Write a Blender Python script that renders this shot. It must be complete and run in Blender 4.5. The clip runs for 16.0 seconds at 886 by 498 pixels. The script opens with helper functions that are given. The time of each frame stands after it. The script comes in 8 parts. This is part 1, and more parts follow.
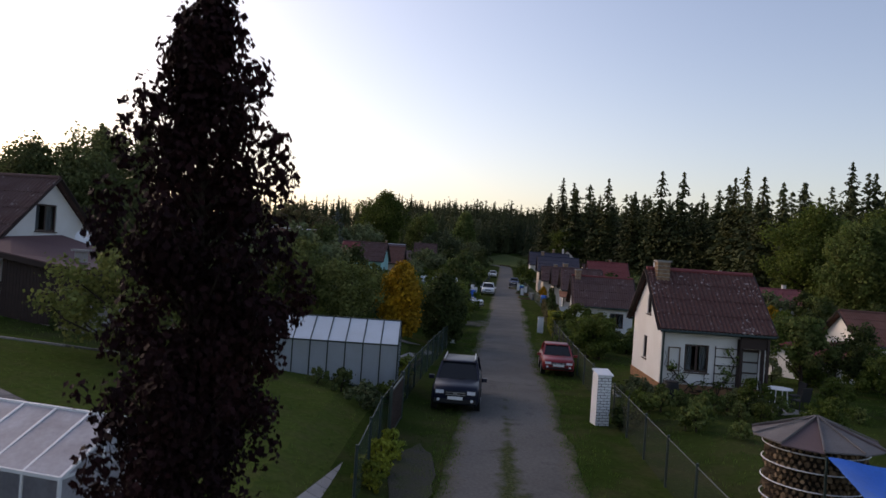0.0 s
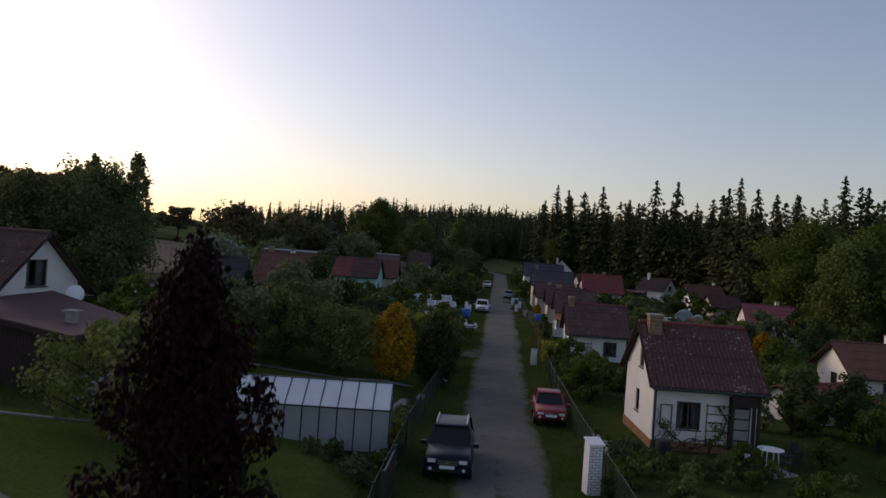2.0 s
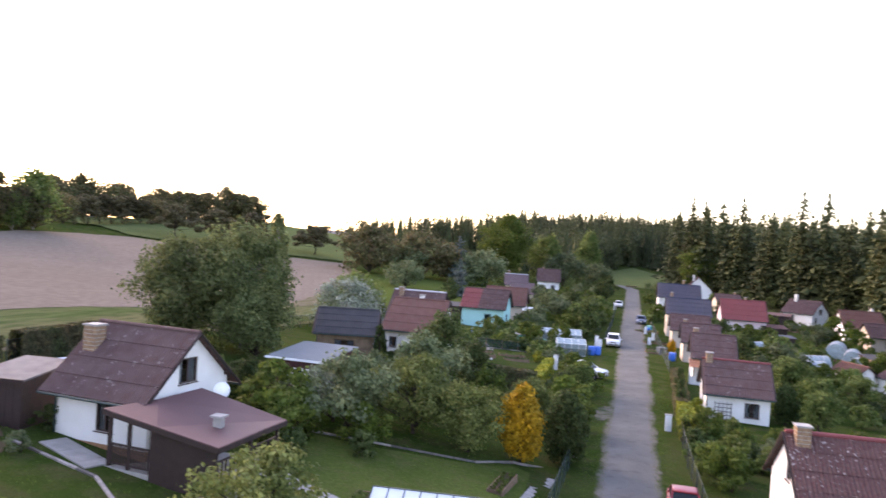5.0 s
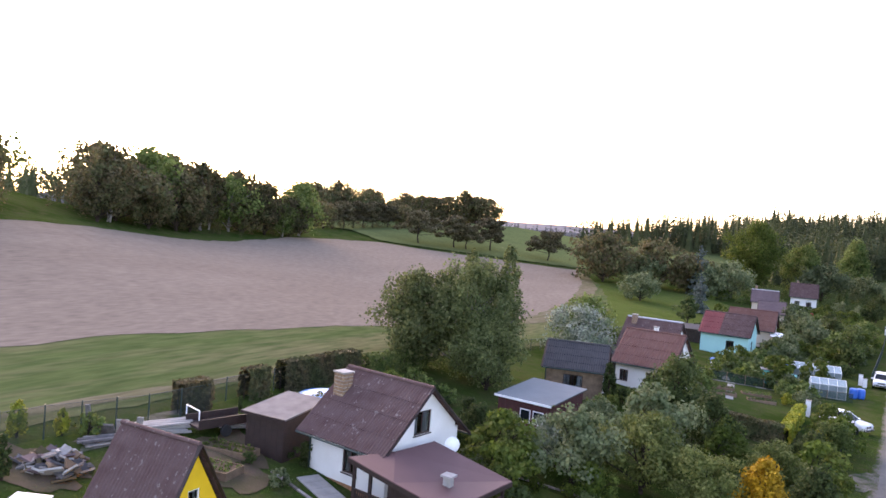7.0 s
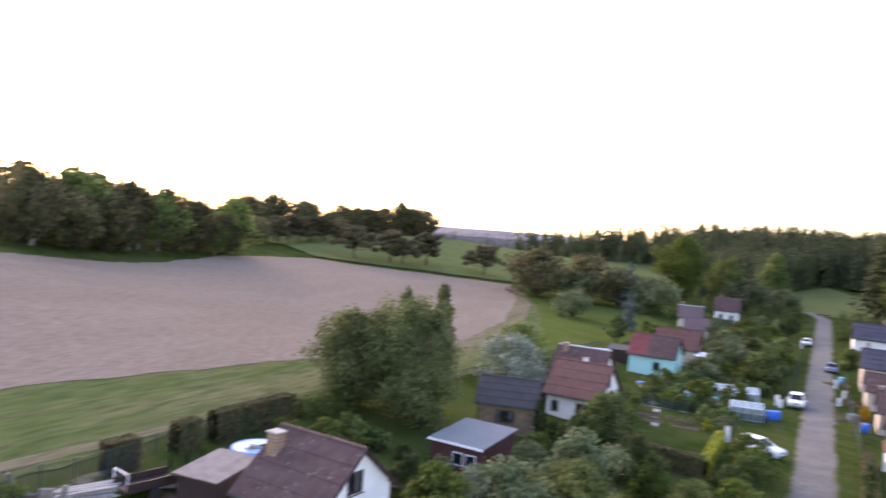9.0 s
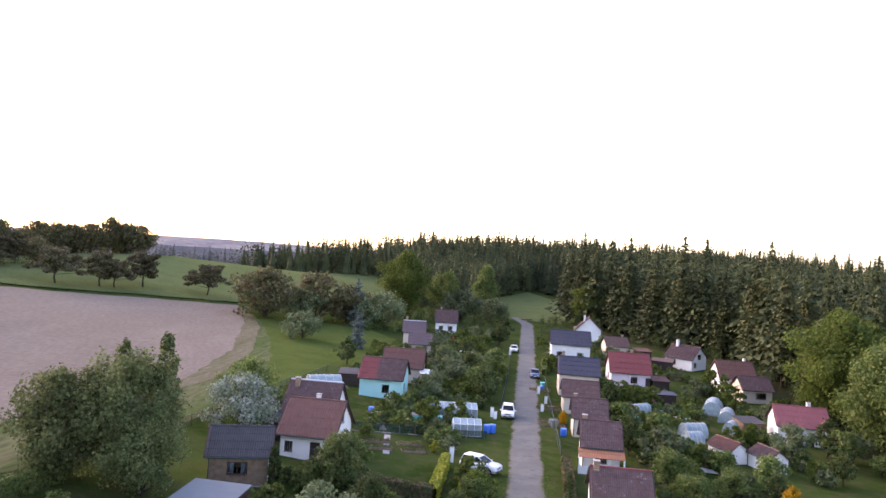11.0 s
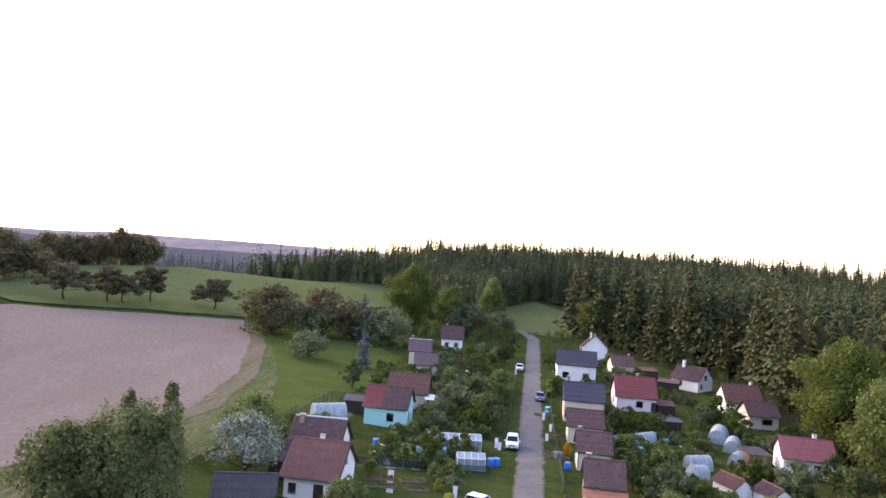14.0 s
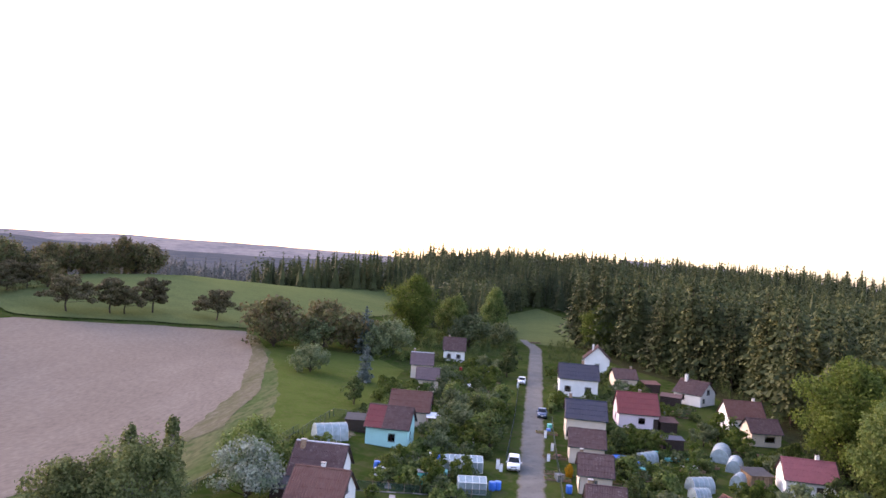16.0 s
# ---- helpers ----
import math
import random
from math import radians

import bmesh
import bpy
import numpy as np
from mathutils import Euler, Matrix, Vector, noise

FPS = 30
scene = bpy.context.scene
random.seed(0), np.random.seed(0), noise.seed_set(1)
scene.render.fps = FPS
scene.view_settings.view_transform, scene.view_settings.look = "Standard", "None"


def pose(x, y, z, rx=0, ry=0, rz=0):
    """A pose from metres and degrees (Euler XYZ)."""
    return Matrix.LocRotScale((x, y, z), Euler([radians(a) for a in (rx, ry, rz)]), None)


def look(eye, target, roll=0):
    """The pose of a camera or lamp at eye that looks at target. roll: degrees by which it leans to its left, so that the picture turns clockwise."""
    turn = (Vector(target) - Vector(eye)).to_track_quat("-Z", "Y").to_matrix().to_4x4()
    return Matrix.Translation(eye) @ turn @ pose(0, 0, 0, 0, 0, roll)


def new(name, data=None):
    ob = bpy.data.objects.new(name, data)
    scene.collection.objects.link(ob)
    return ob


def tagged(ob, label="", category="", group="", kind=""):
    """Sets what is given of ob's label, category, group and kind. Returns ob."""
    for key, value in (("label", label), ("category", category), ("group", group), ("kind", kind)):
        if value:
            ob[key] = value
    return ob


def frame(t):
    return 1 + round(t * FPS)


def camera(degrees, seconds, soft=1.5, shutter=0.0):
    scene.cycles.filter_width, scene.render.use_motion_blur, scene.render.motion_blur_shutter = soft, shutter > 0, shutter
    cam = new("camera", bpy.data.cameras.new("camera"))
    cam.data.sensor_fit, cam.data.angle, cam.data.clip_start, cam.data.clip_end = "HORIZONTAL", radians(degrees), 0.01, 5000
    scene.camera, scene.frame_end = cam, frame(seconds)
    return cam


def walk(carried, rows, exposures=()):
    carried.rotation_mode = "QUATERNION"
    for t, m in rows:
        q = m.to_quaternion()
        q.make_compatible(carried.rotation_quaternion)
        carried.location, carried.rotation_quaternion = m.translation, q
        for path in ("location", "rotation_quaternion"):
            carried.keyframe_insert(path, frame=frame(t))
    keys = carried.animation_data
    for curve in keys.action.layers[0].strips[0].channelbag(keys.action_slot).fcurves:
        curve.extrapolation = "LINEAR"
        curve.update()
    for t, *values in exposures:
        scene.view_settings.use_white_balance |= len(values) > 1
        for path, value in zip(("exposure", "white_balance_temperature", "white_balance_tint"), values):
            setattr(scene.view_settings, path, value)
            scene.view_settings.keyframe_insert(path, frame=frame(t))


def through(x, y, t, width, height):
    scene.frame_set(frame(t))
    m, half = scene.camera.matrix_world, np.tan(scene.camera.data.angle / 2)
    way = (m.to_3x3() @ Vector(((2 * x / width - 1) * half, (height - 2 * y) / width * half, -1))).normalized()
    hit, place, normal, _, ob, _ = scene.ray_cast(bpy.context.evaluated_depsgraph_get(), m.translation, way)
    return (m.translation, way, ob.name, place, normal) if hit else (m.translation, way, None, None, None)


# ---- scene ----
cam = camera(62.3, 16.0, shutter=0.5)
PATH = [
    (0, (1.094, 0.365, 5.745), (1.022, 2.363, 5.752), 3.9),
    (0.5, (1.047, 0.316, 6.186), (0.974, 2.314, 6.192), 3.9),
    (1, (1.07, 0.363, 6.588), (0.989, 2.361, 6.594), 4.0),
    (1.5, (1.048, 0.39, 7.344), (0.961, 2.388, 7.349), 4.1),
    (2, (1.024, 0.376, 8.112), (0.966, 2.375, 8.12), 4.0),
    (2.5, (1.026, 0.376, 8.884), (0.967, 2.375, 8.893), 4.0),
    (3, (1.001, 0.348, 9.637), (0.943, 2.347, 9.646), 3.9),
    (3.2, (1.0, 0.343, 9.93), (0.931, 2.341, 9.938), 3.9),
    (5.3, (0.788, 0.492, 13.064), (0.285, 2.428, 13.041), 3.8),
    (5.5, (0.832, 0.405, 13.425), (0.258, 2.32, 13.397), 3.9),
    (6, (0.766, 0.447, 14.205), (0.021, 2.302, 14.16), 4.0),
    (6.5, (0.847, 0.459, 15.025), (-0.065, 2.239, 14.962), 4.3),
    (7, (0.81, 0.488, 15.845), (-0.182, 2.223, 15.769), 4.5),
    (7.5, (0.82, 0.39, 16.544), (-0.167, 2.128, 16.472), 4.7),
    (8, (0.798, 0.358, 17.235), (-0.193, 2.093, 17.163), 4.8),
    (8.5, (0.76, 0.396, 17.889), (-0.233, 2.131, 17.819), 4.7),
    (9, (1.148, -0.068, 18.76), (0.306, 1.745, 18.709), 4.6),
    (9.5, (1.095, -0.077, 19.46), (0.724, 1.888, 19.456), 4.4),
    (9.7, (0.932, -0.085, 19.862), (0.714, 1.903, 19.869), 4.6),
    (11.8, (0.45, -0.186, 22.574), (0.322, 1.81, 22.598), 3.8),
    (12, (0.672, -0.22, 22.837), (0.539, 1.776, 22.86), 4.0),
    (12.5, (0.635, -0.281, 23.54), (0.499, 1.714, 23.563), 4.0),
    (13, (0.536, -0.22, 24.203), (0.385, 1.774, 24.226), 4.1),
    (13.5, (0.51, -0.205, 24.911), (0.347, 1.788, 24.934), 4.0),
    (14, (0.535, -0.252, 25.717), (0.379, 1.742, 25.741), 4.1),
    (14.5, (0.516, -0.211, 26.302), (0.34, 1.781, 26.327), 4.1),
    (15, (0.542, -0.243, 27.057), (0.38, 1.75, 27.083), 4.1),
    (15.5, (0.536, -0.148, 27.736), (0.375, 1.845, 27.761), 4.2),
    (16, (0.496, -0.219, 28.354), (0.332, 1.774, 28.382), 4.2),
]
EXPOSURES = [(0, 0.42, 7300, 24), (1.0, 0.36, 7300, 24), (1.5, 0.05, 7300, 24), (2.0, -0.05, 7300, 24), (2.3, 0.45, 7400, 24), (2.7, 1.8, 7700, 28), (3.1, 2.5, 7750, 31), (5.3, 2.6, 7450, 31), (9.7, 2.54, 7350, 32), (12, 2.48, 7200, 34), (16, 2.45, 7200, 34)]
walk(cam, [(t, look(eye, target, roll)) for t, eye, target, roll in PATH], EXPOSURES)

# ---- light: a low sun behind the tree belt beyond the field, under a clear evening sky ----
SUN_ELEVATION, SUN_AZIMUTH = radians(6.0), radians(57.0)  # azimuth counted from +y towards -x
world = bpy.data.worlds.new("evening_sky")
scene.world = world
world.use_nodes = True
sky = world.node_tree.nodes.new("ShaderNodeTexSky")
sky.sky_type, sky.sun_disc = "NISHITA", False
sky.sun_elevation, sky.sun_rotation = radians(22.0), -SUN_AZIMUTH
sky.air_density, sky.dust_density, sky.ozone_density = 1.0, 1.9, 1.5
world.node_tree.links.new(sky.outputs[0], world.node_tree.nodes["Background"].inputs[0])
world.node_tree.nodes["Background"].inputs[1].default_value = 0.15
sun_data = bpy.data.lights.new("sun", "SUN")
sun_data.energy, sun_data.angle, sun_data.color = 0.24, radians(0.6), (1.0, 0.8, 0.6)
sun = new("sun", sun_data)
toward = Vector((-math.sin(SUN_AZIMUTH) * math.cos(SUN_ELEVATION), math.cos(SUN_AZIMUTH) * math.cos(SUN_ELEVATION), math.sin(SUN_ELEVATION)))
sun.matrix_world = look(toward * 400, (0, 0, 0))


# ---- materials ----
def material(name, color, rough=0.8, var=0.25, scale=3.0, fine=40.0, bump=0.15, metal=0.0, second=None, each=0.0, amount=0.5, coat=0.0):
    """A surface with stains at one scale and grain at another; second: the colour of its stains."""
    m = bpy.data.materials.new(name)
    m.use_nodes = True
    n, l = m.node_tree.nodes, m.node_tree.links
    b = n["Principled BSDF"]
    b.inputs["Roughness"].default_value, b.inputs["Metallic"].default_value = rough, metal
    b.inputs["Coat Weight"].default_value = coat
    if rough > 0.84:
        b.inputs["Specular IOR Level"].default_value = 0.1
    pos = n.new("ShaderNodeNewGeometry")
    big, small = n.new("ShaderNodeTexNoise"), n.new("ShaderNodeTexNoise")
    big.inputs["Scale"].default_value, small.inputs["Scale"].default_value = scale, fine
    big.inputs["Detail"].default_value, small.inputs["Detail"].default_value = 4, 3
    l.new(pos.outputs["Position"], big.inputs["Vector"]), l.new(pos.outputs["Position"], small.inputs["Vector"])
    mix = n.new("ShaderNodeMix")
    mix.data_type = "RGBA"
    ramp = n.new("ShaderNodeMapRange")
    ramp.inputs[1].default_value, ramp.inputs[2].default_value = 0.5 - amount * 0.35, 0.5 + amount * 0.35
    l.new(big.outputs["Fac"], ramp.inputs[0]), l.new(ramp.outputs[0], mix.inputs["Factor"])
    mix.inputs["A"].default_value = (*color, 1)
    mix.inputs["B"].default_value = (*(second or [c * (1 - var) for c in color]), 1)
    hsv = n.new("ShaderNodeHueSaturation")
    val = n.new("ShaderNodeMapRange")
    val.inputs[3].default_value, val.inputs[4].default_value = 1 - var, 1 + var
    l.new(small.outputs["Fac"], val.inputs[0])
    l.new(mix.outputs["Result"], hsv.inputs["Color"])
    if each:
        info, mul, rng = n.new("ShaderNodeObjectInfo"), n.new("ShaderNodeMath"), n.new("ShaderNodeMapRange")
        mul.operation = "MULTIPLY"
        rng.inputs[3].default_value, rng.inputs[4].default_value = 1 - each, 1 + each
        l.new(info.outputs["Random"], rng.inputs[0])
        l.new(val.outputs[0], mul.inputs[0]), l.new(rng.outputs[0], mul.inputs[1]), l.new(mul.outputs[0], hsv.inputs["Value"])
    else:
        l.new(val.outputs[0], hsv.inputs["Value"])
    l.new(hsv.outputs[0], b.inputs["Base Color"])
    if bump:
        bp = n.new("ShaderNodeBump")
        bp.inputs["Strength"].default_value, bp.inputs["Distance"].default_value = bump, 0.05
        l.new(small.outputs["Fac"], bp.inputs["Height"]), l.new(bp.outputs[0], b.inputs["Normal"])
    return m


def leaf_material(name, color, other, through=0.35, each=0.25, scale=0.6, own_shade=0.35):
    """Leaves: two tones by clump, each leaf its own shade, some light coming through."""
    m = bpy.data.materials.new(name)
    m.use_nodes = True
    n, l = m.node_tree.nodes, m.node_tree.links
    b, out = n["Principled BSDF"], n["Material Output"]
    b.inputs["Roughness"].default_value, b.inputs["Specular IOR Level"].default_value = 0.75, 0.12
    geo, noise_tex, mix = n.new("ShaderNodeNewGeometry"), n.new("ShaderNodeTexNoise"), n.new("ShaderNodeMix")
    noise_tex.inputs["Scale"].default_value = scale
    mix.data_type = "RGBA"
    l.new(geo.outputs["Position"], noise_tex.inputs["Vector"])
    rng = n.new("ShaderNodeMapRange")
    rng.inputs[1].default_value, rng.inputs[2].default_value = 0.35, 0.65
    l.new(noise_tex.outputs["Fac"], rng.inputs[0]), l.new(rng.outputs[0], mix.inputs["Factor"])
    mix.inputs["A"].default_value, mix.inputs["B"].default_value = (*color, 1), (*other, 1)
    hsv, isl, info = n.new("ShaderNodeHueSaturation"), n.new("ShaderNodeMapRange"), n.new("ShaderNodeObjectInfo")
    isl.inputs[3].default_value, isl.inputs[4].default_value = 1 - own_shade, 1 + own_shade
    l.new(geo.outputs["Random Per Island"], isl.inputs[0])
    own, mul = n.new("ShaderNodeMapRange"), n.new("ShaderNodeMath")
    own.inputs[3].default_value, own.inputs[4].default_value, mul.operation = 1 - each, 1 + each, "MULTIPLY"
    l.new(info.outputs["Random"], own.inputs[0])
    l.new(isl.outputs[0], mul.inputs[0]), l.new(own.outputs[0], mul.inputs[1])
    l.new(mix.outputs["Result"], hsv.inputs["Color"]), l.new(mul.outputs[0], hsv.inputs["Value"])
    l.new(hsv.outputs[0], b.inputs["Base Color"])
    tr, ms = n.new("ShaderNodeBsdfTranslucent"), n.new("ShaderNodeMixShader")
    l.new(hsv.outputs[0], tr.inputs[0])
    ms.inputs[0].default_value = through
    l.new(b.outputs[0], ms.inputs[1]), l.new(tr.outputs[0], ms.inputs[2]), l.new(ms.outputs[0], out.inputs[0])
    return m


def glass_material(name, tint=(0.8, 0.85, 0.85), rough=0.02):
    m = bpy.data.materials.new(name)
    m.use_nodes = True
    b = m.node_tree.nodes["Principled BSDF"]
    b.inputs["Base Color"].default_value = (*tint, 1)
    b.inputs["Transmission Weight"].default_value, b.inputs["Roughness"].default_value, b.inputs["IOR"].default_value = 1.0, rough, 1.2
    return m


def net_material(name, color, cover):
    """A woven net or film of which a part of the light passes."""
    m = material(name, color, 0.7, 0.3, 2.0, 30.0, 0.0)
    m.node_tree.nodes["Principled BSDF"].inputs["Alpha"].default_value = cover
    return m


M = {
    "white": material("white_render", (0.78, 0.77, 0.75), 0.9, 0.06, 0.8, 25, 0.2, second=(0.66, 0.64, 0.6), amount=0.9),
    "cream": material("cream_render", (0.62, 0.52, 0.42), 0.9, 0.08, 0.8, 25, 0.2),
    "pinkwall": material("pale_pink_render", (0.66, 0.56, 0.6), 0.9, 0.06, 0.8, 25, 0.2),
    "turq": material("turquoise_render", (0.33, 0.62, 0.59), 0.9, 0.07, 0.8, 25, 0.2),
    "yellow": material("yellow_boarding", (0.85, 0.5, 0.01), 0.7, 0.08, 1.5, 30, 0.1),
    "stone": material("orange_stone_plinth", (0.34, 0.18, 0.1), 0.9, 0.3, 5, 30, 0.6),
    "brown_roof": material("brown_fibre_cement", (0.095, 0.053, 0.05), 0.85, 0.2, 1.6, 22, 0.3, second=(0.13, 0.085, 0.08), amount=0.7),
    "lichen_roof": material("lichened_fibre_cement", (0.1, 0.044, 0.04), 0.9, 0.25, 7.0, 30, 0.3, second=(0.125, 0.075, 0.068), amount=0.6),
    "rust_roof": material("reddish_brown_roof", (0.135, 0.062, 0.05), 0.85, 0.2, 1.6, 22, 0.3, second=(0.165, 0.09, 0.075), amount=0.7),
    "red_roof": material("red_sheet_roof", (0.205, 0.042, 0.042), 0.7, 0.15, 1.2, 20, 0.2),
    "pink_roof": material("faded_red_roof", (0.26, 0.08, 0.09), 0.8, 0.15, 1.2, 20, 0.2),
    "maroon_roof": material("maroon_bitumen_roof", (0.105, 0.048, 0.048), 0.7, 0.1, 1.0, 60, 0.1),
    "blue_roof": material("dark_blue_roof", (0.03, 0.034, 0.06), 0.7, 0.15, 1.0, 20, 0.2),
    "grey_roof": material("grey_felt_roof", (0.07, 0.068, 0.072), 0.9, 0.2, 1.0, 30, 0.3),
    "grey_felt": material("weathered_grey_felt", (0.2, 0.185, 0.18), 0.9, 0.25, 1.6, 30, 0.3, second=(0.13, 0.12, 0.12), amount=0.7),
    "pale_roof": material("pale_blue_grey_sheet", (0.105, 0.13, 0.145), 0.8, 0.12, 1.0, 20, 0.1),
    "pinkgrey_roof": material("weathered_pinkish_felt", (0.15, 0.11, 0.115), 0.9, 0.15, 1.2, 40, 0.3),
    "orange_roof": material("orange_eave_sheet", (0.3, 0.12, 0.06), 0.8, 0.15, 1.5, 20, 0.2),
    "dark_wood": material("dark_stained_wood", (0.035, 0.017, 0.013), 0.7, 0.3, 3, 50, 0.2),
    "red_wood": material("red_brown_boards", (0.085, 0.02, 0.018), 0.7, 0.25, 3, 50, 0.2),
    "wood": material("weathered_wood", (0.22, 0.15, 0.1), 0.85, 0.3, 3, 50, 0.3, each=0.3),
    "log_end": material("log_end", (0.24, 0.165, 0.1), 0.9, 0.35, 9, 60, 0.4, second=(0.11, 0.075, 0.05), each=0.5),
    "bark": material("bark", (0.06, 0.045, 0.035), 0.95, 0.4, 6, 60, 0.8),
    "birch_bark": material("pale_bark", (0.3, 0.28, 0.25), 0.9, 0.4, 5, 40, 0.5, second=(0.06, 0.05, 0.05), amount=0.6),
    "brick": material("yellow_chimney_brick", (0.36, 0.24, 0.15), 0.9, 0.3, 6, 40, 0.5, second=(0.2, 0.12, 0.08)),
    "mortar": material("mortar", (0.4, 0.38, 0.35), 0.95, 0.2, 5, 40, 0.4),
    "concrete": material("concrete", (0.36, 0.34, 0.32), 0.9, 0.2, 2, 30, 0.4),
    "metal": material("zinc_sheet", (0.5, 0.5, 0.52), 0.45, 0.15, 3, 30, 0.05, metal=0.7),
    "dark_metal": material("dark_green_steel", (0.02, 0.04, 0.035), 0.5, 0.2, 4, 40, 0.05),
    "white_paint": material("white_paint", (0.8, 0.8, 0.8), 0.5, 0.05, 2, 30, 0.05),
    "frame_brown": material("brown_window_frame", (0.05, 0.025, 0.018), 0.5, 0.2, 4, 40, 0.05),
    "glass": glass_material("window_glass"),
    "door_glass": material("obscured_door_glass", (0.3, 0.31, 0.3), 0.3, 0.1, 3, 40, 0.05),
    "curtain": material("grey_curtain", (0.18, 0.18, 0.19), 0.95, 0.15, 3, 40, 0.1),
    "milk": material("milky_greenhouse_sheet", (0.6, 0.66, 0.72), 0.35, 0.08, 1.2, 20, 0.05, second=(0.5, 0.54, 0.56), amount=0.9),
    "film": net_material("cloudy_film", (0.36, 0.46, 0.49), 0.72),
    "old_film": material("weathered_greenhouse_film", (0.42, 0.42, 0.46), 0.6, 0.2, 1.6, 14, 0.1, second=(0.24, 0.22, 0.23), amount=0.7),
    "net": net_material("green_fence_net", (0.02, 0.06, 0.04), 0.3),
    "thin_net": net_material("thin_wire_net", (0.03, 0.045, 0.035), 0.16),
    # greyed, bluish leaf tones with distance haze mixed into the colour
    "haze_wood": leaf_material("haze_tinted_foliage", (0.075, 0.08, 0.075), (0.095, 0.095, 0.088), 0.1, 0.2, 0.03, 0.15),
    "gravel": material("gravel_margin", (0.13, 0.117, 0.1), 0.95, 0.5, 0.9, 8, 0.9, second=(0.035, 0.05, 0.016), amount=0.35),
    "soil": material("bare_soil", (0.1, 0.07, 0.05), 0.95, 0.3, 0.8, 12, 0.5, second=(0.07, 0.06, 0.03)),
    "blue_plastic": material("blue_plastic", (0.02, 0.16, 0.62), 0.4, 0.15, 2, 20, 0.1),
    "teal_plastic": material("teal_plastic", (0.05, 0.42, 0.4), 0.4, 0.1, 2, 20, 0.05),
    "sky_plastic": material("light_blue_pool_cover", (0.08, 0.3, 0.62), 0.4, 0.1, 2, 20, 0.05),
    "red_cloth": material("red_plastic", (0.5, 0.03, 0.03), 0.5, 0.1, 2, 20, 0.05),
    "white_plastic": material("white_plastic", (0.75, 0.76, 0.78), 0.4, 0.06, 2, 20, 0.05),
    "rubber": material("rubber", (0.015, 0.015, 0.016), 0.8, 0.2, 5, 40, 0.1),
    "rim": material("alloy_rim", (0.45, 0.45, 0.46), 0.3, 0.1, 5, 40, 0.0, metal=0.8),
    "lamp": material("clear_lamp", (0.75, 0.77, 0.8), 0.15, 0.05, 5, 40, 0.0),
    "tail_lamp": material("tail_lamp", (0.4, 0.01, 0.01), 0.2, 0.05, 5, 40, 0.0),
    "car_dark": material("dark_blue_car_paint", (0.006, 0.009, 0.022), 0.35, 0.05, 3, 60, 0.0, coat=0.06),
    "car_red": material("red_car_paint", (0.24, 0.008, 0.012), 0.4, 0.05, 3, 60, 0.0, coat=0.15),
    "car_white": material("white_car_paint", (0.75, 0.76, 0.78), 0.3, 0.03, 3, 60, 0.0, coat=0.8),
    "car_blue": material("blue_car_paint", (0.03, 0.06, 0.14), 0.4, 0.05, 3, 60, 0.0, coat=0.3),
    "car_glass": material("car_window", (0.012, 0.014, 0.016), 0.08, 0.05, 3, 60, 0.0),
    "rubble": material("rubble", (0.24, 0.22, 0.21), 0.95, 0.35, 4, 20, 0.5, each=0.6),
    "leaf": leaf_material("green_leaves", (0.080, 0.122, 0.032), (0.133, 0.164, 0.051)),
    "leaf_olive": leaf_material("olive_birch_leaves", (0.1, 0.128, 0.05), (0.155, 0.178, 0.07), 0.45),
    "leaf_dark": leaf_material("dark_green_leaves", (0.043, 0.066, 0.021), (0.076, 0.099, 0.034)),
    "leaf_apple": leaf_material("apple_leaves", (0.115, 0.142, 0.042), (0.158, 0.178, 0.056)),
    "leaf_bright": leaf_material("fresh_yellow_green_leaves", (0.067, 0.102, 0.018), (0.099, 0.126, 0.030), 0.4),
    "leaf_grey": leaf_material("grey_green_leaves", (0.088, 0.116, 0.054), (0.124, 0.15, 0.076)),
    "leaf_blossom": leaf_material("white_blossom_and_leaves", (0.21, 0.24, 0.2), (0.095, 0.13, 0.07), 0.3),
    "leaf_brown": leaf_material("brownish_olive_leaves", (0.11, 0.085, 0.045), (0.075, 0.085, 0.035)),
    "leaf_copper": leaf_material("purple_copper_leaves", (0.013, 0.005, 0.006), (0.022, 0.007, 0.007), 0.1),
    "leaf_gold": leaf_material("golden_conifer_sprays", (0.5, 0.27, 0.015), (0.36, 0.22, 0.02), 0.25),
    "leaf_gold_green": leaf_material("yellow_green_sprays", (0.3, 0.28, 0.03), (0.16, 0.2, 0.03), 0.3),
    "needle": leaf_material("spruce_needles", (0.036, 0.048, 0.02), (0.068, 0.077, 0.03), 0.12, 0.3, 0.085, 0.12),
    "needle_mix": leaf_material("mixed_wood_foliage", (0.036, 0.048, 0.022), (0.082, 0.094, 0.038), 0.14, 0.3, 0.06, 0.12),
    "needle_blue": leaf_material("blue_spruce_needles", (0.11, 0.135, 0.12), (0.08, 0.105, 0.09), 0.15),
    "needle_pine": leaf_material("pine_needles", (0.062, 0.058, 0.028), (0.08, 0.066, 0.036), 0.15),
    "grass_blade": leaf_material("grass_blades", (0.06, 0.12, 0.02), (0.1, 0.15, 0.03), 0.3, 0.1, 0.4),
}


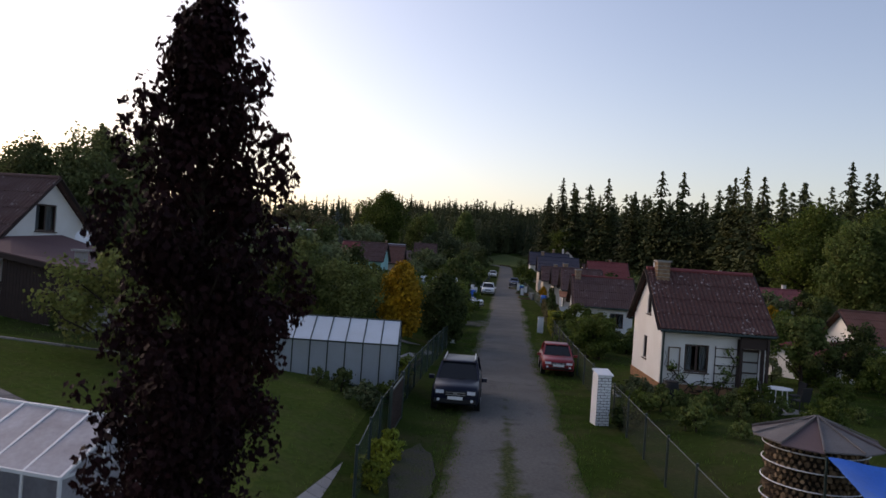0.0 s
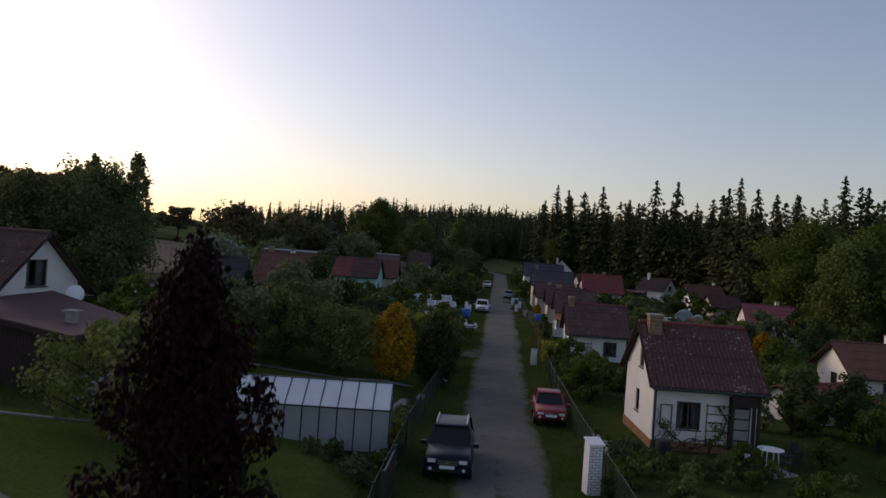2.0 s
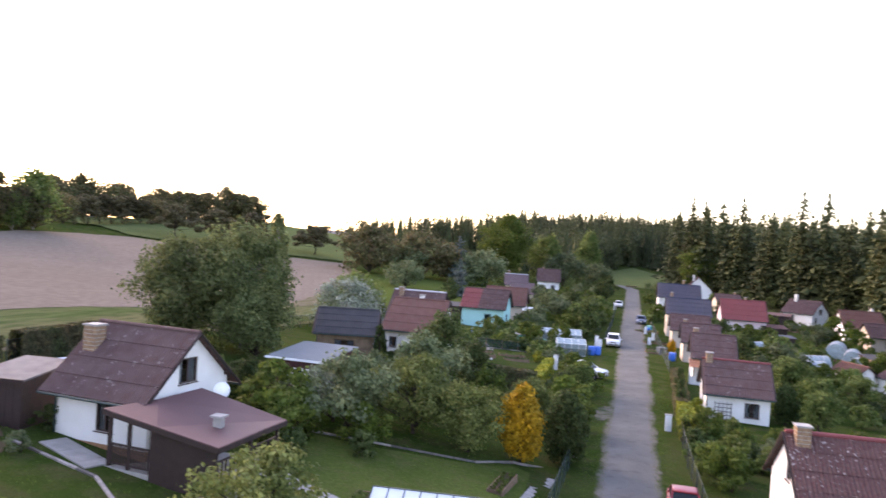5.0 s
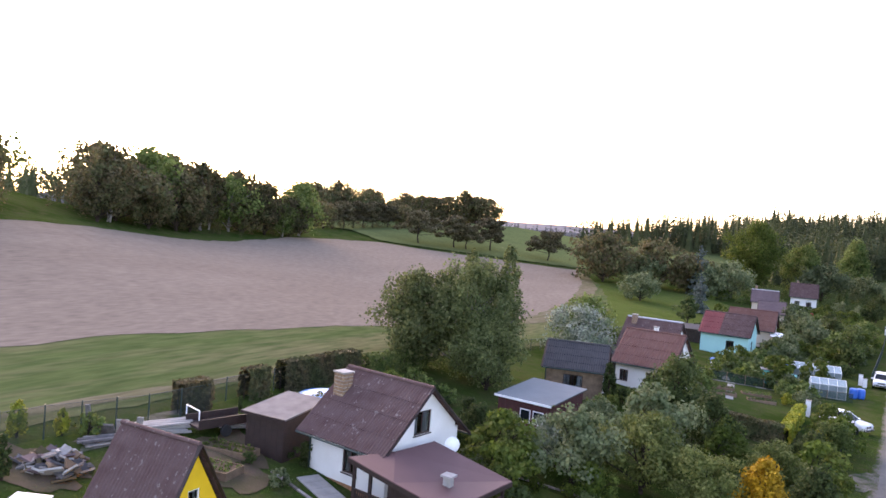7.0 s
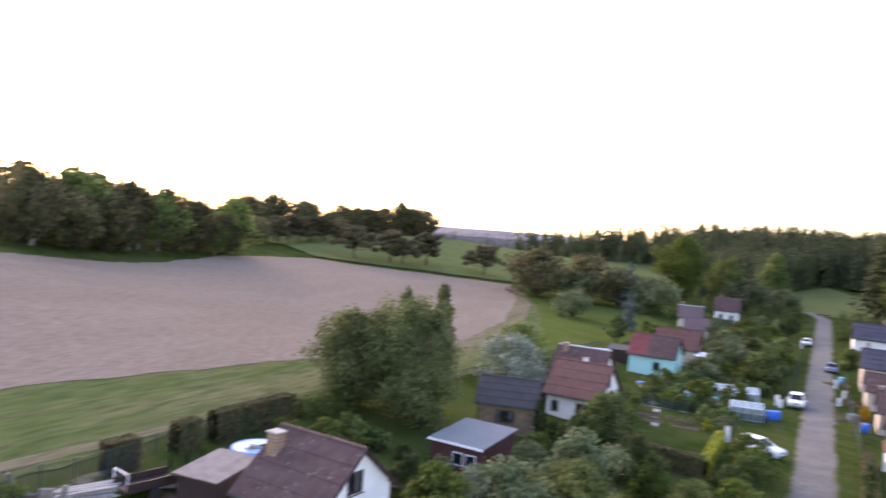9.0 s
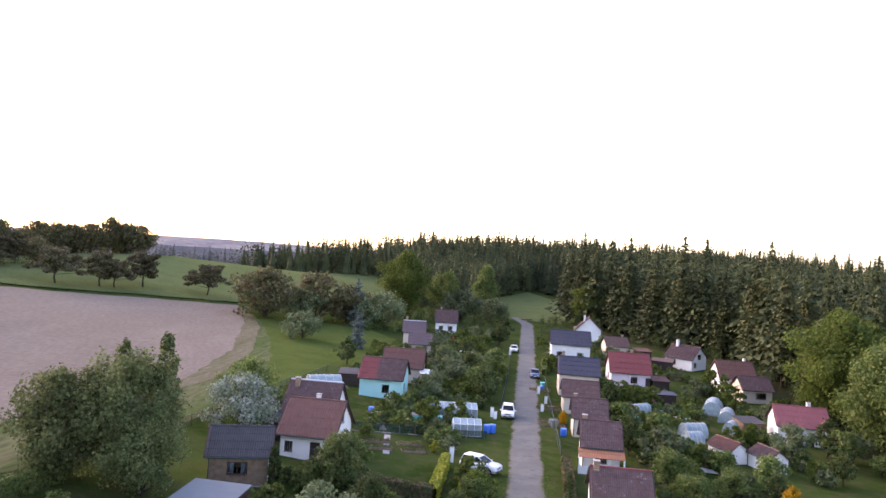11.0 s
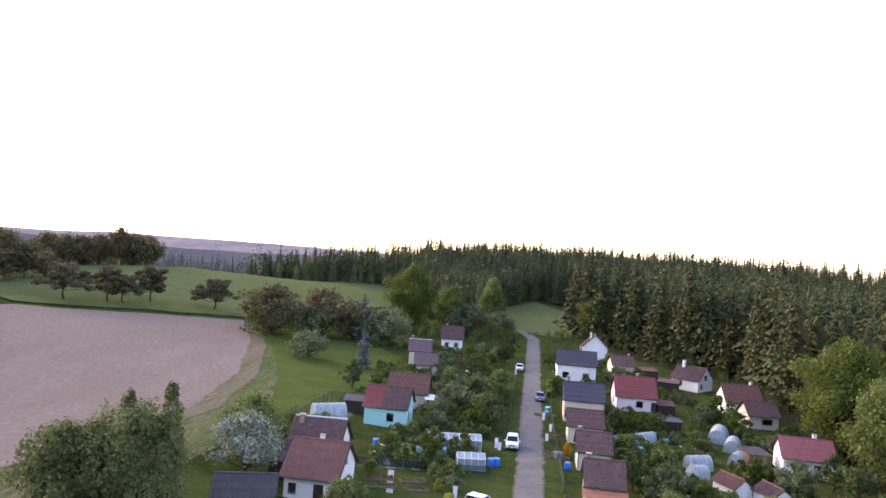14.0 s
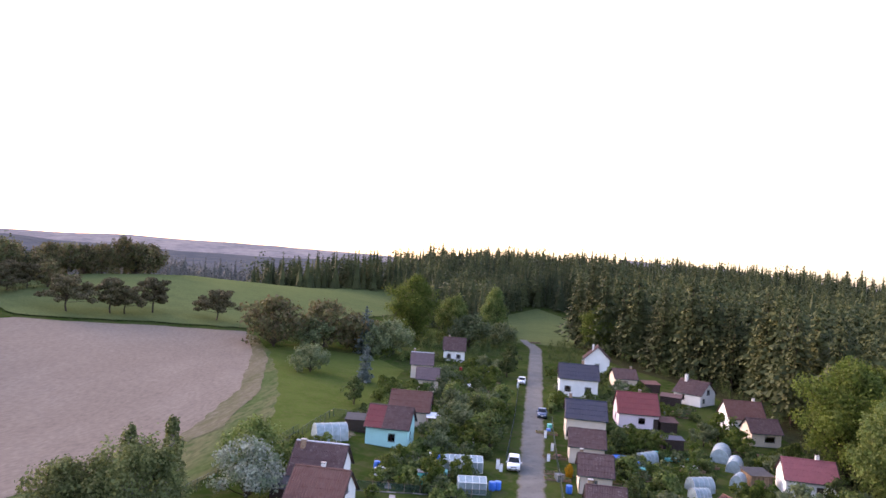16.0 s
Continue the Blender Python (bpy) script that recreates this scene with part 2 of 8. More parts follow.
def flecks(m, color, scale, above):
    """Small pale spots of lichen over a material."""
    n, l = m.node_tree.nodes, m.node_tree.links
    base = n["Principled BSDF"].inputs["Base Color"]
    old = base.links[0].from_socket
    geo, tex, wide, rng, mix = n.new("ShaderNodeNewGeometry"), n.new("ShaderNodeTexNoise"), n.new("ShaderNodeTexNoise"), n.new("ShaderNodeMapRange"), n.new("ShaderNodeMix")
    tex.inputs["Scale"].default_value, tex.inputs["Detail"].default_value, wide.inputs["Scale"].default_value = scale, 2, 0.9
    add = n.new("ShaderNodeMath")
    add.operation = "MULTIPLY_ADD"
    add.inputs[1].default_value = 0.35
    mix.data_type = "RGBA"
    l.new(geo.outputs["Position"], tex.inputs["Vector"]), l.new(geo.outputs["Position"], wide.inputs["Vector"])
    l.new(wide.outputs["Fac"], add.inputs[0]), l.new(tex.outputs["Fac"], add.inputs[2])
    rng.inputs[1].default_value, rng.inputs[2].default_value = above, above + 0.04
    l.new(add.outputs[0], rng.inputs[0]), l.new(rng.outputs[0], mix.inputs["Factor"])
    l.new(old, mix.inputs["A"])
    mix.inputs["B"].default_value = (*color, 1)
    l.new(mix.outputs["Result"], base)


flecks(M["lichen_roof"], (0.36, 0.31, 0.29), 7.5, 0.83)
flecks(M["brown_roof"], (0.2, 0.16, 0.15), 5.0, 0.84)


for key in ("car_dark", "car_glass"):
    M[key].node_tree.nodes["Principled BSDF"].inputs["Specular IOR Level"].default_value = 0.22


def ground_material(name, tones, scale, fine, bump=0.5, stretch=(1, 1, 1)):
    """Ground of three tones in patches, with grain of its own."""
    m = bpy.data.materials.new(name)
    m.use_nodes = True
    n, l = m.node_tree.nodes, m.node_tree.links
    b = n["Principled BSDF"]
    b.inputs["Roughness"].default_value, b.inputs["Specular IOR Level"].default_value = 0.95, 0.0
    geo, mp = n.new("ShaderNodeNewGeometry"), n.new("ShaderNodeMapping")
    mp.inputs["Scale"].default_value = stretch
    l.new(geo.outputs["Position"], mp.inputs["Vector"])
    tex = []
    for s in (scale, scale * 6, fine):
        t = n.new("ShaderNodeTexNoise")
        t.inputs["Scale"].default_value, t.inputs["Detail"].default_value = s, 5
        l.new(mp.outputs[0], t.inputs["Vector"])
        tex.append(t)
    last = None
    for k, (t, lo, hi) in enumerate(((tex[0], 0.4, 0.6), (tex[1], 0.45, 0.75))):
        mix, rng = n.new("ShaderNodeMix"), n.new("ShaderNodeMapRange")
        mix.data_type = "RGBA"
        rng.inputs[1].default_value, rng.inputs[2].default_value = lo, hi
        l.new(t.outputs["Fac"], rng.inputs[0]), l.new(rng.outputs[0], mix.inputs["Factor"])
        if last:
            l.new(last, mix.inputs["A"])
        else:
            mix.inputs["A"].default_value = (*tones[0], 1)
        mix.inputs["B"].default_value = (*tones[k + 1], 1)
        last = mix.outputs["Result"]
    hsv, val, bp = n.new("ShaderNodeHueSaturation"), n.new("ShaderNodeMapRange"), n.new("ShaderNodeBump")
    val.inputs[3].default_value, val.inputs[4].default_value = 0.6, 1.4
    l.new(tex[2].outputs["Fac"], val.inputs[0]), l.new(val.outputs[0], hsv.inputs["Value"]), l.new(last, hsv.inputs["Color"])
    l.new(hsv.outputs[0], b.inputs["Base Color"])
    bp.inputs["Strength"].default_value, bp.inputs["Distance"].default_value = bump, 0.12
    l.new(tex[2].outputs["Fac"], bp.inputs["Height"]), l.new(bp.outputs[0], b.inputs["Normal"])
    return m


M["grass"] = ground_material("mown_grass", ((0.027, 0.047, 0.01), (0.046, 0.064, 0.018), (0.062, 0.062, 0.027)), 0.12, 7)
M["lawn"] = ground_material("garden_lawn", ((0.056, 0.08, 0.019), (0.07, 0.095, 0.024), (0.08, 0.088, 0.03)), 0.2, 6)
M["meadow"] = ground_material("meadow_grass", ((0.075, 0.097, 0.036), (0.12, 0.116, 0.058), (0.048, 0.072, 0.026)), 0.3, 3, 0.25, (1, 0.16, 1))
M["dry_track"] = ground_material("dry_trodden_grass", ((0.14, 0.12, 0.075), (0.1, 0.098, 0.05), (0.16, 0.135, 0.095)), 0.25, 4, 0.4, (1, 0.15, 1))
M["field"] = ground_material("tilled_soil", ((0.188, 0.152, 0.122), (0.178, 0.143, 0.114), (0.2, 0.163, 0.132)), 0.03, 3, 0.12, (1, 0.25, 1))
M["crop"] = ground_material("green_crop", ((0.086, 0.108, 0.042), (0.098, 0.118, 0.047), (0.077, 0.098, 0.04)), 0.03, 2)
M["wood_floor"] = ground_material("wood_floor", ((0.03, 0.03, 0.015), (0.04, 0.045, 0.02), (0.025, 0.025, 0.015)), 0.1, 3)


# ---- building blocks ----
class Solid:
    """Faces of one part, gathered."""

    def __init__(self):
        self.v, self.f = [], []

    def add(self, verts, faces):
        k = len(self.v)
        self.v += [tuple(p) for p in verts]
        self.f += [tuple(i + k for i in f) for f in faces]
        return self

    def box(self, x0, y0, z0, x1, y1, z1):
        p = [(x, y, z) for z in (z0, z1) for x, y in ((x0, y0), (x1, y0), (x1, y1), (x0, y1))]
        return self.add(p, [(3, 2, 1, 0), (4, 5, 6, 7), (0, 1, 5, 4), (1, 2, 6, 5), (2, 3, 7, 6), (3, 0, 4, 7)])

    def tube(self, a, b, r0, r1=None, n=8):
        a, b = Vector(a), Vector(b)
        r1 = r0 if r1 is None else r1
        q = (b - a).to_track_quat("Z", "Y")
        ring = [q @ Vector((math.cos(2 * math.pi * i / n), math.sin(2 * math.pi * i / n), 0)) for i in range(n)]
        p = [a + d * r0 for d in ring] + [b + d * r1 for d in ring]
        f = [(i, (i + 1) % n, n + (i + 1) % n, n + i) for i in range(n)]
        return self.add(p, f + [tuple(range(n - 1, -1, -1)), tuple(range(n, 2 * n))])

    def beam(self, a, b, w, h):
        """A squared timber from a to b."""
        a, b = Vector(a), Vector(b)
        q = (b - a).to_track_quat("Z", "Y")
        c = [q @ Vector((sx * w / 2, sy * h / 2, 0)) for sx, sy in ((-1, -1), (1, -1), (1, 1), (-1, 1))]
        p = [a + d for d in c] + [b + d for d in c]
        return self.add(p, [(3, 2, 1, 0), (4, 5, 6, 7), (0, 1, 5, 4), (1, 2, 6, 5), (2, 3, 7, 6), (3, 0, 4, 7)])

    def slab(self, outline, thick):
        """A plate under an outline of points."""
        n = len(outline)
        p = [Vector(o) for o in outline] + [Vector(o) - Vector((0, 0, thick)) for o in outline]
        f = [tuple(range(n)), tuple(range(2 * n - 1, n - 1, -1))] + [(i, n + i, n + (i + 1) % n, (i + 1) % n) for i in range(n)]
        return self.add(p, f)

    def lathe(self, profile, n=16, at=(0, 0, 0)):
        p = [(at[0] + r * math.cos(2 * math.pi * i / n), at[1] + r * math.sin(2 * math.pi * i / n), at[2] + z) for r, z in profile for i in range(n)]
        f = [(k * n + i, k * n + (i + 1) % n, (k + 1) * n + (i + 1) % n, (k + 1) * n + i) for k in range(len(profile) - 1) for i in range(n)]
        return self.add(p, f)

    def weld(self):
        """Joins corners that lie on one another."""
        index, to = {}, []
        for p in self.v:
            to.append(index.setdefault((round(p[0], 4), round(p[1], 4), round(p[2], 4)), len(index)))
        self.v = list(index)
        self.f = [g for g in (tuple(dict.fromkeys(to[i] for i in f)) for f in self.f) if len(g) > 2]
        return self

    def mesh(self, name, mat, smooth=False):
        me = bpy.data.meshes.new(name)
        me.from_pydata(self.v, [], self.f)
        me.materials.append(mat)
        if smooth:
            me.polygons.foreach_set("use_smooth", [True] * len(me.polygons))
        me.update()
        return me


def part(name, solid, mat, parent=None, label="", smooth=False):
    """Links a solid as one mesh object under a thing or part."""
    ob = new(name, solid if isinstance(solid, bpy.types.Mesh) else solid.mesh(name, mat, smooth))
    if parent is not None:
        ob.parent = parent
    return tagged(ob, label)


def thing(name, x, y, z, turn, label, category, group=""):
    ob = new(name)
    ob.empty_display_size = 0.2
    ob.matrix_basis = pose(x, y, z, 0, 0, turn)
    return tagged(ob, label, category, group)


def smoothstep(a, b, v):
    v = min(1.0, max(0.0, (v - a) / (b - a)))
    return v * v * (3 - 2 * v)


def lie(x, y):
    """The height of the land: a lane between gardens, a hillside rising on one hand, a gentle fall on the other."""
    lane = 0.2 + 2.0 * smoothstep(150, 250, y)
    d = max(0.0, -x - 1.0)
    near = min(d, 115.0)
    slope = 0.105 - 0.05 * smoothstep(40, 100, y) - 0.015 * smoothstep(120, 220, y)
    left = slope * near + 0.0004 * near * near + 0.4 * smoothstep(0, 2, d) * (1 - smoothstep(50, 80, y))
    left -= 0.02 * min(400.0, max(0.0, d - 115.0))
    left *= 1 - 0.45 * smoothstep(230, 420, y)
    e = max(0.0, x - 7 - 0.01 * y)
    right = 0.35 * smoothstep(0, 1.5, e) * (1 - smoothstep(33, 45, y)) - 0.04 * min(e, 45) * smoothstep(32, 50, y) * (1 - smoothstep(120, 165, y))
    far = 17.0 * smoothstep(330, 480, y)
    d_crop = (x + 88) * -0.69 + (y - 174) * 0.72
    far += 3.6 * smoothstep(0, 75, d_crop) * (1 - smoothstep(-75, -20, x)) * (1 - smoothstep(330, 420, y))  # the swell of the crop field
    beyond = smoothstep(6, 80, (x + 138) * -0.91 + (y - 195) * 0.42) * smoothstep(120, 200, y)  # the valley behind the crop's crest
    return (lane + left + right + far) * (1 - beyond) - 2.0 * beyond


# ---- land ----
def steps(stops):
    """Coordinates from (end, step) pairs."""
    out = [stops[0][0]]
    for (a, _), (b, s) in zip(stops, stops[1:]):
        k = max(1, round(abs(b - a) / s))
        out += [a + (b - a) * (i + 1) / k for i in range(k)]
    return out


def sheet(name, xs, ys, mat, lift=0.0, keep=None, label="", rough=0.0):
    s, index = Solid(), {}

    def corner(x, y):
        key = (round(x, 3), round(y, 3))
        if key not in index:
            index[key] = len(s.v)
            s.v.append((x, y, lie(x, y) + lift + rough * noise.noise((x * 0.35, y * 0.35, 1.7))))
        return index[key]

    for x0, x1 in zip(xs, xs[1:]):
        for y0, y1 in zip(ys, ys[1:]):
            if keep is None or keep((x0 + x1) / 2, (y0 + y1) / 2):
                s.f.append((corner(x0, y0), corner(x1, y0), corner(x1, y1), corner(x0, y1)))
    return tagged(part(name, s, mat, None, label, True), kind="structure")


XS = steps([(-3000, 1), (-600, 300), (-250, 35), (-110, 5), (-50, 3), (75, 1.6), (200, 12), (600, 50), (3000, 300)])
YS = steps([(-600, 1), (-60, 60), (-10, 5), (210, 1.6), (420, 5), (600, 20), (4000, 300)])
sheet("ground", XS, YS, M["grass"], 0.0, None, "mown green grass of gardens and verges")


def inside(poly):
    def test(x, y):
        hit = False
        for (x0, y0), (x1, y1) in zip(poly, poly[1:] + poly[:1]):
            if (y0 > y) != (y1 > y) and x < (x1 - x0) * (y - y0) / (y1 - y0) + x0:
                hit = not hit
        return hit
    return test


def draped(name, poly, mat, lift, cell, label):
    """A patch of land inside an outline, its rim cut to the outline."""
    bm = bmesh.new()
    xs, ys = [p[0] for p in poly], [p[1] for p in poly]
    face = bm.faces.new([bm.verts.new((x, y, 0)) for x, y in poly])
    for axis, lo, hi in ((0, min(xs), max(xs)), (1, min(ys), max(ys))):
        k = int((hi - lo) / cell)
        for i in range(1, k + 1):
            co = [0, 0, 0]
            co[axis] = lo + (hi - lo) * i / (k + 1)
            no = [0, 0, 0]
            no[axis] = 1
            bmesh.ops.bisect_plane(bm, geom=bm.verts[:] + bm.edges[:] + bm.faces[:], plane_co=co, plane_no=no)
    for v in bm.verts:
        v.co.z = lie(v.co.x, v.co.y) + lift
    bm.normal_update()
    if sum(f.normal.z for f in bm.faces) < 0:
        bmesh.ops.reverse_faces(bm, faces=bm.faces[:])
    me = bpy.data.meshes.new(name)
    bm.to_mesh(me)
    bm.free()
    me.materials.append(mat)
    return tagged(new(name, me), label, kind="structure")


def ragged(poly, step, amount, seed):
    """The outline with an uneven, ploughed or trodden edge."""
    out = []
    for (x0, y0), (x1, y1) in zip(poly, poly[1:] + poly[:1]):
        d = math.hypot(x1 - x0, y1 - y0)
        k = max(1, int(d / step))
        for i in range(k):
            x, y = x0 + (x1 - x0) * i / k, y0 + (y1 - y0) * i / k
            w = amount * (noise.noise((x * 0.25, y * 0.25, seed)) + 0.6 * noise.noise((x * 0.9, y * 0.9, seed)))
            out.append((x - w * (y1 - y0) / d, y + w * (x1 - x0) / d))
    return out


FIELD = [(-45.5, -60), (-45, 26), (-42.5, 45), (-40.5, 64), (-39, 85), (-39.5, 99), (-43, 125), (-53, 160), (-66, 190), (-84, 172), (-101, 147), (-103, 118), (-92, 78), (-84, 46), (-80, 10), (-80, -60)]
MEADOW = [(-47.5, -60), (-47, 26), (-44.5, 45), (-42.5, 64), (-41, 85), (-41.5, 99), (-45, 125), (-55, 160), (-64, 188), (-52, 168), (-43, 145), (-35, 120), (-31, 100), (-29.5, 85), (-30, 70), (-33, 50), (-33.2, 30), (-33.6, -60)]
CROP = [(-103, 150), (-86, 176), (-68, 194), (-58, 215), (-48, 250), (-30, 340), (-57, 385), (-125, 420), (-240, 330), (-190, 190)]
MARGIN = [(-39.5, 90), (-40, 99), (-43.5, 125), (-53.5, 160), (-64.5, 187), (-61, 184), (-50, 160), (-40, 125), (-36.8, 99), (-37.5, 90)]
LAWN = [(-47, 152), (-39, 124), (-34.5, 102), (-31.5, 86), (-23, 86), (-24, 100), (-24, 116), (-21, 135), (-21, 172), (-30, 184), (-50, 182), (-55, 168)]
TRACK = [(-35.4, -60), (-35.2, 24), (-34.6, 34), (-33.4, 46), (-31.2, 62), (-30.6, 62), (-32.3, 46), (-33.6, 34), (-34.3, 24), (-34.6, -60)]
draped("field", ragged(FIELD, 2.0, 0.8, 3.3), M["field"], 0.07, 5.0, "bare pinkish-brown tilled field")
draped("meadow", ragged(MEADOW, 1.5, 0.7, 8.1), M["meadow"], 0.04, 3.0, "rough uncut meadow strip along the field")
draped("lawn", ragged(LAWN, 2.0, 0.6, 4.4), M["lawn"], 0.03, 3.0, "green grass between the field and the plots")
draped("field_margin", ragged(MARGIN, 1.6, 0.45, 7.6), M["dry_track"], 0.085, 2.0, "thin dry growth along the rim of the field")
draped("field_track", ragged(TRACK, 1.0, 0.35, 2.6), M["dry_track"], 0.06, 2.0, "pale dry trodden track along the meadow")
draped("lawn", ragged([(-15.5, 37), (-4.8, 38.6), (-1.6, 40.5), (-1.5, 30.5), (-7.5, 30), (-1.6, 24), (-1.6, 14), (-14, 14), (-22, 22), (-14.2, 23.8), (-9, 25.2), (-10.5, 30)], 1.2, 0.3, 6.2), M["lawn"], 0.03, 1.6, "mown lawn of the orchard garden")
draped("crop_field", ragged(CROP, 3.0, 1.0, 5.0), M["crop"], 0.3, 8.0, "green crop field behind a row of pines")
draped("wood_floor", [(24, 258), (29, 236), (36, 212), (45, 196), (52, 182), (53.5, 165), (54.5, 148), (56, 134), (52, 118), (52, 90), (60, 60), (66, -20), (330, -20), (330, 420), (40, 420)], M["wood_floor"], 0.04, 12.0, "dark needle-strewn floor of the spruce wood")
draped("meadow", [(2, 250), (24, 245), (40, 260), (46, 340), (20, 380), (-14, 330)], M["crop"], 0.05, 5.0, "green clearing where the lane bends")


# the lane: its centre line and half width by distance
def lane_x(y):
    return 2.45 + 0.0485 * (y - 17) - 0.2 * smoothstep(30, 38, y) * (1 - smoothstep(45, 75, y)) - 4.6 * smoothstep(230, 262, y)


def ribbon(name, y0, y1, step, left, right, mat, lift, label, wobble=0.12, crown=0.0):
    s = Solid()
    cols = [i / 8 for i in range(9)]
    k = int((y1 - y0) / step)
    for i in range(k + 1):
        y = y0 + (y1 - y0) * i / k
        a = left(y) + wobble * noise.noise((y * 0.4, 3.1, left(0))) + wobble * 0.25 * noise.noise((y * 1.7, 9.1, 0))
        b = right(y) + wobble * noise.noise((y * 0.4, 7.7, right(0))) + wobble * 0.25 * noise.noise((y * 1.7, 2.2, 0))
        for c in cols:
            x = a + (b - a) * c
            s.v.append((x, y, lie(x, y) + lift + crown * 4 * c * (1 - c)))
    w = len(cols)
    for i in range(k):
        for j in range(w - 1):
            s.f.append((i * w + j, i * w + j + 1, (i + 1) * w + j + 1, (i + 1) * w + j))
    return tagged(part(name, s, mat, None, label, True), kind="structure")


def road_material():
    """Worn asphalt that breaks up into grit and grass towards its edges, with a grassy crown on the near stretch."""
    m = bpy.data.materials.new("worn_lane")
    m.use_nodes = True
    n, l = m.node_tree.nodes, m.node_tree.links
    b = n["Principled BSDF"]
    b.inputs["Roughness"].default_value, b.inputs["Specular IOR Level"].default_value = 0.93, 0.1
    geo, side = n.new("ShaderNodeNewGeometry"), n.new("ShaderNodeAttribute")
    side.attribute_name = "across"

    def grain(scale, detail=5):
        t = n.new("ShaderNodeTexNoise")
        t.inputs["Scale"].default_value, t.inputs["Detail"].default_value = scale, detail
        l.new(geo.outputs["Position"], t.inputs["Vector"])
        return t.outputs["Fac"]

    def calc(kind, a, b=0.0, c=0.0):
        t = n.new("ShaderNodeMath")
        t.operation = kind
        for k, v in enumerate((a, b, c)):
            if isinstance(v, float):
                t.inputs[k].default_value = v
            else:
                l.new(v, t.inputs[k])
        return t.outputs[0]

    def ramp(v, lo, hi):
        t = n.new("ShaderNodeMapRange")
        t.inputs[1].default_value, t.inputs[2].default_value = lo, hi
        l.new(v, t.inputs[0])
        return t.outputs[0]

    def blend(f, a, c):
        t = n.new("ShaderNodeMix")
        t.data_type = "RGBA"
        l.new(f, t.inputs["Factor"])
        for key, v in (("A", a), ("B", c)):
            if isinstance(v, tuple):
                t.inputs[key].default_value = (*v, 1)
            else:
                l.new(v, t.inputs[key])
        return t.outputs["Result"]

    sep = n.new("ShaderNodeSeparateXYZ")
    l.new(geo.outputs["Position"], sep.inputs[0])
    wide, mid, fine = grain(0.35), grain(1.3), grain(11.0, 3)
    edge = calc("MULTIPLY", calc("ABSOLUTE", calc("SUBTRACT", side.outputs["Fac"], 0.5)), 2.0)
    edge = calc("MULTIPLY_ADD", calc("SUBTRACT", mid, 0.5), 0.5, edge)
    crown = calc("SUBTRACT", 0.13, calc("ABSOLUTE", calc("SUBTRACT", side.outputs["Fac"], 0.46)))
    crown = calc("MULTIPLY_ADD", calc("SUBTRACT", mid, 0.5), 0.34, crown)
    crown = calc("SUBTRACT", crown, calc("MULTIPLY", ramp(sep.outputs["Y"], 15.0, 34.0), 0.2))
    tone = blend(ramp(wide, 0.38, 0.62), (0.112, 0.108, 0.1), (0.138, 0.133, 0.124))
    tone = blend(ramp(mid, 0.56, 0.7), tone, (0.092, 0.089, 0.083))
    tone = blend(ramp(edge, 0.66, 0.86), tone, (0.125, 0.112, 0.09))
    green = blend(ramp(fine, 0.4, 0.6), (0.03, 0.048, 0.011), (0.06, 0.064, 0.026))
    tone = blend(ramp(edge, 0.84, 0.97), tone, green)
    tone = blend(ramp(crown, -0.01, 0.07), tone, green)
    hsv = n.new("ShaderNodeHueSaturation")
    val = n.new("ShaderNodeMapRange")
    val.inputs[3].default_value, val.inputs[4].default_value = 0.65, 1.35
    l.new(fine, val.inputs[0]), l.new(val.outputs[0], hsv.inputs["Value"]), l.new(tone, hsv.inputs["Color"])
    l.new(hsv.outputs[0], b.inputs["Base Color"])
    bp = n.new("ShaderNodeBump")
    bp.inputs["Strength"].default_value, bp.inputs["Distance"].default_value = 0.35, 0.05
    l.new(fine, bp.inputs["Height"]), l.new(bp.outputs[0], b.inputs["Normal"])
    return m


M["lane"] = road_material()
road = ribbon("road", -30, 259, 0.4, lambda y: lane_x(y) - 1.8 - 0.15 * smoothstep(80, 120, y), lambda y: lane_x(y) + 1.85 + 0.15 * smoothstep(80, 120, y), M["lane"], 0.02, "narrow worn grey asphalt lane with grassy edges", 0.3, 0.05)
COLUMNS = 9
road.data.attributes.new("across", "FLOAT", "POINT").data.foreach_set("value", [(i % COLUMNS) / (COLUMNS - 1) for i in range(len(road.data.vertices))])


def blot(name, x, y, rx, ry, turn, mat, lift, label, seed, rough=0.25):
    """A patch of ground with a broken rim."""
    ca, sa, pts = math.cos(radians(turn)), math.sin(radians(turn)), []
    for i in range(28):
        a = 2 * math.pi * i / 28
        k = 1 + rough * noise.noise((2.2 * math.cos(a), 2.2 * math.sin(a), seed)) + rough * 0.8 * noise.noise((6 * math.cos(a), 6 * math.sin(a), seed + 9))
        u, v = rx * k * math.cos(a), ry * k * math.sin(a)
        pts.append((x + ca * u - sa * v, y + sa * u + ca * v))
    return draped(name, pts, M[mat], lift, 1.5, label)


M["dark_grit"] = material("dark_gravel", (0.06, 0.056, 0.05), 0.95, 0.5, 1.5, 16, 0.8, second=(0.06, 0.066, 0.03), amount=0.5)
blot("gravel_apron", 0.05, 18.4, 0.55, 3.0, 2, "dark_grit", 0.045, "dark gravel before the garden gate", 5.5, 0.2)
blot("gravel_apron", 2.3, 58.8, 1.1, 2.6, -14, "gravel", 0.045, "gravel mouth of a side entry", 6.5, 0.25)


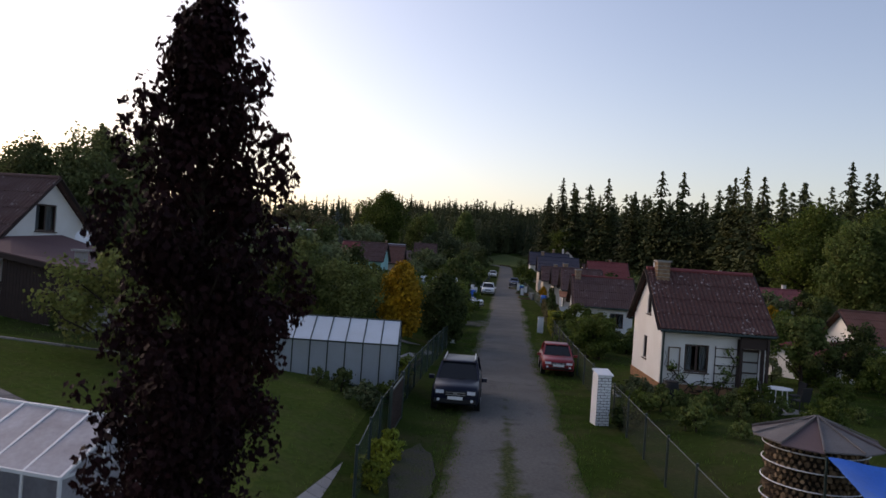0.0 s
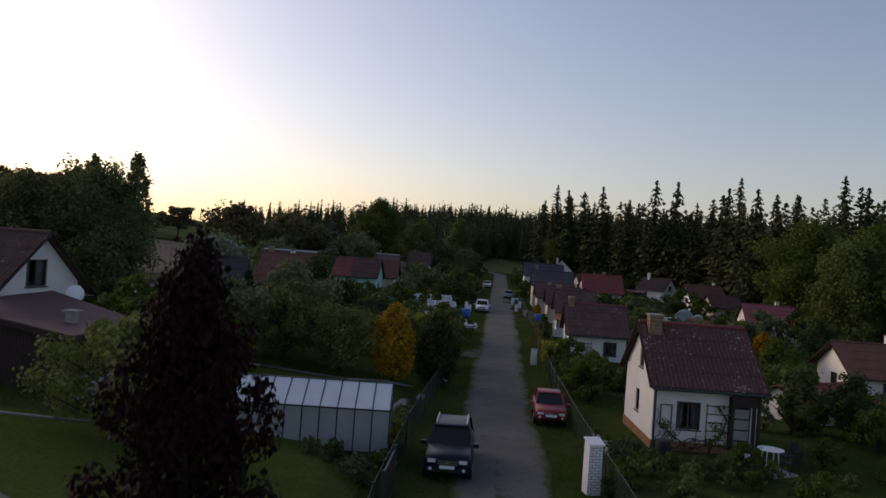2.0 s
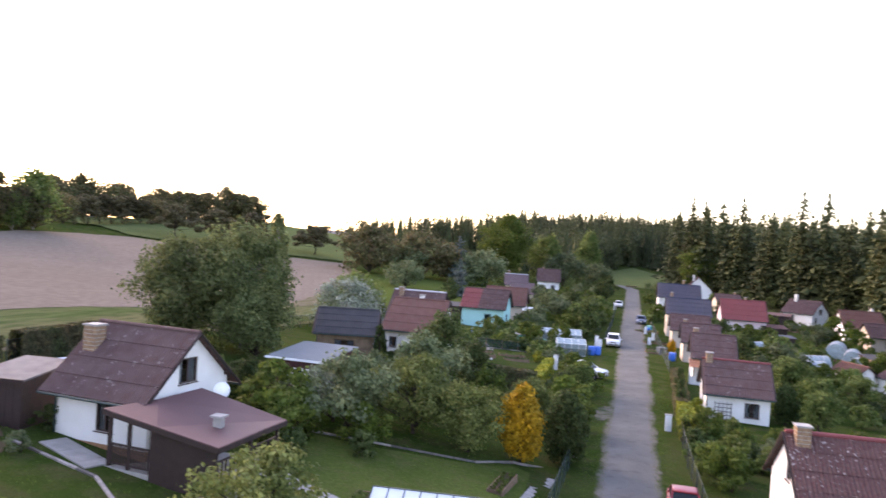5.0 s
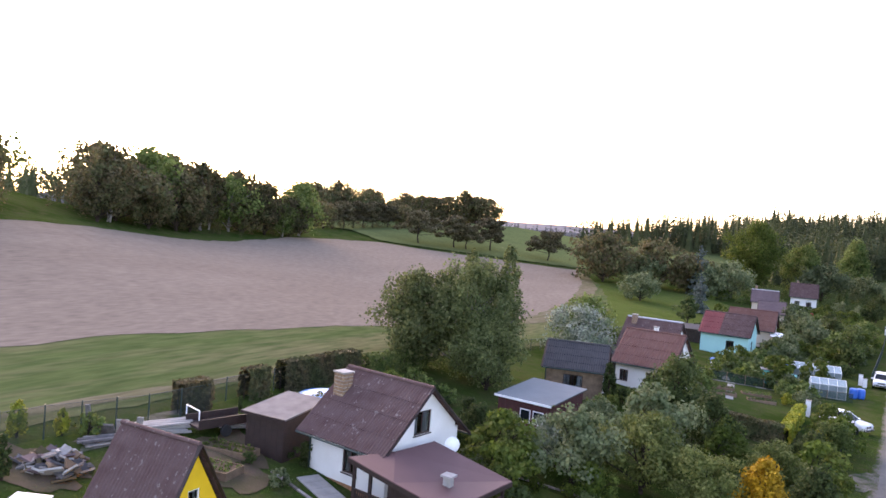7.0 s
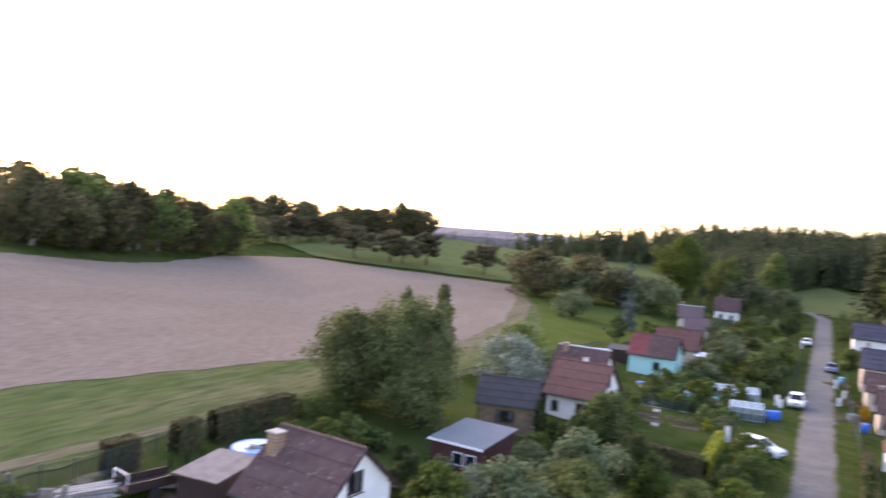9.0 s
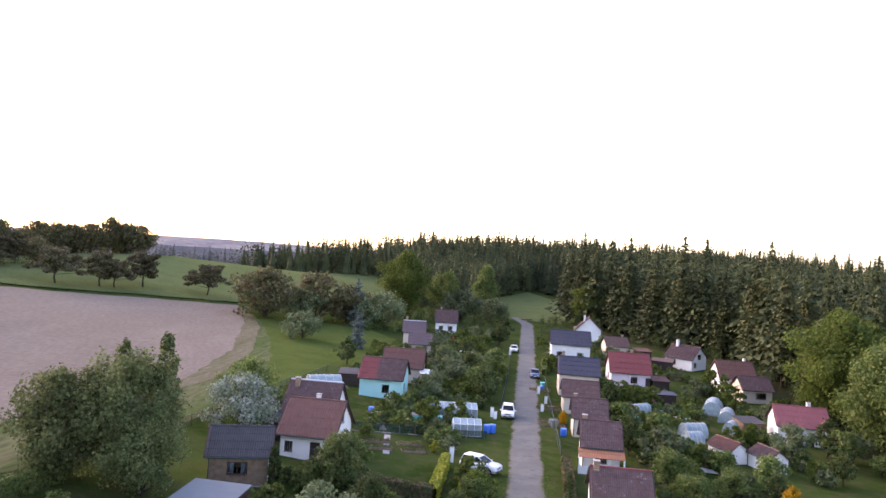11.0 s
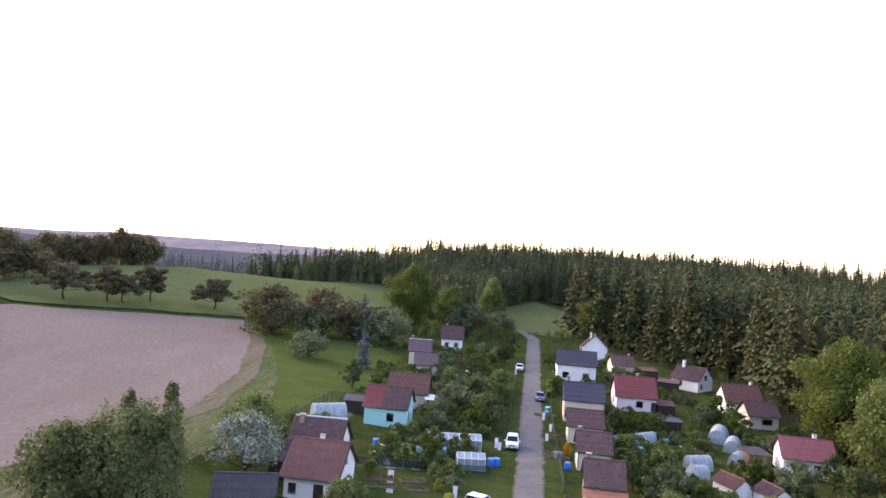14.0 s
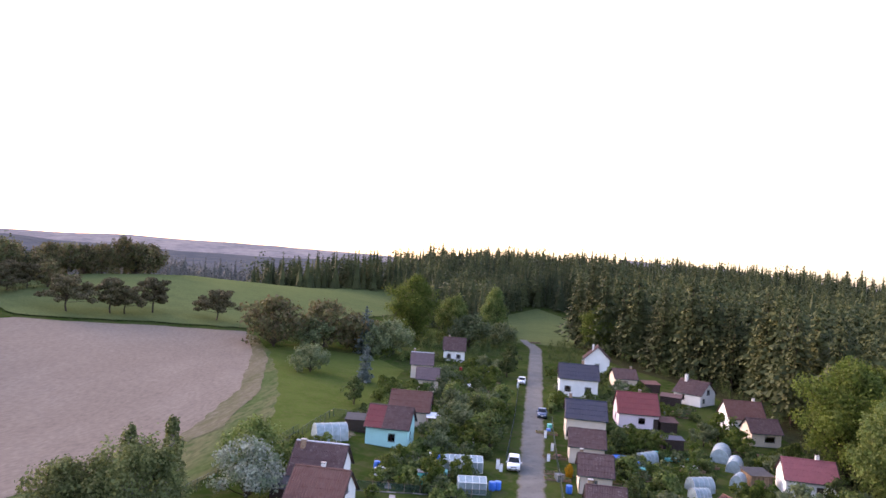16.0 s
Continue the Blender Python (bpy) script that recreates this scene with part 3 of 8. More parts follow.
# ---- houses ----
def panel(width, top, openings, thick):
    """A wall in the x-z plane with its outer face at y = 0, standing on z = 0: top(x) is its upper edge, openings are (x, z, w, h)."""
    s = Solid()
    cuts = sorted({0.0, width, *(c for x, z, w, h in openings for c in (x, x + w))} | {width / 2})
    for a, b in zip(cuts, cuts[1:]):
        if b - a < 1e-4:
            continue
        low = 0.0
        for x, z, w, h in sorted((o for o in openings if o[0] <= a + 1e-4 and o[0] + o[2] >= b - 1e-4), key=lambda o: o[1]):
            if z > low:
                s.box(a, 0, low, b, thick, z)
            low = z + h
        ta, tb = top(a), top(b)
        p = [(a, 0, low), (b, 0, low), (b, thick, low), (a, thick, low), (a, 0, ta), (b, 0, tb), (b, thick, tb), (a, thick, ta)]
        s.add(p, [(3, 2, 1, 0), (4, 5, 6, 7), (0, 1, 5, 4), (1, 2, 6, 5), (2, 3, 7, 6), (3, 0, 4, 7)])
    return s.weld()


def placed(ob, x, y, z=0.0, turn=0.0):
    ob.matrix_basis = pose(x, y, z, 0, 0, turn)
    return ob


def window_unit(parent, x, z, w, h, frame_mat, curtain=True, bars=1):
    """A framed pane set back in an opening of a wall part."""
    fr = Solid()
    t = min(0.07, w * 0.1)
    fr.box(x, 0.05, z, x + t, 0.12, z + h).box(x + w - t, 0.05, z, x + w, 0.12, z + h)
    fr.box(x + t, 0.05, z, x + w - t, 0.12, z + t).box(x + t, 0.05, z + h - t, x + w - t, 0.12, z + h)
    for i in range(bars):
        c = x + w * (i + 1) / (bars + 1)
        fr.box(c - t * 0.6, 0.052, z + t, c + t * 0.6, 0.118, z + h - t)
    win = part("window", fr, frame_mat, parent)
    part("pane", Solid().box(x + t, 0.08, z + t, x + w - t, 0.09, z + h - t), M["glass"], win)
    part("sill", Solid().box(x - 0.05, -0.06, z - 0.05, x + w + 0.05, 0.049, z - 0.003), frame_mat, win)
    if curtain:
        c = Solid()
        for i in range(12):
            a, b = x + w * i / 12, x + w * (i + 1) / 12
            d0, d1 = 0.19 + 0.02 * (i % 2), 0.19 + 0.02 * ((i + 1) % 2)
            if not 4 <= i < 8:
                c.add([(a, d0, z), (b, d1, z), (b, d1, z + h), (a, d0, z + h)], [(0, 1, 2, 3)])
        part("curtain", c, M["curtain"], win)
    return win


def door_unit(parent, x, w, h, mat):
    d = part("door", Solid().box(x, 0.06, 0.02, x + w, 0.11, h), mat, parent)
    s = Solid()
    for k in range(4):
        s.box(x + 0.1, 0.045, 0.15 + k * (h - 0.2) / 4, x + w - 0.1, 0.059, 0.05 + (k + 1) * (h - 0.2) / 4)
    part("door_panel", s, mat, d)
    part("door_handle", Solid().tube((x + w - 0.12, 0.0, h * 0.5), (x + w - 0.02, 0.0, h * 0.5), 0.015), M["metal"], d)
    return d


def roof_slope(length, y_low, z_low, y_high, z_high, wave=0.18, depth=0.03, courses=4, thick=0.05):
    """A slope of overlapping corrugated sheets from the eave up to the ridge, centred on x = 0."""
    s = Solid()
    n = max(4, int(length / (wave / 4)))
    up = Vector((0, y_high - y_low, z_high - z_low))
    out = Vector((0, -(z_high - z_low), y_high - y_low)).normalized()
    if out.z < 0:
        out = -out
    rows = []
    for c in range(courses):
        rows += [(c / courses, 0.03), ((c + 1) / courses, 0.0)]
    w = 2 * len(rows)
    for i in range(n + 1):
        x = -length / 2 + length * i / n
        bulge = depth * math.cos(2 * math.pi * x / wave)
        for f, lift in rows:
            base = Vector((x, y_low, z_low)) + up * f
            s.v.append(tuple(base + out * (bulge + lift + thick)))
            s.v.append(tuple(base + out * (bulge * 0.6 + lift)))
    quads = []
    for i in range(n):
        p, q = w * i, w * (i + 1)
        for r in range(len(rows) - 1):
            a, b = 2 * r, 2 * r + 2
            quads += [(p + a, q + a, q + b, p + b), (p + a + 1, p + b + 1, q + b + 1, q + a + 1)]
        quads += [(p, p + 1, q + 1, q), (p + w - 2, q + w - 2, q + w - 1, p + w - 1)]
    for r in range(len(rows) - 1):
        a, b, e = 2 * r, 2 * r + 2, w * n
        quads += [(a, b, b + 1, a + 1), (e + a, e + a + 1, e + b + 1, e + b)]
    s.f += quads if y_high > y_low else [tuple(reversed(f)) for f in quads]
    return s


def chimney_on(parent, x, y, z0, z1, w, mat, cap=True):
    ch = part("chimney", Solid().box(x - w / 2 + 0.012, y - w / 2 + 0.012, z0, x + w / 2 - 0.012, y + w / 2 - 0.012, z1), M["mortar"], parent)
    k = max(3, int((z1 - z0) / 0.16))
    for i in range(k):
        a, b = z0 + (z1 - z0) * i / k, z0 + (z1 - z0) * (i + 0.86) / k
        part("brick_course", Solid().box(x - w / 2, y - w / 2, a, x + w / 2, y + w / 2, b), mat, ch)
    if cap:
        part("chimney_cap", Solid().box(x - w / 2 - 0.05, y - w / 2 - 0.05, z1, x + w / 2 + 0.05, y + w / 2 + 0.05, z1 + 0.07), M["concrete"], ch)
    return ch


def house(x, y, turn, length, depth, base, eave, ridge, wall, roof, label, name="house", windows=(), chimney=None, over=0.4, gable_over=0.25, plinth=None,
          roof_back=None, gable_wall=None, wave=0.18, fine=True, ridge_mat=None, frame_mat="frame_brown", courses=4, group="cottages", flat_split=None):
    """A gabled cottage, its ridge along local x, its front towards local -y. windows: (side, place, sill, w, h[, bars]) with the side F, B, L or R;
    a sill of 0 makes a door. base, eave and ridge are heights over the land's zero, the eave's at the edge of the roof."""
    h = thing(name, x, y, base, turn, label, "house", group)
    L2, D2 = length / 2, depth / 2
    hr, t = ridge - base, 0.25
    he = hr - (ridge - eave) * D2 / (D2 + over)
    sides = {"F": (-L2, -D2, 0, length), "B": (L2, D2, 180, length), "L": (-L2, D2, 270, depth), "R": (L2, -D2, 90, depth)}
    for key, (px, py, rz, w) in sides.items():
        mine = [o for o in windows if o[0] == key]
        gable = key in "LR"
        top = (lambda u, w=w: he + (hr - he) * (1 - abs(2 * u / w - 1))) if gable else (lambda u: he)
        inset = t if gable else 0.0
        ops = [(o[1], o[2], o[3], o[4]) for o in mine]
        s = panel(w - 2 * inset, (lambda u, f=top, i=inset: f(u + i)), [(a - inset, z, ww, hh) for a, z, ww, hh in ops], t)
        wl = placed(part("wall", s, M[gable_wall if gable and gable_wall else wall], h), px, py, 0, rz)
        if inset:
            wl.matrix_basis = wl.matrix_basis @ pose(inset, 0, 0)
        for o in mine:
            if o[2] == 0:
                door_unit(wl, o[1] - inset, o[3], o[4], M["dark_wood"])
            else:
                window_unit(wl, o[1] - inset, o[2], o[3], o[4], M[frame_mat], fine, o[5] if len(o) > 5 else 1)
    if plinth:
        p = Solid()
        for a, b in (((-L2 - 0.04, -D2 - 0.04), (L2 + 0.04, -D2 - 0.002)), ((-L2 - 0.04, D2 + 0.002), (L2 + 0.04, D2 + 0.04)), ((-L2 - 0.04, -D2), (-L2 - 0.002, D2)), ((L2 + 0.002, -D2), (L2 + 0.04, D2))):
            p.box(a[0], a[1], -0.5, b[0], b[1], 0.42)
        part("plinth", p, M[plinth], h)
    else:
        part("foundation", Solid().box(-L2 + 0.02, -D2 + 0.02, -1.0, L2 - 0.02, D2 - 0.02, 0.0), M["concrete"], h)
    drop = over * (hr - he) / D2
    total = length + 2 * gable_over
    top = hr + 0.06
    for side, mat in ((-1, roof), (1, roof_back or roof)):
        pieces = [(0.0, total, mat)]
        if flat_split:
            cut = total * flat_split[0]
            pieces = [(-total / 2 + cut / 2, cut, flat_split[1]), (cut / 2, total - cut, mat)]
        for cx, ln, mm in pieces:
            sl = part("roof_slope", roof_slope(ln, side * (D2 + over), he - drop + 0.06, 0.0, top, wave, 0.028 if fine else 0.04, courses), M[mm], h, smooth=False)
            sl.location.x = cx
    part("ridge_cap", Solid().tube((-total / 2, 0, top + 0.05), (total / 2, 0, top + 0.05), 0.11, n=10), M[ridge_mat or roof], h)
    for sx in (-1, 1):
        for sy in (-1, 1):
            xx = sx * (total / 2 + 0.02)
            part("bargeboard", Solid().beam((xx, sy * (D2 + over), he - drop + 0.03), (xx, sy * 0.02, top + 0.01), 0.18, 0.035), M["dark_wood"], h)
    for sy in (-1, 1):
        yy, zz = sy * (D2 + over + 0.05), he - drop + 0.02
        part("gutter", Solid().tube((-total / 2, yy, zz), (total / 2, yy, zz), 0.06, n=8), M["dark_metal"], h)
    if fine:
        part("downpipe", Solid().tube((-L2 + 0.06, -D2 - 0.08, 0), (-L2 + 0.06, -D2 - 0.08, he - 0.15), 0.045).tube((-L2 + 0.06, -D2 - 0.08, he - 0.15), (-L2 + 0.06, -D2 - over, he - drop), 0.045), M["dark_metal"], h)
    if chimney:
        cx, cy, cz, cw, cm = chimney
        chimney_on(h, cx, cy, hr - abs(cy) * (hr - he) / D2 - 0.4, cz - base, cw, M[cm])
    return h


# the cottage beside the white meter pillar
cottage = house(11.45, 33.65, 0.5, 4.3, 4.9, 0.5, 3.12, 5.5, "white", "lichen_roof", "white cottage with a lichened brown corrugated roof and climbing vine",
                windows=[("F", 0.98, 0.95, 1.0, 1.15), ("L", 2.0, 1.1, 0.6, 1.0, 0), ("L", 2.3, 3.1, 0.7, 0.9, 0), ("F", 3.2, 0.0, 0.85, 2.05)], chimney=(-1.75, -0.35, 5.95, 0.55, "brick"),
                plinth="stone", ridge_mat="red_roof", over=0.45, gable_over=0.2)
trellis = part("trellis", Solid().box(0.05, -2.54, 0.3, 0.085, -2.52, 2.1), M["dark_wood"], cottage)
part("upright", Solid().box(0.95, -2.54, 0.3, 0.985, -2.52, 2.1), M["dark_wood"], trellis)
for z in (0.6, 0.95, 1.3, 1.65, 2.0):
    part("rung", Solid().box(0.05, -2.52, z, 0.98, -2.49, z + 0.03), M["dark_wood"], trellis)
s = Solid()
for x in (-1.85, -1.4):
    s.box(x, -2.52, 0.95, x + 0.04, -2.47, 1.95)
for z in (0.95, 1.91):
    s.box(-1.81, -2.52, z, -1.4, -2.47, z + 0.04)
part("wall_frame", s, M["wood"], cottage, "small empty wooden frame")
# dark boards added round the door, standing for shade in the open porch recess
for x0, z0, x1 in ((0.98, 0.0, 1.1), (1.95, 0.0, 2.1), (1.1, 2.07, 1.95)):
    part("recess_shade_panel", Solid().box(x0, -2.5, z0, x1, -2.452, 2.45), M["dark_wood"], cottage)
for k in range(4):
    part("door_pane", Solid().box(1.2, -2.412, 0.2 + 0.45 * k, 1.86, -2.402, 0.58 + 0.45 * k), M["door_glass"], cottage, "pale obscured door glass")
for x in (0.98, 2.05):
    part("porch_post", Solid().box(x, -2.85, -0.4, x + 0.1, -2.75, 2.6), M["dark_wood"], cottage)
part("porch_screen", Solid().box(1.08, -2.8, 2.1, 2.05, -2.77, 2.6), M["dark_wood"], cottage)
s, rng = Solid(), random.Random(5)
for b in range(9):
    p = Vector((-1.4 + rng.uniform(-0.7, 0.9), -2.54, 0.15))
    for k in range(7):
        q = p + Vector((rng.uniform(-0.3, 0.34), 0, rng.uniform(-0.03, 0.3)))
        q.x, q.z = min(0.9, max(-2.0, q.x)), min(2.0, q.z)
        s.tube(p, q, 0.022 - 0.002 * k, 0.02 - 0.002 * k, 5)
        p = q
part("vine", s, M["bark"], cottage, "bare brown stems of a climbing vine")
part("step", Solid().box(1.0, -3.6, -0.35, 2.5, -2.5, -0.02), M["concrete"], cottage)

# the brown-roofed cottage with a veranda, below the field
veranda_house = house(-19.45, 31.5, -8, 5.1, 5.4, 2.45, 4.85, 7.65, "white", "brown_roof", "white cottage with a steep lichened brown roof above a dark veranda",
                      windows=[("F", 2.3, 0.95, 1.0, 1.25), ("R", 1.85, 3.0, 1.25, 1.15), ("L", 2.2, 1.0, 0.9, 1.1)], plinth="stone", over=0.65, gable_over=0.35,
                      chimney=(-2.1, -1.15, 7.72, 0.68, "brick"))


def veranda(parent):
    """The lean-to over the side entrance, its boarding, rail and posts, in the land's own coordinates."""
    m = parent.matrix_basis.inverted()

    def put(name, s, mat, label="", up=parent):
        ob = part(name, s, mat, up, label)
        ob.matrix_basis = m
        return ob
    top = [(-18.45, 27.1, 4.92), (-15.6, 26.55, 4.6), (-12.75, 26.2, 4.2), (-12.2, 31.3, 4.2), (-16.1, 30.7, 5.35), (-16.85, 28.45, 5.2)]
    put("veranda_roof", Solid().slab(top, 0.09), M["maroon_roof"], "smooth maroon bitumen roof")
    s = Solid()
    for a, b in zip(top[:4], top[1:4]):
        s.beam(Vector(a) - Vector((0, 0, 0.14)), Vector(b) - Vector((0, 0, 0.14)), 0.06, 0.2)
    put("fascia", s, M["dark_wood"])
    for x, y, z in ((-18.2, 27.3, 4.7), (-17.2, 27.15, 4.6), (-16.0, 26.9, 4.4), (-13.0, 26.5, 3.95), (-12.6, 28.6, 3.95), (-12.5, 31.0, 3.95)):
        put("post", Solid().beam((x, y, lie(x, y) - 0.2), (x, y, z), 0.13, 0.13), M["dark_wood"])
    for i in range(22):
        s = Solid()
        a, b = Vector((-16.0, 26.85, 0)).lerp(Vector((-13.0, 26.45, 0)), i / 22), Vector((-16.0, 26.85, 0)).lerp(Vector((-13.0, 26.45, 0)), (i + 0.9) / 22)
        s.add([(a.x, a.y, 2.1), (b.x, b.y, 2.1), (b.x, b.y, 4.35 - 0.3 * i / 22), (a.x, a.y, 4.35 - 0.3 * i / 22), (a.x, a.y + 0.04, 2.1), (b.x, b.y + 0.04, 2.1), (b.x, b.y + 0.04, 4.35 - 0.3 * i / 22), (a.x, a.y + 0.04, 4.35 - 0.3 * i / 22)],
              [(0, 1, 2, 3), (7, 6, 5, 4), (0, 3, 7, 4), (1, 5, 6, 2), (3, 2, 6, 7)])
        put("board", s, M["dark_wood"])
    for a, b in (((-18.2, 27.25), (-16.1, 26.9)), ((-12.98, 26.5), (-12.5, 31.0))):
        s = Solid()
        z = 2.55
        s.beam((*a, z + 0.95), (*b, z + 0.95), 0.07, 0.07).beam((*a, z + 0.15), (*b, z + 0.15), 0.05, 0.05)
        k = 16
        put("handrail", s, M["dark_wood"])
        for i in range(k):
            x, y = a[0] + (b[0] - a[0]) * (i + 0.5) / k, a[1] + (b[1] - a[1]) * (i + 0.5) / k
            put("baluster", Solid().box(x - 0.04, y - 0.012, z + 0.15, x + 0.04, y + 0.012, z + 0.92), M["dark_wood"])
    put("veranda_floor", Solid().slab([(-18.4, 27.2, 2.55), (-12.5, 26.5, 2.4), (-12.3, 31.2, 2.4), (-16.6, 31, 2.5), (-17, 28.3, 2.55)], 0.9), M["concrete"])
    v = put("roof_vent", Solid().box(-14.1, 28.15, 4.3, -13.75, 28.5, 4.78).box(-14.2, 28.05, 4.8, -13.65, 28.6, 4.88), M["concrete"], "grey vent cowl")
    v2 = put("satellite_dish", Solid().lathe([(0.0, 0.08), (0.2, 0.06), (0.36, 0.0), (0.37, 0.01), (0.2, 0.085), (0.0, 0.105)], 20), M["white_plastic"], "round white satellite dish")
    v2.matrix_basis = m @ pose(-15.35, 31.1, 5.25, 78, 0, 40)


veranda(veranda_house)

# A-frame with a yellow gable
a_frame = thing("house", -22.6, 20.1, 2.5, 2, "A-frame cabin with a brown roof and bright yellow gable", "house", "cottages")
for side in (-1, 1):
    part("roof_slope", roof_slope(4.4, side * 2.35, 0.1, 0.0, 4.05, 0.18, 0.02, 5), M["brown_roof"], a_frame)
s = panel(4.3, lambda u: 3.75 * (1 - abs(2 * u / 4.3 - 1)) + 0.02, [(1.85, 1.75, 0.6, 0.6), (1.7, 0.0, 0.9, 1.6)], 0.12)
gable = placed(part("gable_wall", s, M["yellow"], a_frame), 2.05, -2.15, 0, 90)
window_unit(gable, 1.85, 1.75, 0.6, 0.6, M["white_paint"], True, 0)
door_unit(gable, 1.7, 0.9, 1.6, M["dark_wood"])
placed(part("gable_wall", panel(4.3, lambda u: 3.75 * (1 - abs(2 * u / 4.3 - 1)) + 0.02, [], 0.12), M["yellow"], a_frame), -2.05, 2.15, 0, 270)
for sy in (-1, 1):
    part("bargeboard", Solid().beam((2.24, sy * 2.38, 0.05), (2.24, sy * 0.03, 4.1), 0.2, 0.04), M["dark_wood"], a_frame)
part("ridge_cap", Solid().tube((-2.2, 0, 4.14), (2.2, 0, 4.14), 0.1, n=10), M["brown_roof"], a_frame)

# cottages along the right of the lane
house(12.75, 64.5, -3, 4.75, 5.2, -0.45, 1.95, 4.35, "white", "brown_roof", "white cottage with a brown roof and lattice on its wall", windows=[("F", 2.9, 0.85, 1.1, 1.15), ("L", 2.3, 1.0, 0.9, 1.1)], chimney=(-2.1, -0.2, 4.95, 0.5, "brick"), ridge_mat="red_roof", fine=True, over=0.45)
house(13.55, 81.8, -3, 3.95, 5.0, -0.05, 2.45, 4.75, "white", "brown_roof", "white cottage with a brown roof and glazed porch", windows=[("F", 1.4, 0.9, 1.2, 1.1), ("L", 2.3, 1.0, 0.9, 1.1)], chimney=(-1.7, 0.3, 5.3, 0.5, "brick"))
lattice = thing("wall_lattice", 12.75, 64.5, -0.45, -3, "dark wooden lattice with a climber on the white wall", "lattice")
for k in range(5):
    part("upright", Solid().box(-1.7 + 0.3 * k, -2.66, 0.4, -1.66 + 0.3 * k, -2.62, 1.9), M["dark_wood"], lattice)
    part("rung", Solid().box(-1.75, -2.7, 0.55 + 0.3 * k, -0.4, -2.66, 0.59 + 0.3 * k), M["dark_wood"], lattice)
lean = thing("porch", 13.3, 78.3, 0.05, -3, "low white porch with an orange-brown roof", "porch")
part("roof", roof_slope(4.8, -0.95, 1.75, 0.95, 2.35, 0.18, 0.025, 2), M["orange_roof"], lean)
for x in (-2.3, -0.8, 0.8, 2.3):
    part("post", Solid().box(x - 0.07, -0.8, -0.2, x + 0.07, -0.66, 1.72), M["white_paint"], lean)
part("parapet", Solid().box(-2.4, -0.82, -0.3, 0.6, -0.7, 0.8), M["white"], lean)
house(14.3, 96.6, -3, 4.1, 5.0, 0.0, 2.35, 4.5, "cream", "brown_roof", "small cottage with a brown corrugated roof among shrubs", windows=[("F", 1.2, 0.9, 1.1, 1.0)], chimney=(-1.8, 0.3, 5.0, 0.45, "brick"))
house(14.9, 111.6, -3, 5.0, 6.0, -0.1, 2.4, 4.45, "cream", "brown_roof", "cottage with a brown roof adjoining a taller blue-roofed house", windows=[("F", 1.2, 0.9, 1.2, 1.0), ("F", 3.6, 0.9, 1.2, 1.0)], fine=False)
house(16.4, 127.3, -3, 6.5, 7.8, 0.0, 3.5, 6.0, "cream", "blue_roof", "house with a dark blue roof and sandy walls", windows=[("F", 1.2, 1.0, 1.4, 1.2), ("F", 4.6, 1.0, 1.4, 1.2), ("L", 3.0, 1.0, 1.4, 1.2)], chimney=(-2.6, 0.6, 6.9, 0.5, "brick"), fine=False)
house(19.2, 167.3, -2, 8.4, 8.0, 0.4, 4.1, 6.9, "white", "blue_roof", "white house with a dark blue roof and broad front", windows=[("F", 1.2, 1.0, 1.4, 1.2), ("F", 5.6, 1.0, 1.4, 1.2), ("L", 3.0, 1.0, 1.4, 1.2)], chimney=(1.0, 0.6, 7.9, 0.5, "brick"), fine=False)
house(27.6, 200, 84, 7.0, 6.4, 1.2, 4.6, 8.0, "white", "brown_roof", "white house turned gable-on, half hidden by a blue roof", windows=[("L", 2.6, 1.4, 1.2, 1.2)], chimney=(-1.0, 1.2, 8.6, 0.5, "white"), fine=False)
house(31.7, 181.5, 4, 5.2, 6.4, 0.6, 2.9, 4.9, "cream", "brown_roof", "low cottage with a brown roof under the wood", windows=[("F", 1.8, 0.9, 1.2, 1.0)], chimney=(1.8, 0.5, 5.5, 0.45, "brick"), fine=False)
house(27.6, 141.9, -1, 7.2, 7.4, -0.2, 2.35, 5.7, "pinkwall", "red_roof", "pale pink house with a red roof", windows=[("F", 3.6, 0.9, 1.2, 1.1), ("F", 6.3, 0.0, 0.9, 2.0), ("L", 3.0, 1.0, 1.3, 1.1)], chimney=(0.6, 0.4, 6.3, 0.5, "brick"), fine=False)
house(45.2, 168.0, -42, 6.4, 6.6, 0.4, 2.7, 5.4, "white", "brown_roof", "white house with a dark brown roof at the wood's edge", windows=[("R", 2.6, 2.4, 1.4, 1.1), ("F", 1.4, 0.9, 1.2, 1.1), ("R", 1.0, 0.7, 1.0, 1.0)], chimney=(-1.9, -0.4, 6.6, 0.6, "white"), fine=False)
house(48.8, 147.2, 3, 6.8, 6.2, -0.7, 2.0, 5.0, "white", "rust_roof", "white cottage with a reddish-brown roof below tall spruces", windows=[("L", 2.6, 1.0, 1.3, 1.1)], chimney=(2.2, 0.3, 5.7, 0.45, "white"), fine=False)
house(49.5, 138.3, 6, 5.4, 4.8, -1.0, 1.3, 3.5, "cream", "brown_roof", "low sandy cottage with a brown roof and dark window", windows=[("F", 2.4, 0.9, 1.9, 1.0)], fine=False)
house(45.9, 109.0, -7, 6.8, 5.8, -1.45, 1.05, 3.5, "white", "pink_roof", "white cottage with a faded red roof and balcony", windows=[("F", 1.5, 0.9, 0.9, 1.1), ("F", 4.0, 0.0, 0.9, 2.0), ("F", 5.3, 0.9, 0.8, 1.0)], chimney=(1.3, 0.3, 4.2, 0.5, "white"), fine=False)
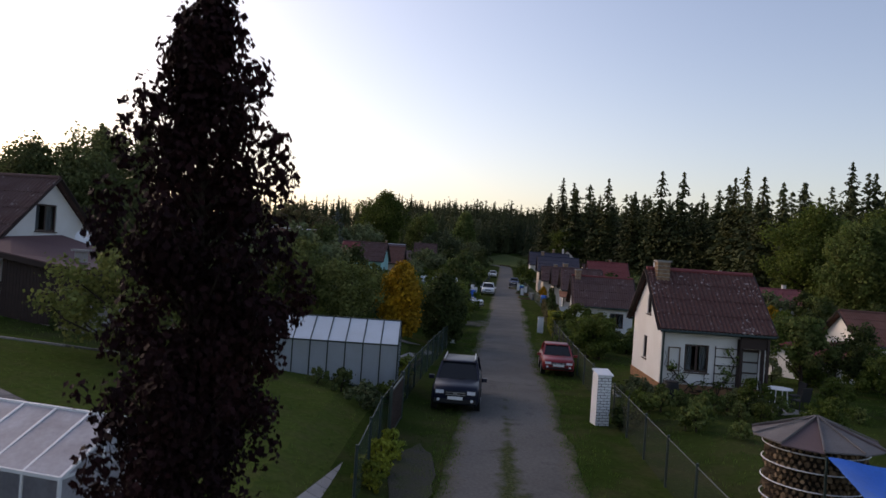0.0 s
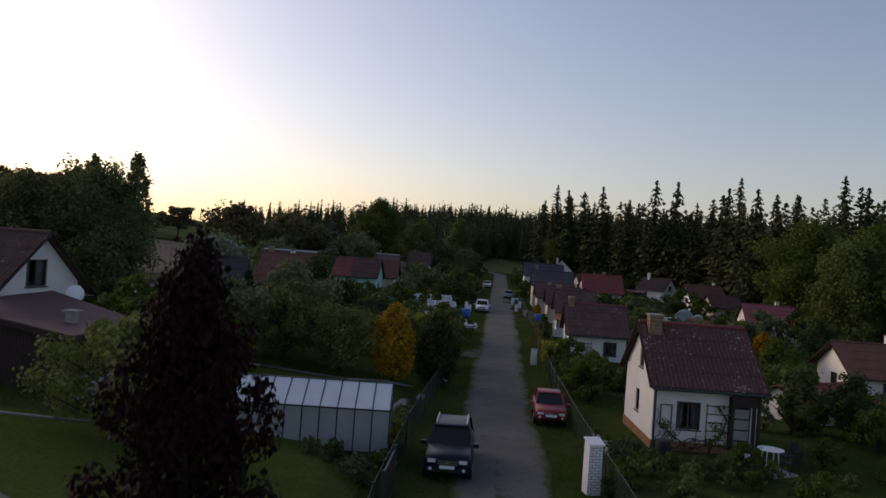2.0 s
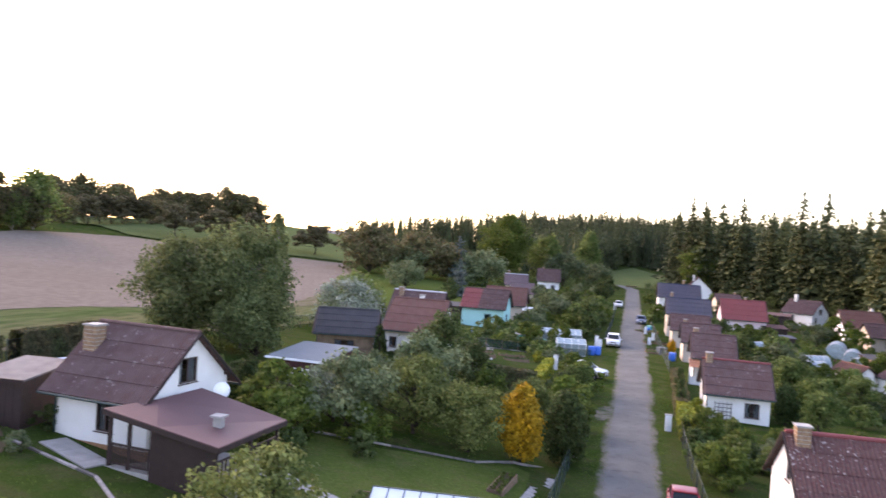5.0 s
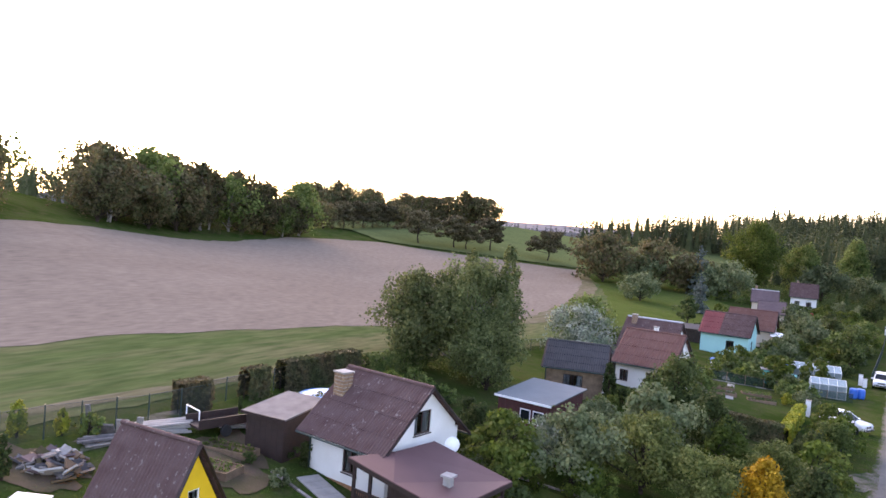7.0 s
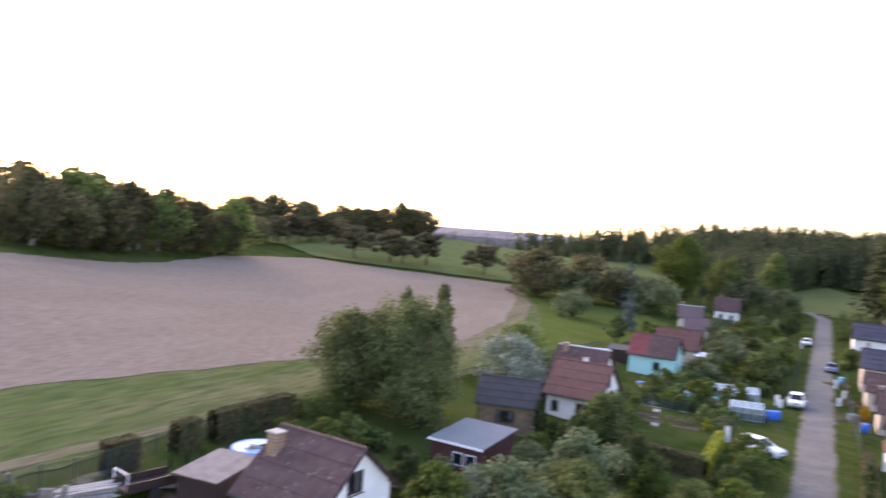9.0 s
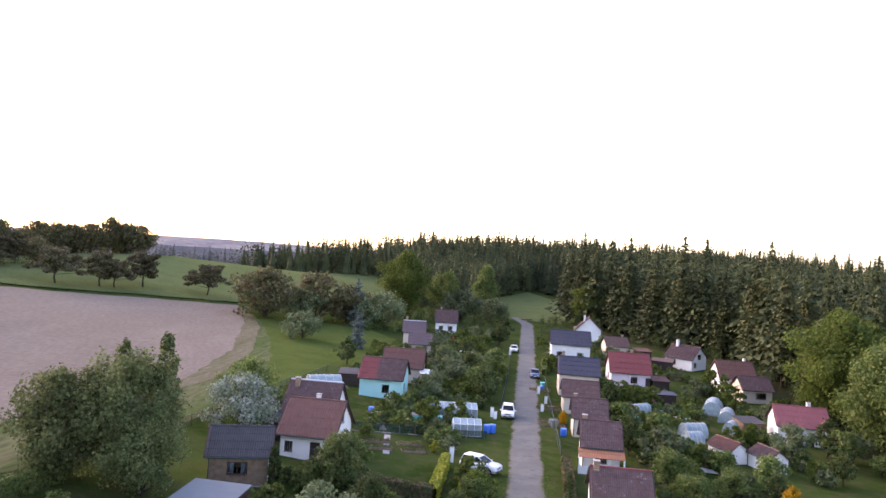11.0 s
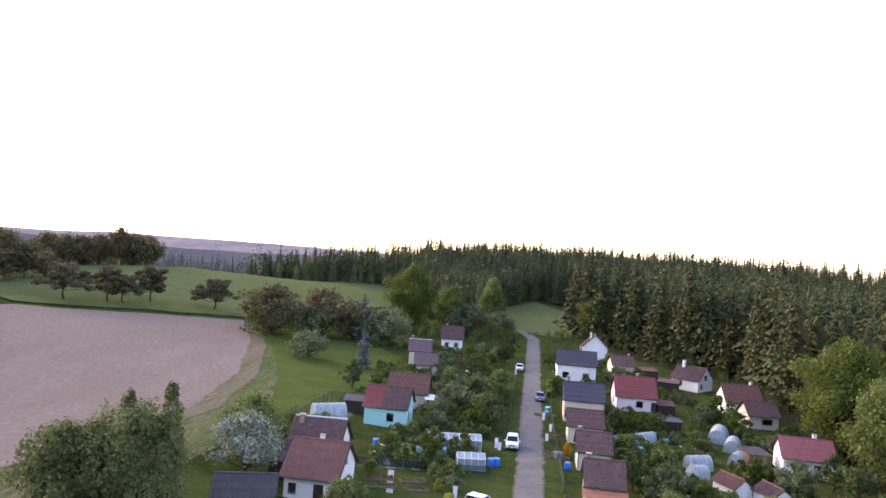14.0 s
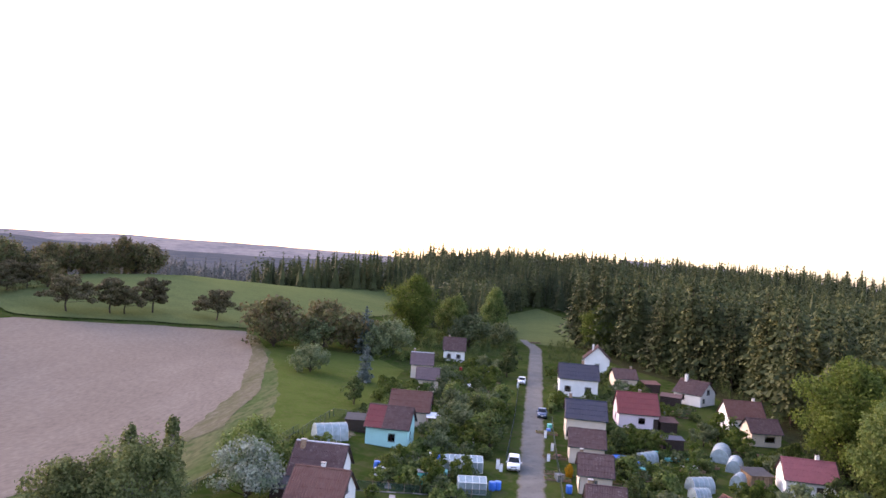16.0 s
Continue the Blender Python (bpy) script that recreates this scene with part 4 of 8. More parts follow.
house(35.1, 58.7, -4, 8.6, 6.8, -1.2, 0.9, 3.15, "white", "rust_roof", "white cottage with a wide reddish-brown roof", windows=[("L", 2.6, 1.0, 1.2, 1.0), ("F", 2.0, 0.9, 1.2, 1.0)], chimney=(-0.3, 0.3, 3.9, 0.5, "white"), over=0.6, gable_over=0.5)
house(22.0, 44.0, 28, 5.6, 3.6, -0.6, 1.0, 1.75, "white", "red_roof", "low white annexe with a red roof", "garden_shed", windows=[("F", 1.0, 0.7, 0.8, 0.7)], over=0.4, group="sheds", fine=False)

# cottages on the hillside of the lane
house(-19.4, 60.3, 14, 4.7, 5.0, 2.25, 4.55, 6.35, "wood", "grey_roof", "wooden cabin with a dark grey roof and pale gable", "cabin", windows=[("F", 1.5, 0.9, 1.6, 1.0)], gable_wall="white", over=0.35, fine=True)
house(-15.7, 71.7, -4, 5.3, 6.2, 1.4, 3.9, 6.75, "white", "rust_roof", "cottage with a reddish-brown roof and white gable", windows=[("F", 0.5, 0.9, 0.8, 1.0), ("F", 3.0, 0.0, 1.0, 2.0), ("R", 2.4, 1.0, 1.1, 1.1), ("R", 2.6, 3.4, 0.8, 0.8)], chimney=(-0.1, 0.35, 7.25, 0.4, "white"), over=0.6, wave=0.25)
house(-17.9, 80.2, -1, 5.4, 6.0, 1.5, 4.1, 7.0, "white", "brown_roof", "cottage with a brown roof and metal ridge", windows=[("R", 2.4, 1.0, 1.1, 1.1)], ridge_mat="metal", over=0.5, fine=False, chimney=(-2.0, -0.6, 7.4, 0.5, "brick"))
house(-14.1, 107.0, -3, 6.1, 5.8, 0.95, 3.65, 6.25, "turq", "brown_roof", "turquoise cottage, its roof part bright red and part brown", windows=[("F", 3.3, 0.9, 1.0, 1.1), ("R", 2.0, 0.9, 1.0, 1.1)], over=0.5, fine=False, flat_split=(0.4, "red_roof"))
house(-13.0, 122.3, 1, 6.4, 6.6, 0.8, 3.2, 5.9, "cream", "rust_roof", "cottage with a red-brown roof and an awning", windows=[("R", 2.4, 0.9, 1.1, 1.1)], over=0.5, fine=False)
house(-13.4, 153.6, 6, 4.4, 6.0, 0.9, 3.3, 5.3, "cream", "pinkgrey_roof", "small cottage with a pinkish weathered roof", windows=[("F", 1.2, 0.9, 1.2, 1.0)], fine=False)
house(-16.2, 167.5, 6, 4.8, 6.0, 1.2, 4.2, 6.6, "cream", "pinkgrey_roof", "cottage with a faded roof and metal ridge", fine=False, ridge_mat="metal", chimney=(-1.8, 0.2, 7.4, 0.45, "brick"))
house(-10.7, 197.0, 4, 5.6, 5.6, 1.45, 4.3, 7.5, "white", "brown_roof", "white cottage with a brown roof at the end of the row", windows=[("F", 0.9, 0.9, 1.1, 1.1), ("F", 3.4, 0.9, 1.1, 1.1)], chimney=(-1.5, 0.2, 8.1, 0.45, "brick"), fine=False)


def shed(x, y, turn, w, d, h0, h1, wall, roof, label, base=None, name="garden_shed", windows=True):
    """A boarded shed with a single-pitch roof, higher at the back."""
    z = lie(x, y) if base is None else base
    b = thing(name, x, y, z, turn, label, "shed", "sheds")
    n = max(6, int(w / 0.18))
    for sy in (-1, 1):
        for i in range(n):
            a, c = -w / 2 + w * i / n, -w / 2 + w * (i + 0.95) / n
            hh = h0 if sy < 0 else h1
            part("board", Solid().box(a, sy * d / 2 - 0.02 + 0.01 * (i % 2), -0.4, c, sy * d / 2 + 0.02 + 0.01 * (i % 2), hh), M[wall], b)
    for sx in (-1, 1):
        m = max(5, int(d / 0.18))
        for i in range(m):
            a, c = -d / 2 + d * i / m, -d / 2 + d * (i + 0.95) / m
            part("board", Solid().box(sx * w / 2 - 0.02, a, -0.4, sx * w / 2 + 0.02, c, h0 + (h1 - h0) * i / m), M[wall], b)
    e = 0.22
    part("roof", Solid().slab([(-w / 2 - e, -d / 2 - e, h0 + 0.06), (w / 2 + e, -d / 2 - e, h0 + 0.06), (w / 2 + e, d / 2 + e, h1 + 0.1), (-w / 2 - e, d / 2 + e, h1 + 0.1)], 0.08), M[roof], b)
    part("fascia", Solid().beam((-w / 2 - e, -d / 2 - e - 0.02, h0), (w / 2 + e, -d / 2 - e - 0.02, h0), 0.04, 0.14), M["white_paint"] if windows else M[wall], b)
    if windows:
        for k in (0.55, 0.8):
            x0 = -w / 2 + w * k
            fr = part("window", Solid().box(x0 - 0.4, -d / 2 - 0.06, 0.8, x0 + 0.4, -d / 2 - 0.035, 1.7), M["white_paint"], b)
            part("pane", Solid().box(x0 - 0.33, -d / 2 - 0.075, 0.87, x0 + 0.33, -d / 2 - 0.062, 1.63), M["car_glass"], fr)
    return b


shed(-17.75, 48.4, -6, 3.9, 5.0, 2.25, 2.6, "red_wood", "pale_roof", "dark red boarded shed with a pale blue-grey roof", 2.05)
shed(-24.7, 29.9, 3, 2.4, 3.3, 2.1, 2.4, "dark_wood", "grey_felt", "dark boarded shed with a grey felt roof", 3.25, windows=False)
shed(-20.5, 75.5, 6, 2.4, 3.6, 1.9, 2.3, "dark_wood", "grey_roof", "dark tumbledown lean-to beside a cottage", windows=False)
shed(-19.8, 111, 4, 3.2, 2.6, 1.8, 2.2, "dark_wood", "grey_roof", "low dark shed beside the turquoise cottage", windows=False)
shed(33.0, 139.5, 4, 3.0, 3.0, 1.8, 2.2, "dark_wood", "rust_roof", "open dark shed beside the pink house", windows=False)
shed(39.2, 164, -20, 4.2, 2.6, 1.8, 2.2, "dark_wood", "brown_roof", "dark shed beside a white house", windows=False)
shed(37.5, 178, 10, 3.6, 3.0, 1.9, 2.3, "dark_wood", "rust_roof", "small shed under the spruces", windows=False)
shed(39.5, 110.5, 10, 3.2, 3.2, 1.7, 2.0, "wood", "grey_roof", "grey-roofed shed beside the cottage with the faded red roof", windows=False)
shed(31.0, 126.5, 5, 3.4, 2.0, 1.7, 1.9, "dark_wood", "blue_roof", "dark open store among shrubs", windows=False)
for x, y, turn, w, d, roof in ((30.6, 91.8, 24, 2.6, 3.8, "rust_roof"), (34.4, 89.0, 16, 2.7, 3.6, "brown_roof")):
    house(x, y, 90 + turn, d, w, -0.75, 0.75, 1.75, "white", roof, "small white garden hut with a brown roof", "garden_hut", group="sheds", over=0.2, gable_over=0.2, fine=False)


def greenhouse(x, y, turn, length, depth, h0, h1, bays, label, base=None, film="milk"):
    """A ridged greenhouse of framed milky panes."""
    z = lie(x, y) if base is None else base
    g = thing("greenhouse", x, y, z, turn, label, "greenhouse", "greenhouses")
    L, D, r = length / 2, depth / 2, 0.022
    fr = Solid()
    for i in range(bays + 1):
        xx = -L + length * i / bays
        for a, b in (((-D, 0), (-D, h0)), ((-D, h0), (0, h1)), ((0, h1), (D, h0)), ((D, h0), (D, 0))):
            fr.beam((xx, *a), (xx, *b), 2 * r, 2 * r)
    for a in ((-D, 0.02), (-D, h0), (0, h1), (D, h0), (D, 0.02)):
        fr.beam((-L, *a), (L, *a), 2.4 * r, 2.4 * r)
    for xx in (-L, L):
        fr.beam((xx, -0.45, 0), (xx, -0.45, h0 + 0.3), 0.04, 0.04).beam((xx, 0.45, 0), (xx, 0.45, h0 + 0.3), 0.04, 0.04).beam((xx, -D, h0), (xx, D, h0), 0.04, 0.04)
    part("frame", fr, M["dark_metal"] if film == "milk" else M["white_paint"], g)
    for i in range(bays):
        a, b = -L + length * i / bays + r, -L + length * (i + 1) / bays - r
        for p, q in (((-D, 0.05), (-D, h0 - 0.03)), ((-D + 0.02, h0 + 0.02), (-0.02, h1 - 0.02)), ((D - 0.02, h0 + 0.02), (0.02, h1 - 0.02)), ((D, 0.05), (D, h0 - 0.03))):
            part("pane", Solid().add([(a, *p), (b, *p), (b, *q), (a, *q), (a, p[0], p[1] + 0.012), (b, p[0], p[1] + 0.012), (b, q[0], q[1] + 0.012), (a, q[0], q[1] + 0.012)],
                                     [(0, 1, 2, 3), (7, 6, 5, 4), (0, 4, 5, 1), (3, 2, 6, 7)]), M[film], g)
    for sx in (-1, 1):
        part("end_pane", Solid().add([(sx * L, -D + r, 0.05), (sx * L, D - r, 0.05), (sx * L, D - r, h0), (sx * L, 0, h1 - 0.03), (sx * L, -D + r, h0)], [(0, 1, 2, 3, 4)]), M[film], g)
    return g


greenhouse(-4.15, 27.95, 3, 5.7, 2.7, 1.55, 2.3, 9, "long white greenhouse with milky panes and dark glazing bars", 0.7)
greenhouse(-6.7, 12.4, -13, 5.2, 2.6, 1.22, 1.82, 8, "weathered white film greenhouse with timber ribs", 0.95, "old_film")
greenhouse(-2.9, 98.8, 9, 5.2, 2.4, 1.4, 2.0, 7, "white framed glass greenhouse", None, "film")
greenhouse(-1.3, 90.2, 8, 3.4, 2.2, 1.4, 1.9, 4, "small greenhouse of pale corrugated sheets", None, "film")


def tunnel(x, y, turn, length, r, h, label):
    """A film tunnel on hoops."""
    g = thing("polytunnel", x, y, lie(x, y), turn, label, "polytunnel", "polytunnels")
    arc = [(r * math.cos(math.pi * i / 12), h * math.sin(math.pi * i / 12) ** 0.8) for i in range(13)]
    s = Solid()
    for i in range(2):
        s.v += [(-length / 2 + length * i, a, b) for a, b in arc]
    s.f += [(i, i + 1, 14 + i, 13 + i) for i in range(12)]
    part("film", s, M["film"], g)
    for i in range(5):
        hoop, xx = Solid(), -length / 2 + length * i / 4
        for (a, b), (c, d) in zip(arc, arc[1:]):
            hoop.tube((xx, a * 1.01, b * 1.01), (xx, c * 1.01, d * 1.01), 0.025, n=5)
        part("hoop", hoop, M["metal"], g)
    for sx in (-1, 1):
        part("end_sheet", Solid().add([(sx * (length / 2 - 0.01), a, b) for a, b in arc], [tuple(range(13))]), M["film"], g)
    return g


for x, y, turn, ln, r, h in ((29.5, 103, 20, 3.2, 1.2, 1.9), (38.2, 123.5, 70, 5.5, 1.5, 2.2), (38.6, 117.5, 70, 4.2, 1.2, 1.9), (36.4, 108.6, 60, 2.6, 0.9, 1.7), (24.6, 115, 40, 3.4, 1.0, 1.6), (28.2, 98.2, 20, 2.2, 1.1, 1.7), (-22.3, 103.5, 30, 4.6, 1.5, 2.3)):
    tunnel(x, y, turn, ln, r, h, "low white film tunnel in a vegetable plot")


# ---- vehicles ----
def car(x, y, turn, paint, label, length=4.3, width=1.8, height=1.65, boxy=True, rails=False):
    """A car with its nose towards local -y."""
    c = thing("car", x, y, lie(x, y) + 0.05, turn, label, "car", "parked cars")
    W, L = width / 2, length / 2
    hood, belt = height * 0.62, height * 0.6
    # body sections along the length: place, half width, sill, shoulder height
    secs = [(-L, W * 0.8, 0.4, hood * 0.7), (-L + 0.05, W * 0.9, 0.28, hood * 0.86), (-L + 0.2, W * 0.96, 0.24, hood * 0.94), (-L + 0.5, W * 0.99, 0.24, hood * 0.97), (-L * 0.46, W, 0.24, hood * 1.02), (0, W, 0.25, belt * 1.05), (L * 0.5, W, 0.26, belt * 1.07),
            (L - 0.3, W * 0.98, 0.28, belt * 1.08), (L - 0.06, W * 0.93, 0.34, belt * 1.0), (L, W * 0.84, 0.45, belt * 0.9)]
    s = Solid()
    ring = 8
    for py, hw, z0, z1 in secs:
        s.v += [(-hw * 0.92, py, z0), (-hw, py, z0 + (z1 - z0) * 0.3), (-hw, py, z0 + (z1 - z0) * 0.75), (-hw * 0.9, py, z1), (hw * 0.9, py, z1), (hw, py, z0 + (z1 - z0) * 0.75), (hw, py, z0 + (z1 - z0) * 0.3), (hw * 0.92, py, z0)]
    for i in range(len(secs) - 1):
        s.f += [(i * ring + j, (i + 1) * ring + j, (i + 1) * ring + (j + 1) % ring, i * ring + (j + 1) % ring) for j in range(ring)]
    s.f += [tuple(range(ring)), tuple(range(len(secs) * ring - 1, (len(secs) - 1) * ring - 1, -1))]
    part("body", s, M[paint], c, smooth=True)
    back = L - (0.12 if boxy else 0.75)
    top = Solid()
    z0, z1 = belt * 0.98, height - 0.07
    low = [(-W * 0.9, -L * 0.46), (W * 0.9, -L * 0.46), (W * 0.9, back), (-W * 0.9, back)]
    up = [(-W * 0.74, L * 0.0), (W * 0.74, L * 0.0), (W * 0.76, back - 0.28), (-W * 0.76, back - 0.28)]
    cab = [(a, b, z0) for a, b in low] + [(a, b, z1) for a, b in up]
    for pane, f in (("windscreen", (0, 1, 5, 4)), ("side_window", (1, 2, 6, 5)), ("rear_window", (2, 3, 7, 6)), ("side_window", (3, 0, 4, 7))):
        part(pane, Solid().add([cab[i] for i in f], [(0, 1, 2, 3)]), M["car_glass"], c)
    cx = [(-0.74, -0.04), (0.74, -0.04), (0.76, back - 0.22), (-0.76, back - 0.22)]
    cx = [(a * W, b if k > 1 else b * L) for k, (a, b) in enumerate(cx)]
    for z, k in ((z1 - 0.01, 1.0), (z1 + 0.035, 0.97), (height - 0.008, 0.84), (height + 0.012, 0.5)):
        mid = (cx[0][1] + cx[2][1]) / 2
        top.v += [(a * k, mid + (b - mid) * k, z) for a, b in cx]
    top.f += [(3, 2, 1, 0), (12, 13, 14, 15)] + [(4 * r + j, 4 * r + (j + 1) % 4, 4 * r + 4 + (j + 1) % 4, 4 * r + 4 + j) for r in range(3) for j in range(4)]
    part("roof", top, M[paint], c, smooth=True)
    for (a, b), (d, e) in zip(low, up):
        part("pillar", Solid().beam((a * 1.003, b, z0), (d * 1.01, e, z1), 0.07, 0.05), M[paint], c)
    for sx in (-1, 1):
        part("pillar", Solid().beam((sx * W * 0.905, L * 0.2, z0), (sx * W * 0.735, L * 0.2, z1), 0.07, 0.03), M[paint], c)
    for sx in (-1, 1):
        for py in (-L + 0.78, L - 0.8):
            w = part("wheel", Solid().tube((sx * (W - 0.2), py, 0.27), (sx * (W + 0.01), py, 0.27), 0.32, n=18), M["rubber"], c)
            part("rim", Solid().tube((sx * (W + 0.01), py, 0.27), (sx * (W + 0.02), py, 0.27), 0.2, n=12), M["rim"], w)
        part("headlight", Solid().box(sx * W * 0.64 - 0.14, -L - 0.015, hood * 0.68, sx * W * 0.64 + 0.14, -L + 0.2, hood * 0.8), M["lamp"], c)
        part("tail_light", Solid().box(sx * W * 0.78 - 0.1, L - 0.12, belt * 0.72, sx * W * 0.78 + 0.1, L + 0.012, belt * 0.98), M["tail_lamp"], c)
        part("mirror", Solid().box(sx * (W + 0.1) - 0.1, -L * 0.36, belt * 0.98, sx * (W + 0.1) + 0.1, -L * 0.36 + 0.12, belt * 1.13), M[paint], c)
        if rails:
            part("roof_rail", Solid().beam((sx * W * 0.66, -L * 0.05, height + 0.05), (sx * W * 0.66, back - 0.35, height + 0.05), 0.04, 0.04), M["rim"], c)
    part("bumper", Solid().box(-W * 0.86, -L - 0.05, 0.34, W * 0.86, -L + 0.06, hood * 0.5), M["rubber"], c)
    part("bumper", Solid().box(-W * 0.88, L - 0.06, 0.36, W * 0.88, L + 0.05, hood * 0.5), M["rubber"], c)
    grille = part("grille", Solid().box(-W * 0.42, -L - 0.012, hood * 0.6, W * 0.42, -L + 0.1, hood * 0.78), M["rubber"], c)
    for k in range(2):
        z = hood * (0.64 + 0.08 * k)
        part("grille_bar", Solid().box(-W * 0.4, -L - 0.025, z, W * 0.4, -L - 0.013, z + 0.03), M["rim"], grille)
    part("badge", Solid().box(-0.07, -L - 0.034, hood * 0.66, 0.07, -L - 0.026, hood * 0.73), M["rim"], c)
    for sx in (-1, 1):
        part("fog_lamp", Solid().tube((sx * W * 0.68, -L - 0.062, 0.44), (sx * W * 0.68, -L - 0.05, 0.44), 0.055, n=10), M["lamp"], c)
        part("wheel_arch", Solid().tube((sx * (W - 0.02), -L + 0.78, 0.3), (sx * (W + 0.004), -L + 0.78, 0.3), 0.4, n=18).tube((sx * (W - 0.02), L - 0.8, 0.3), (sx * (W + 0.004), L - 0.8, 0.3), 0.4, n=18), M["rubber"], c)
        part("wiper", Solid().beam((sx * 0.1 - 0.3, -L * 0.455, z0 + 0.05), (sx * 0.1 + 0.2, -L * 0.43, z0 + 0.09), 0.02, 0.02), M["rubber"], c)
    part("number_plate", Solid().box(-0.26, -L - 0.07, 0.46, 0.26, -L - 0.052, 0.57), M["white_paint"], c)
    part("number_plate", Solid().box(-0.26, L + 0.052, 0.6, 0.26, L + 0.07, 0.71), M["white_paint"], c)
    return c


car(1.02, 27.6, -2, "car_dark", "dark blue off-road car with silver roof rails", 4.1, 1.7, 1.52, True, True)
car(5.75, 36.95, -3, "car_red", "red older hatchback on the verge", 3.8, 1.55, 1.32, False)
car(4.05, 102.2, -2, "car_white", "white car beside a garden gate", 4.3, 1.8, 1.6)
car(7.0, 174.0, -3, "car_white", "white car far down the lane", 4.2, 1.75, 1.5, False)
car(9.95, 139.4, -3, "car_blue", "dark blue car on the verge", 4.2, 1.75, 1.5, False)
car(0.7, 74.9, 62, "car_white", "white estate car in a garden entry", 4.2, 1.7, 1.55, True)


# ---- trees ----
def leaf_cloud(s, rng, centres, count, size, squash=1.0, droop=0.0):
    """Leaf sprays as small bent quads on the outsides of the given clumps (x, y, z, radius)."""
    weights = [c[3] ** 2 for c in centres]
    picks = rng.choices(centres, weights, k=count)
    for cx, cy, cz, r in picks:
        u, a = rng.uniform(-1, 1), rng.uniform(0, 2 * math.pi)
        k = math.sqrt(1 - u * u)
        n = Vector((k * math.cos(a), k * math.sin(a), u))
        rr = r * (0.35 + 0.85 * rng.random() ** 0.7)
        p = Vector((cx, cy, cz)) + Vector((n.x * rr, n.y * rr, n.z * rr * squash))
        n = (n + Vector((rng.uniform(-0.8, 0.8), rng.uniform(-0.8, 0.8), rng.uniform(-0.5, 0.9)))).normalized()
        t = n.orthogonal().normalized()
        t.rotate(Matrix.Rotation(rng.uniform(0, 6.28), 3, n))
        b = n.cross(t)
        w = size * rng.uniform(0.6, 1.4)
        h = w * rng.uniform(0.7, 1.3)
        dz = Vector((0, 0, -droop * w))
        q = len(s.v)
        s.v += [tuple(p - t * w * 0.5), tuple(p - b * h * 0.45 + n * w * 0.12), tuple(p + t * w * 0.55 + dz), tuple(p + b * h * 0.5 - n * w * 0.1)]
        s.f.append((q, q + 1, q + 2, q + 3))


def limb(s, rng, a, b, r0, r1, bends=3, sway=0.08):
    a, b = Vector(a), Vector(b)
    p, last = a, r0
    for i in range(1, bends + 1):
        q = a.lerp(b, i / bends)
        if i < bends:
            q += Vector((rng.uniform(-1, 1), rng.uniform(-1, 1), 0)) * sway * (b - a).length
        r = r0 + (r1 - r0) * i / bends
        s.tube(p, q, last, r, 5)
        p, last = q, r


def broadleaf(seed, height, radius, leaves, size, clumps=16, trunk=0.35, squash=0.85, form="round"):
    """The trunk and crown meshes of a leafy tree."""
    rng = random.Random(seed)
    wood, crown, centres = Solid(), Solid(), []
    z0 = height * trunk * 0.6
    limb(wood, rng, (0, 0, -0.3), (rng.uniform(-0.1, 0.1) * radius, rng.uniform(-0.1, 0.1) * radius, height * 0.75), 0.045 * height * 0.6 + 0.03, 0.02, 4, 0.04)
    clumps, side, lean = int(clumps * 2.0), rng.uniform(0, 6.28), rng.uniform(0.3, 1.0) * (form == "round")
    for i in range(clumps):
        v = (i + 0.5) / clumps
        zz = z0 + (height - z0) * (0.1 + 0.86 * v)
        if form == "round":
            wid = math.sin(math.pi * min(1, 0.18 + 0.8 * v)) ** 0.7
        elif form == "cone":
            wid = (1 - v) ** 0.75 + 0.08
        elif form == "birch":
            wid = 0.25 + 0.75 * math.sin(math.pi * min(1, 0.25 + 0.7 * v)) ** 0.9
        else:  # column
            wid = 0.12 + 0.88 * math.sin(math.pi * min(1, 0.2 + 0.8 * v)) ** 0.8
        a = i * 2.4 + rng.uniform(-0.6, 0.6)
        far = radius * wid * (rng.uniform(0.2, 1.08) if form == "round" else rng.uniform(0.45, 0.8)) * (1 + 0.3 * lean * math.cos(a - side))
        r = radius * rng.uniform(0.13, 0.34) * (0.55 + 0.45 * wid)
        if form == "birch":
            far, r = radius * wid * rng.uniform(0.25, 1.0), radius * rng.uniform(0.09, 0.19)
            zz += rng.uniform(-0.06, 0.1) * height
        zz += rng.uniform(-0.07, 0.09) * height * (form == "round")
        c = (far * math.cos(a), far * math.sin(a), min(zz, height * rng.uniform(0.94, 1.06) - r * squash * 0.8), r)
        centres.append(c)
        if i % 3 == 0:
            limb(wood, rng, (0, 0, max(0.3, c[2] - radius * 0.7)), c[:3], 0.025 * height * 0.35 + 0.015, 0.012, 3)
    leaf_cloud(crown, rng, centres, int(leaves * 0.9), size, squash)
    leaf_cloud(crown, rng, [(a, b, c, r * 1.4) for a, b, c, r in centres], int(leaves * 0.2), size * 0.8, squash)
    return wood, crown


TREES = {}


def tree_kind(key, wood, crown, leaf, bark="bark"):
    TREES[key] = (wood.mesh("trunk", M[bark]), crown.mesh("crown", M[leaf]))


def thin_out(key, every, grow):
    """A far version of a kind of tree: fewer and larger leaf sprays on the same crown."""
    trunk, crown = TREES[key]
    s = Solid()
    for p in list(crown.polygons)[::every]:
        c = p.center
        k = len(s.v)
        s.v += [tuple(c + (crown.vertices[i].co - c) * grow) for i in p.vertices]
        s.f.append(tuple(range(k, k + len(p.vertices))))
    me = s.mesh("crown", crown.materials[0])
    TREES[key + "_far"] = (trunk, me)


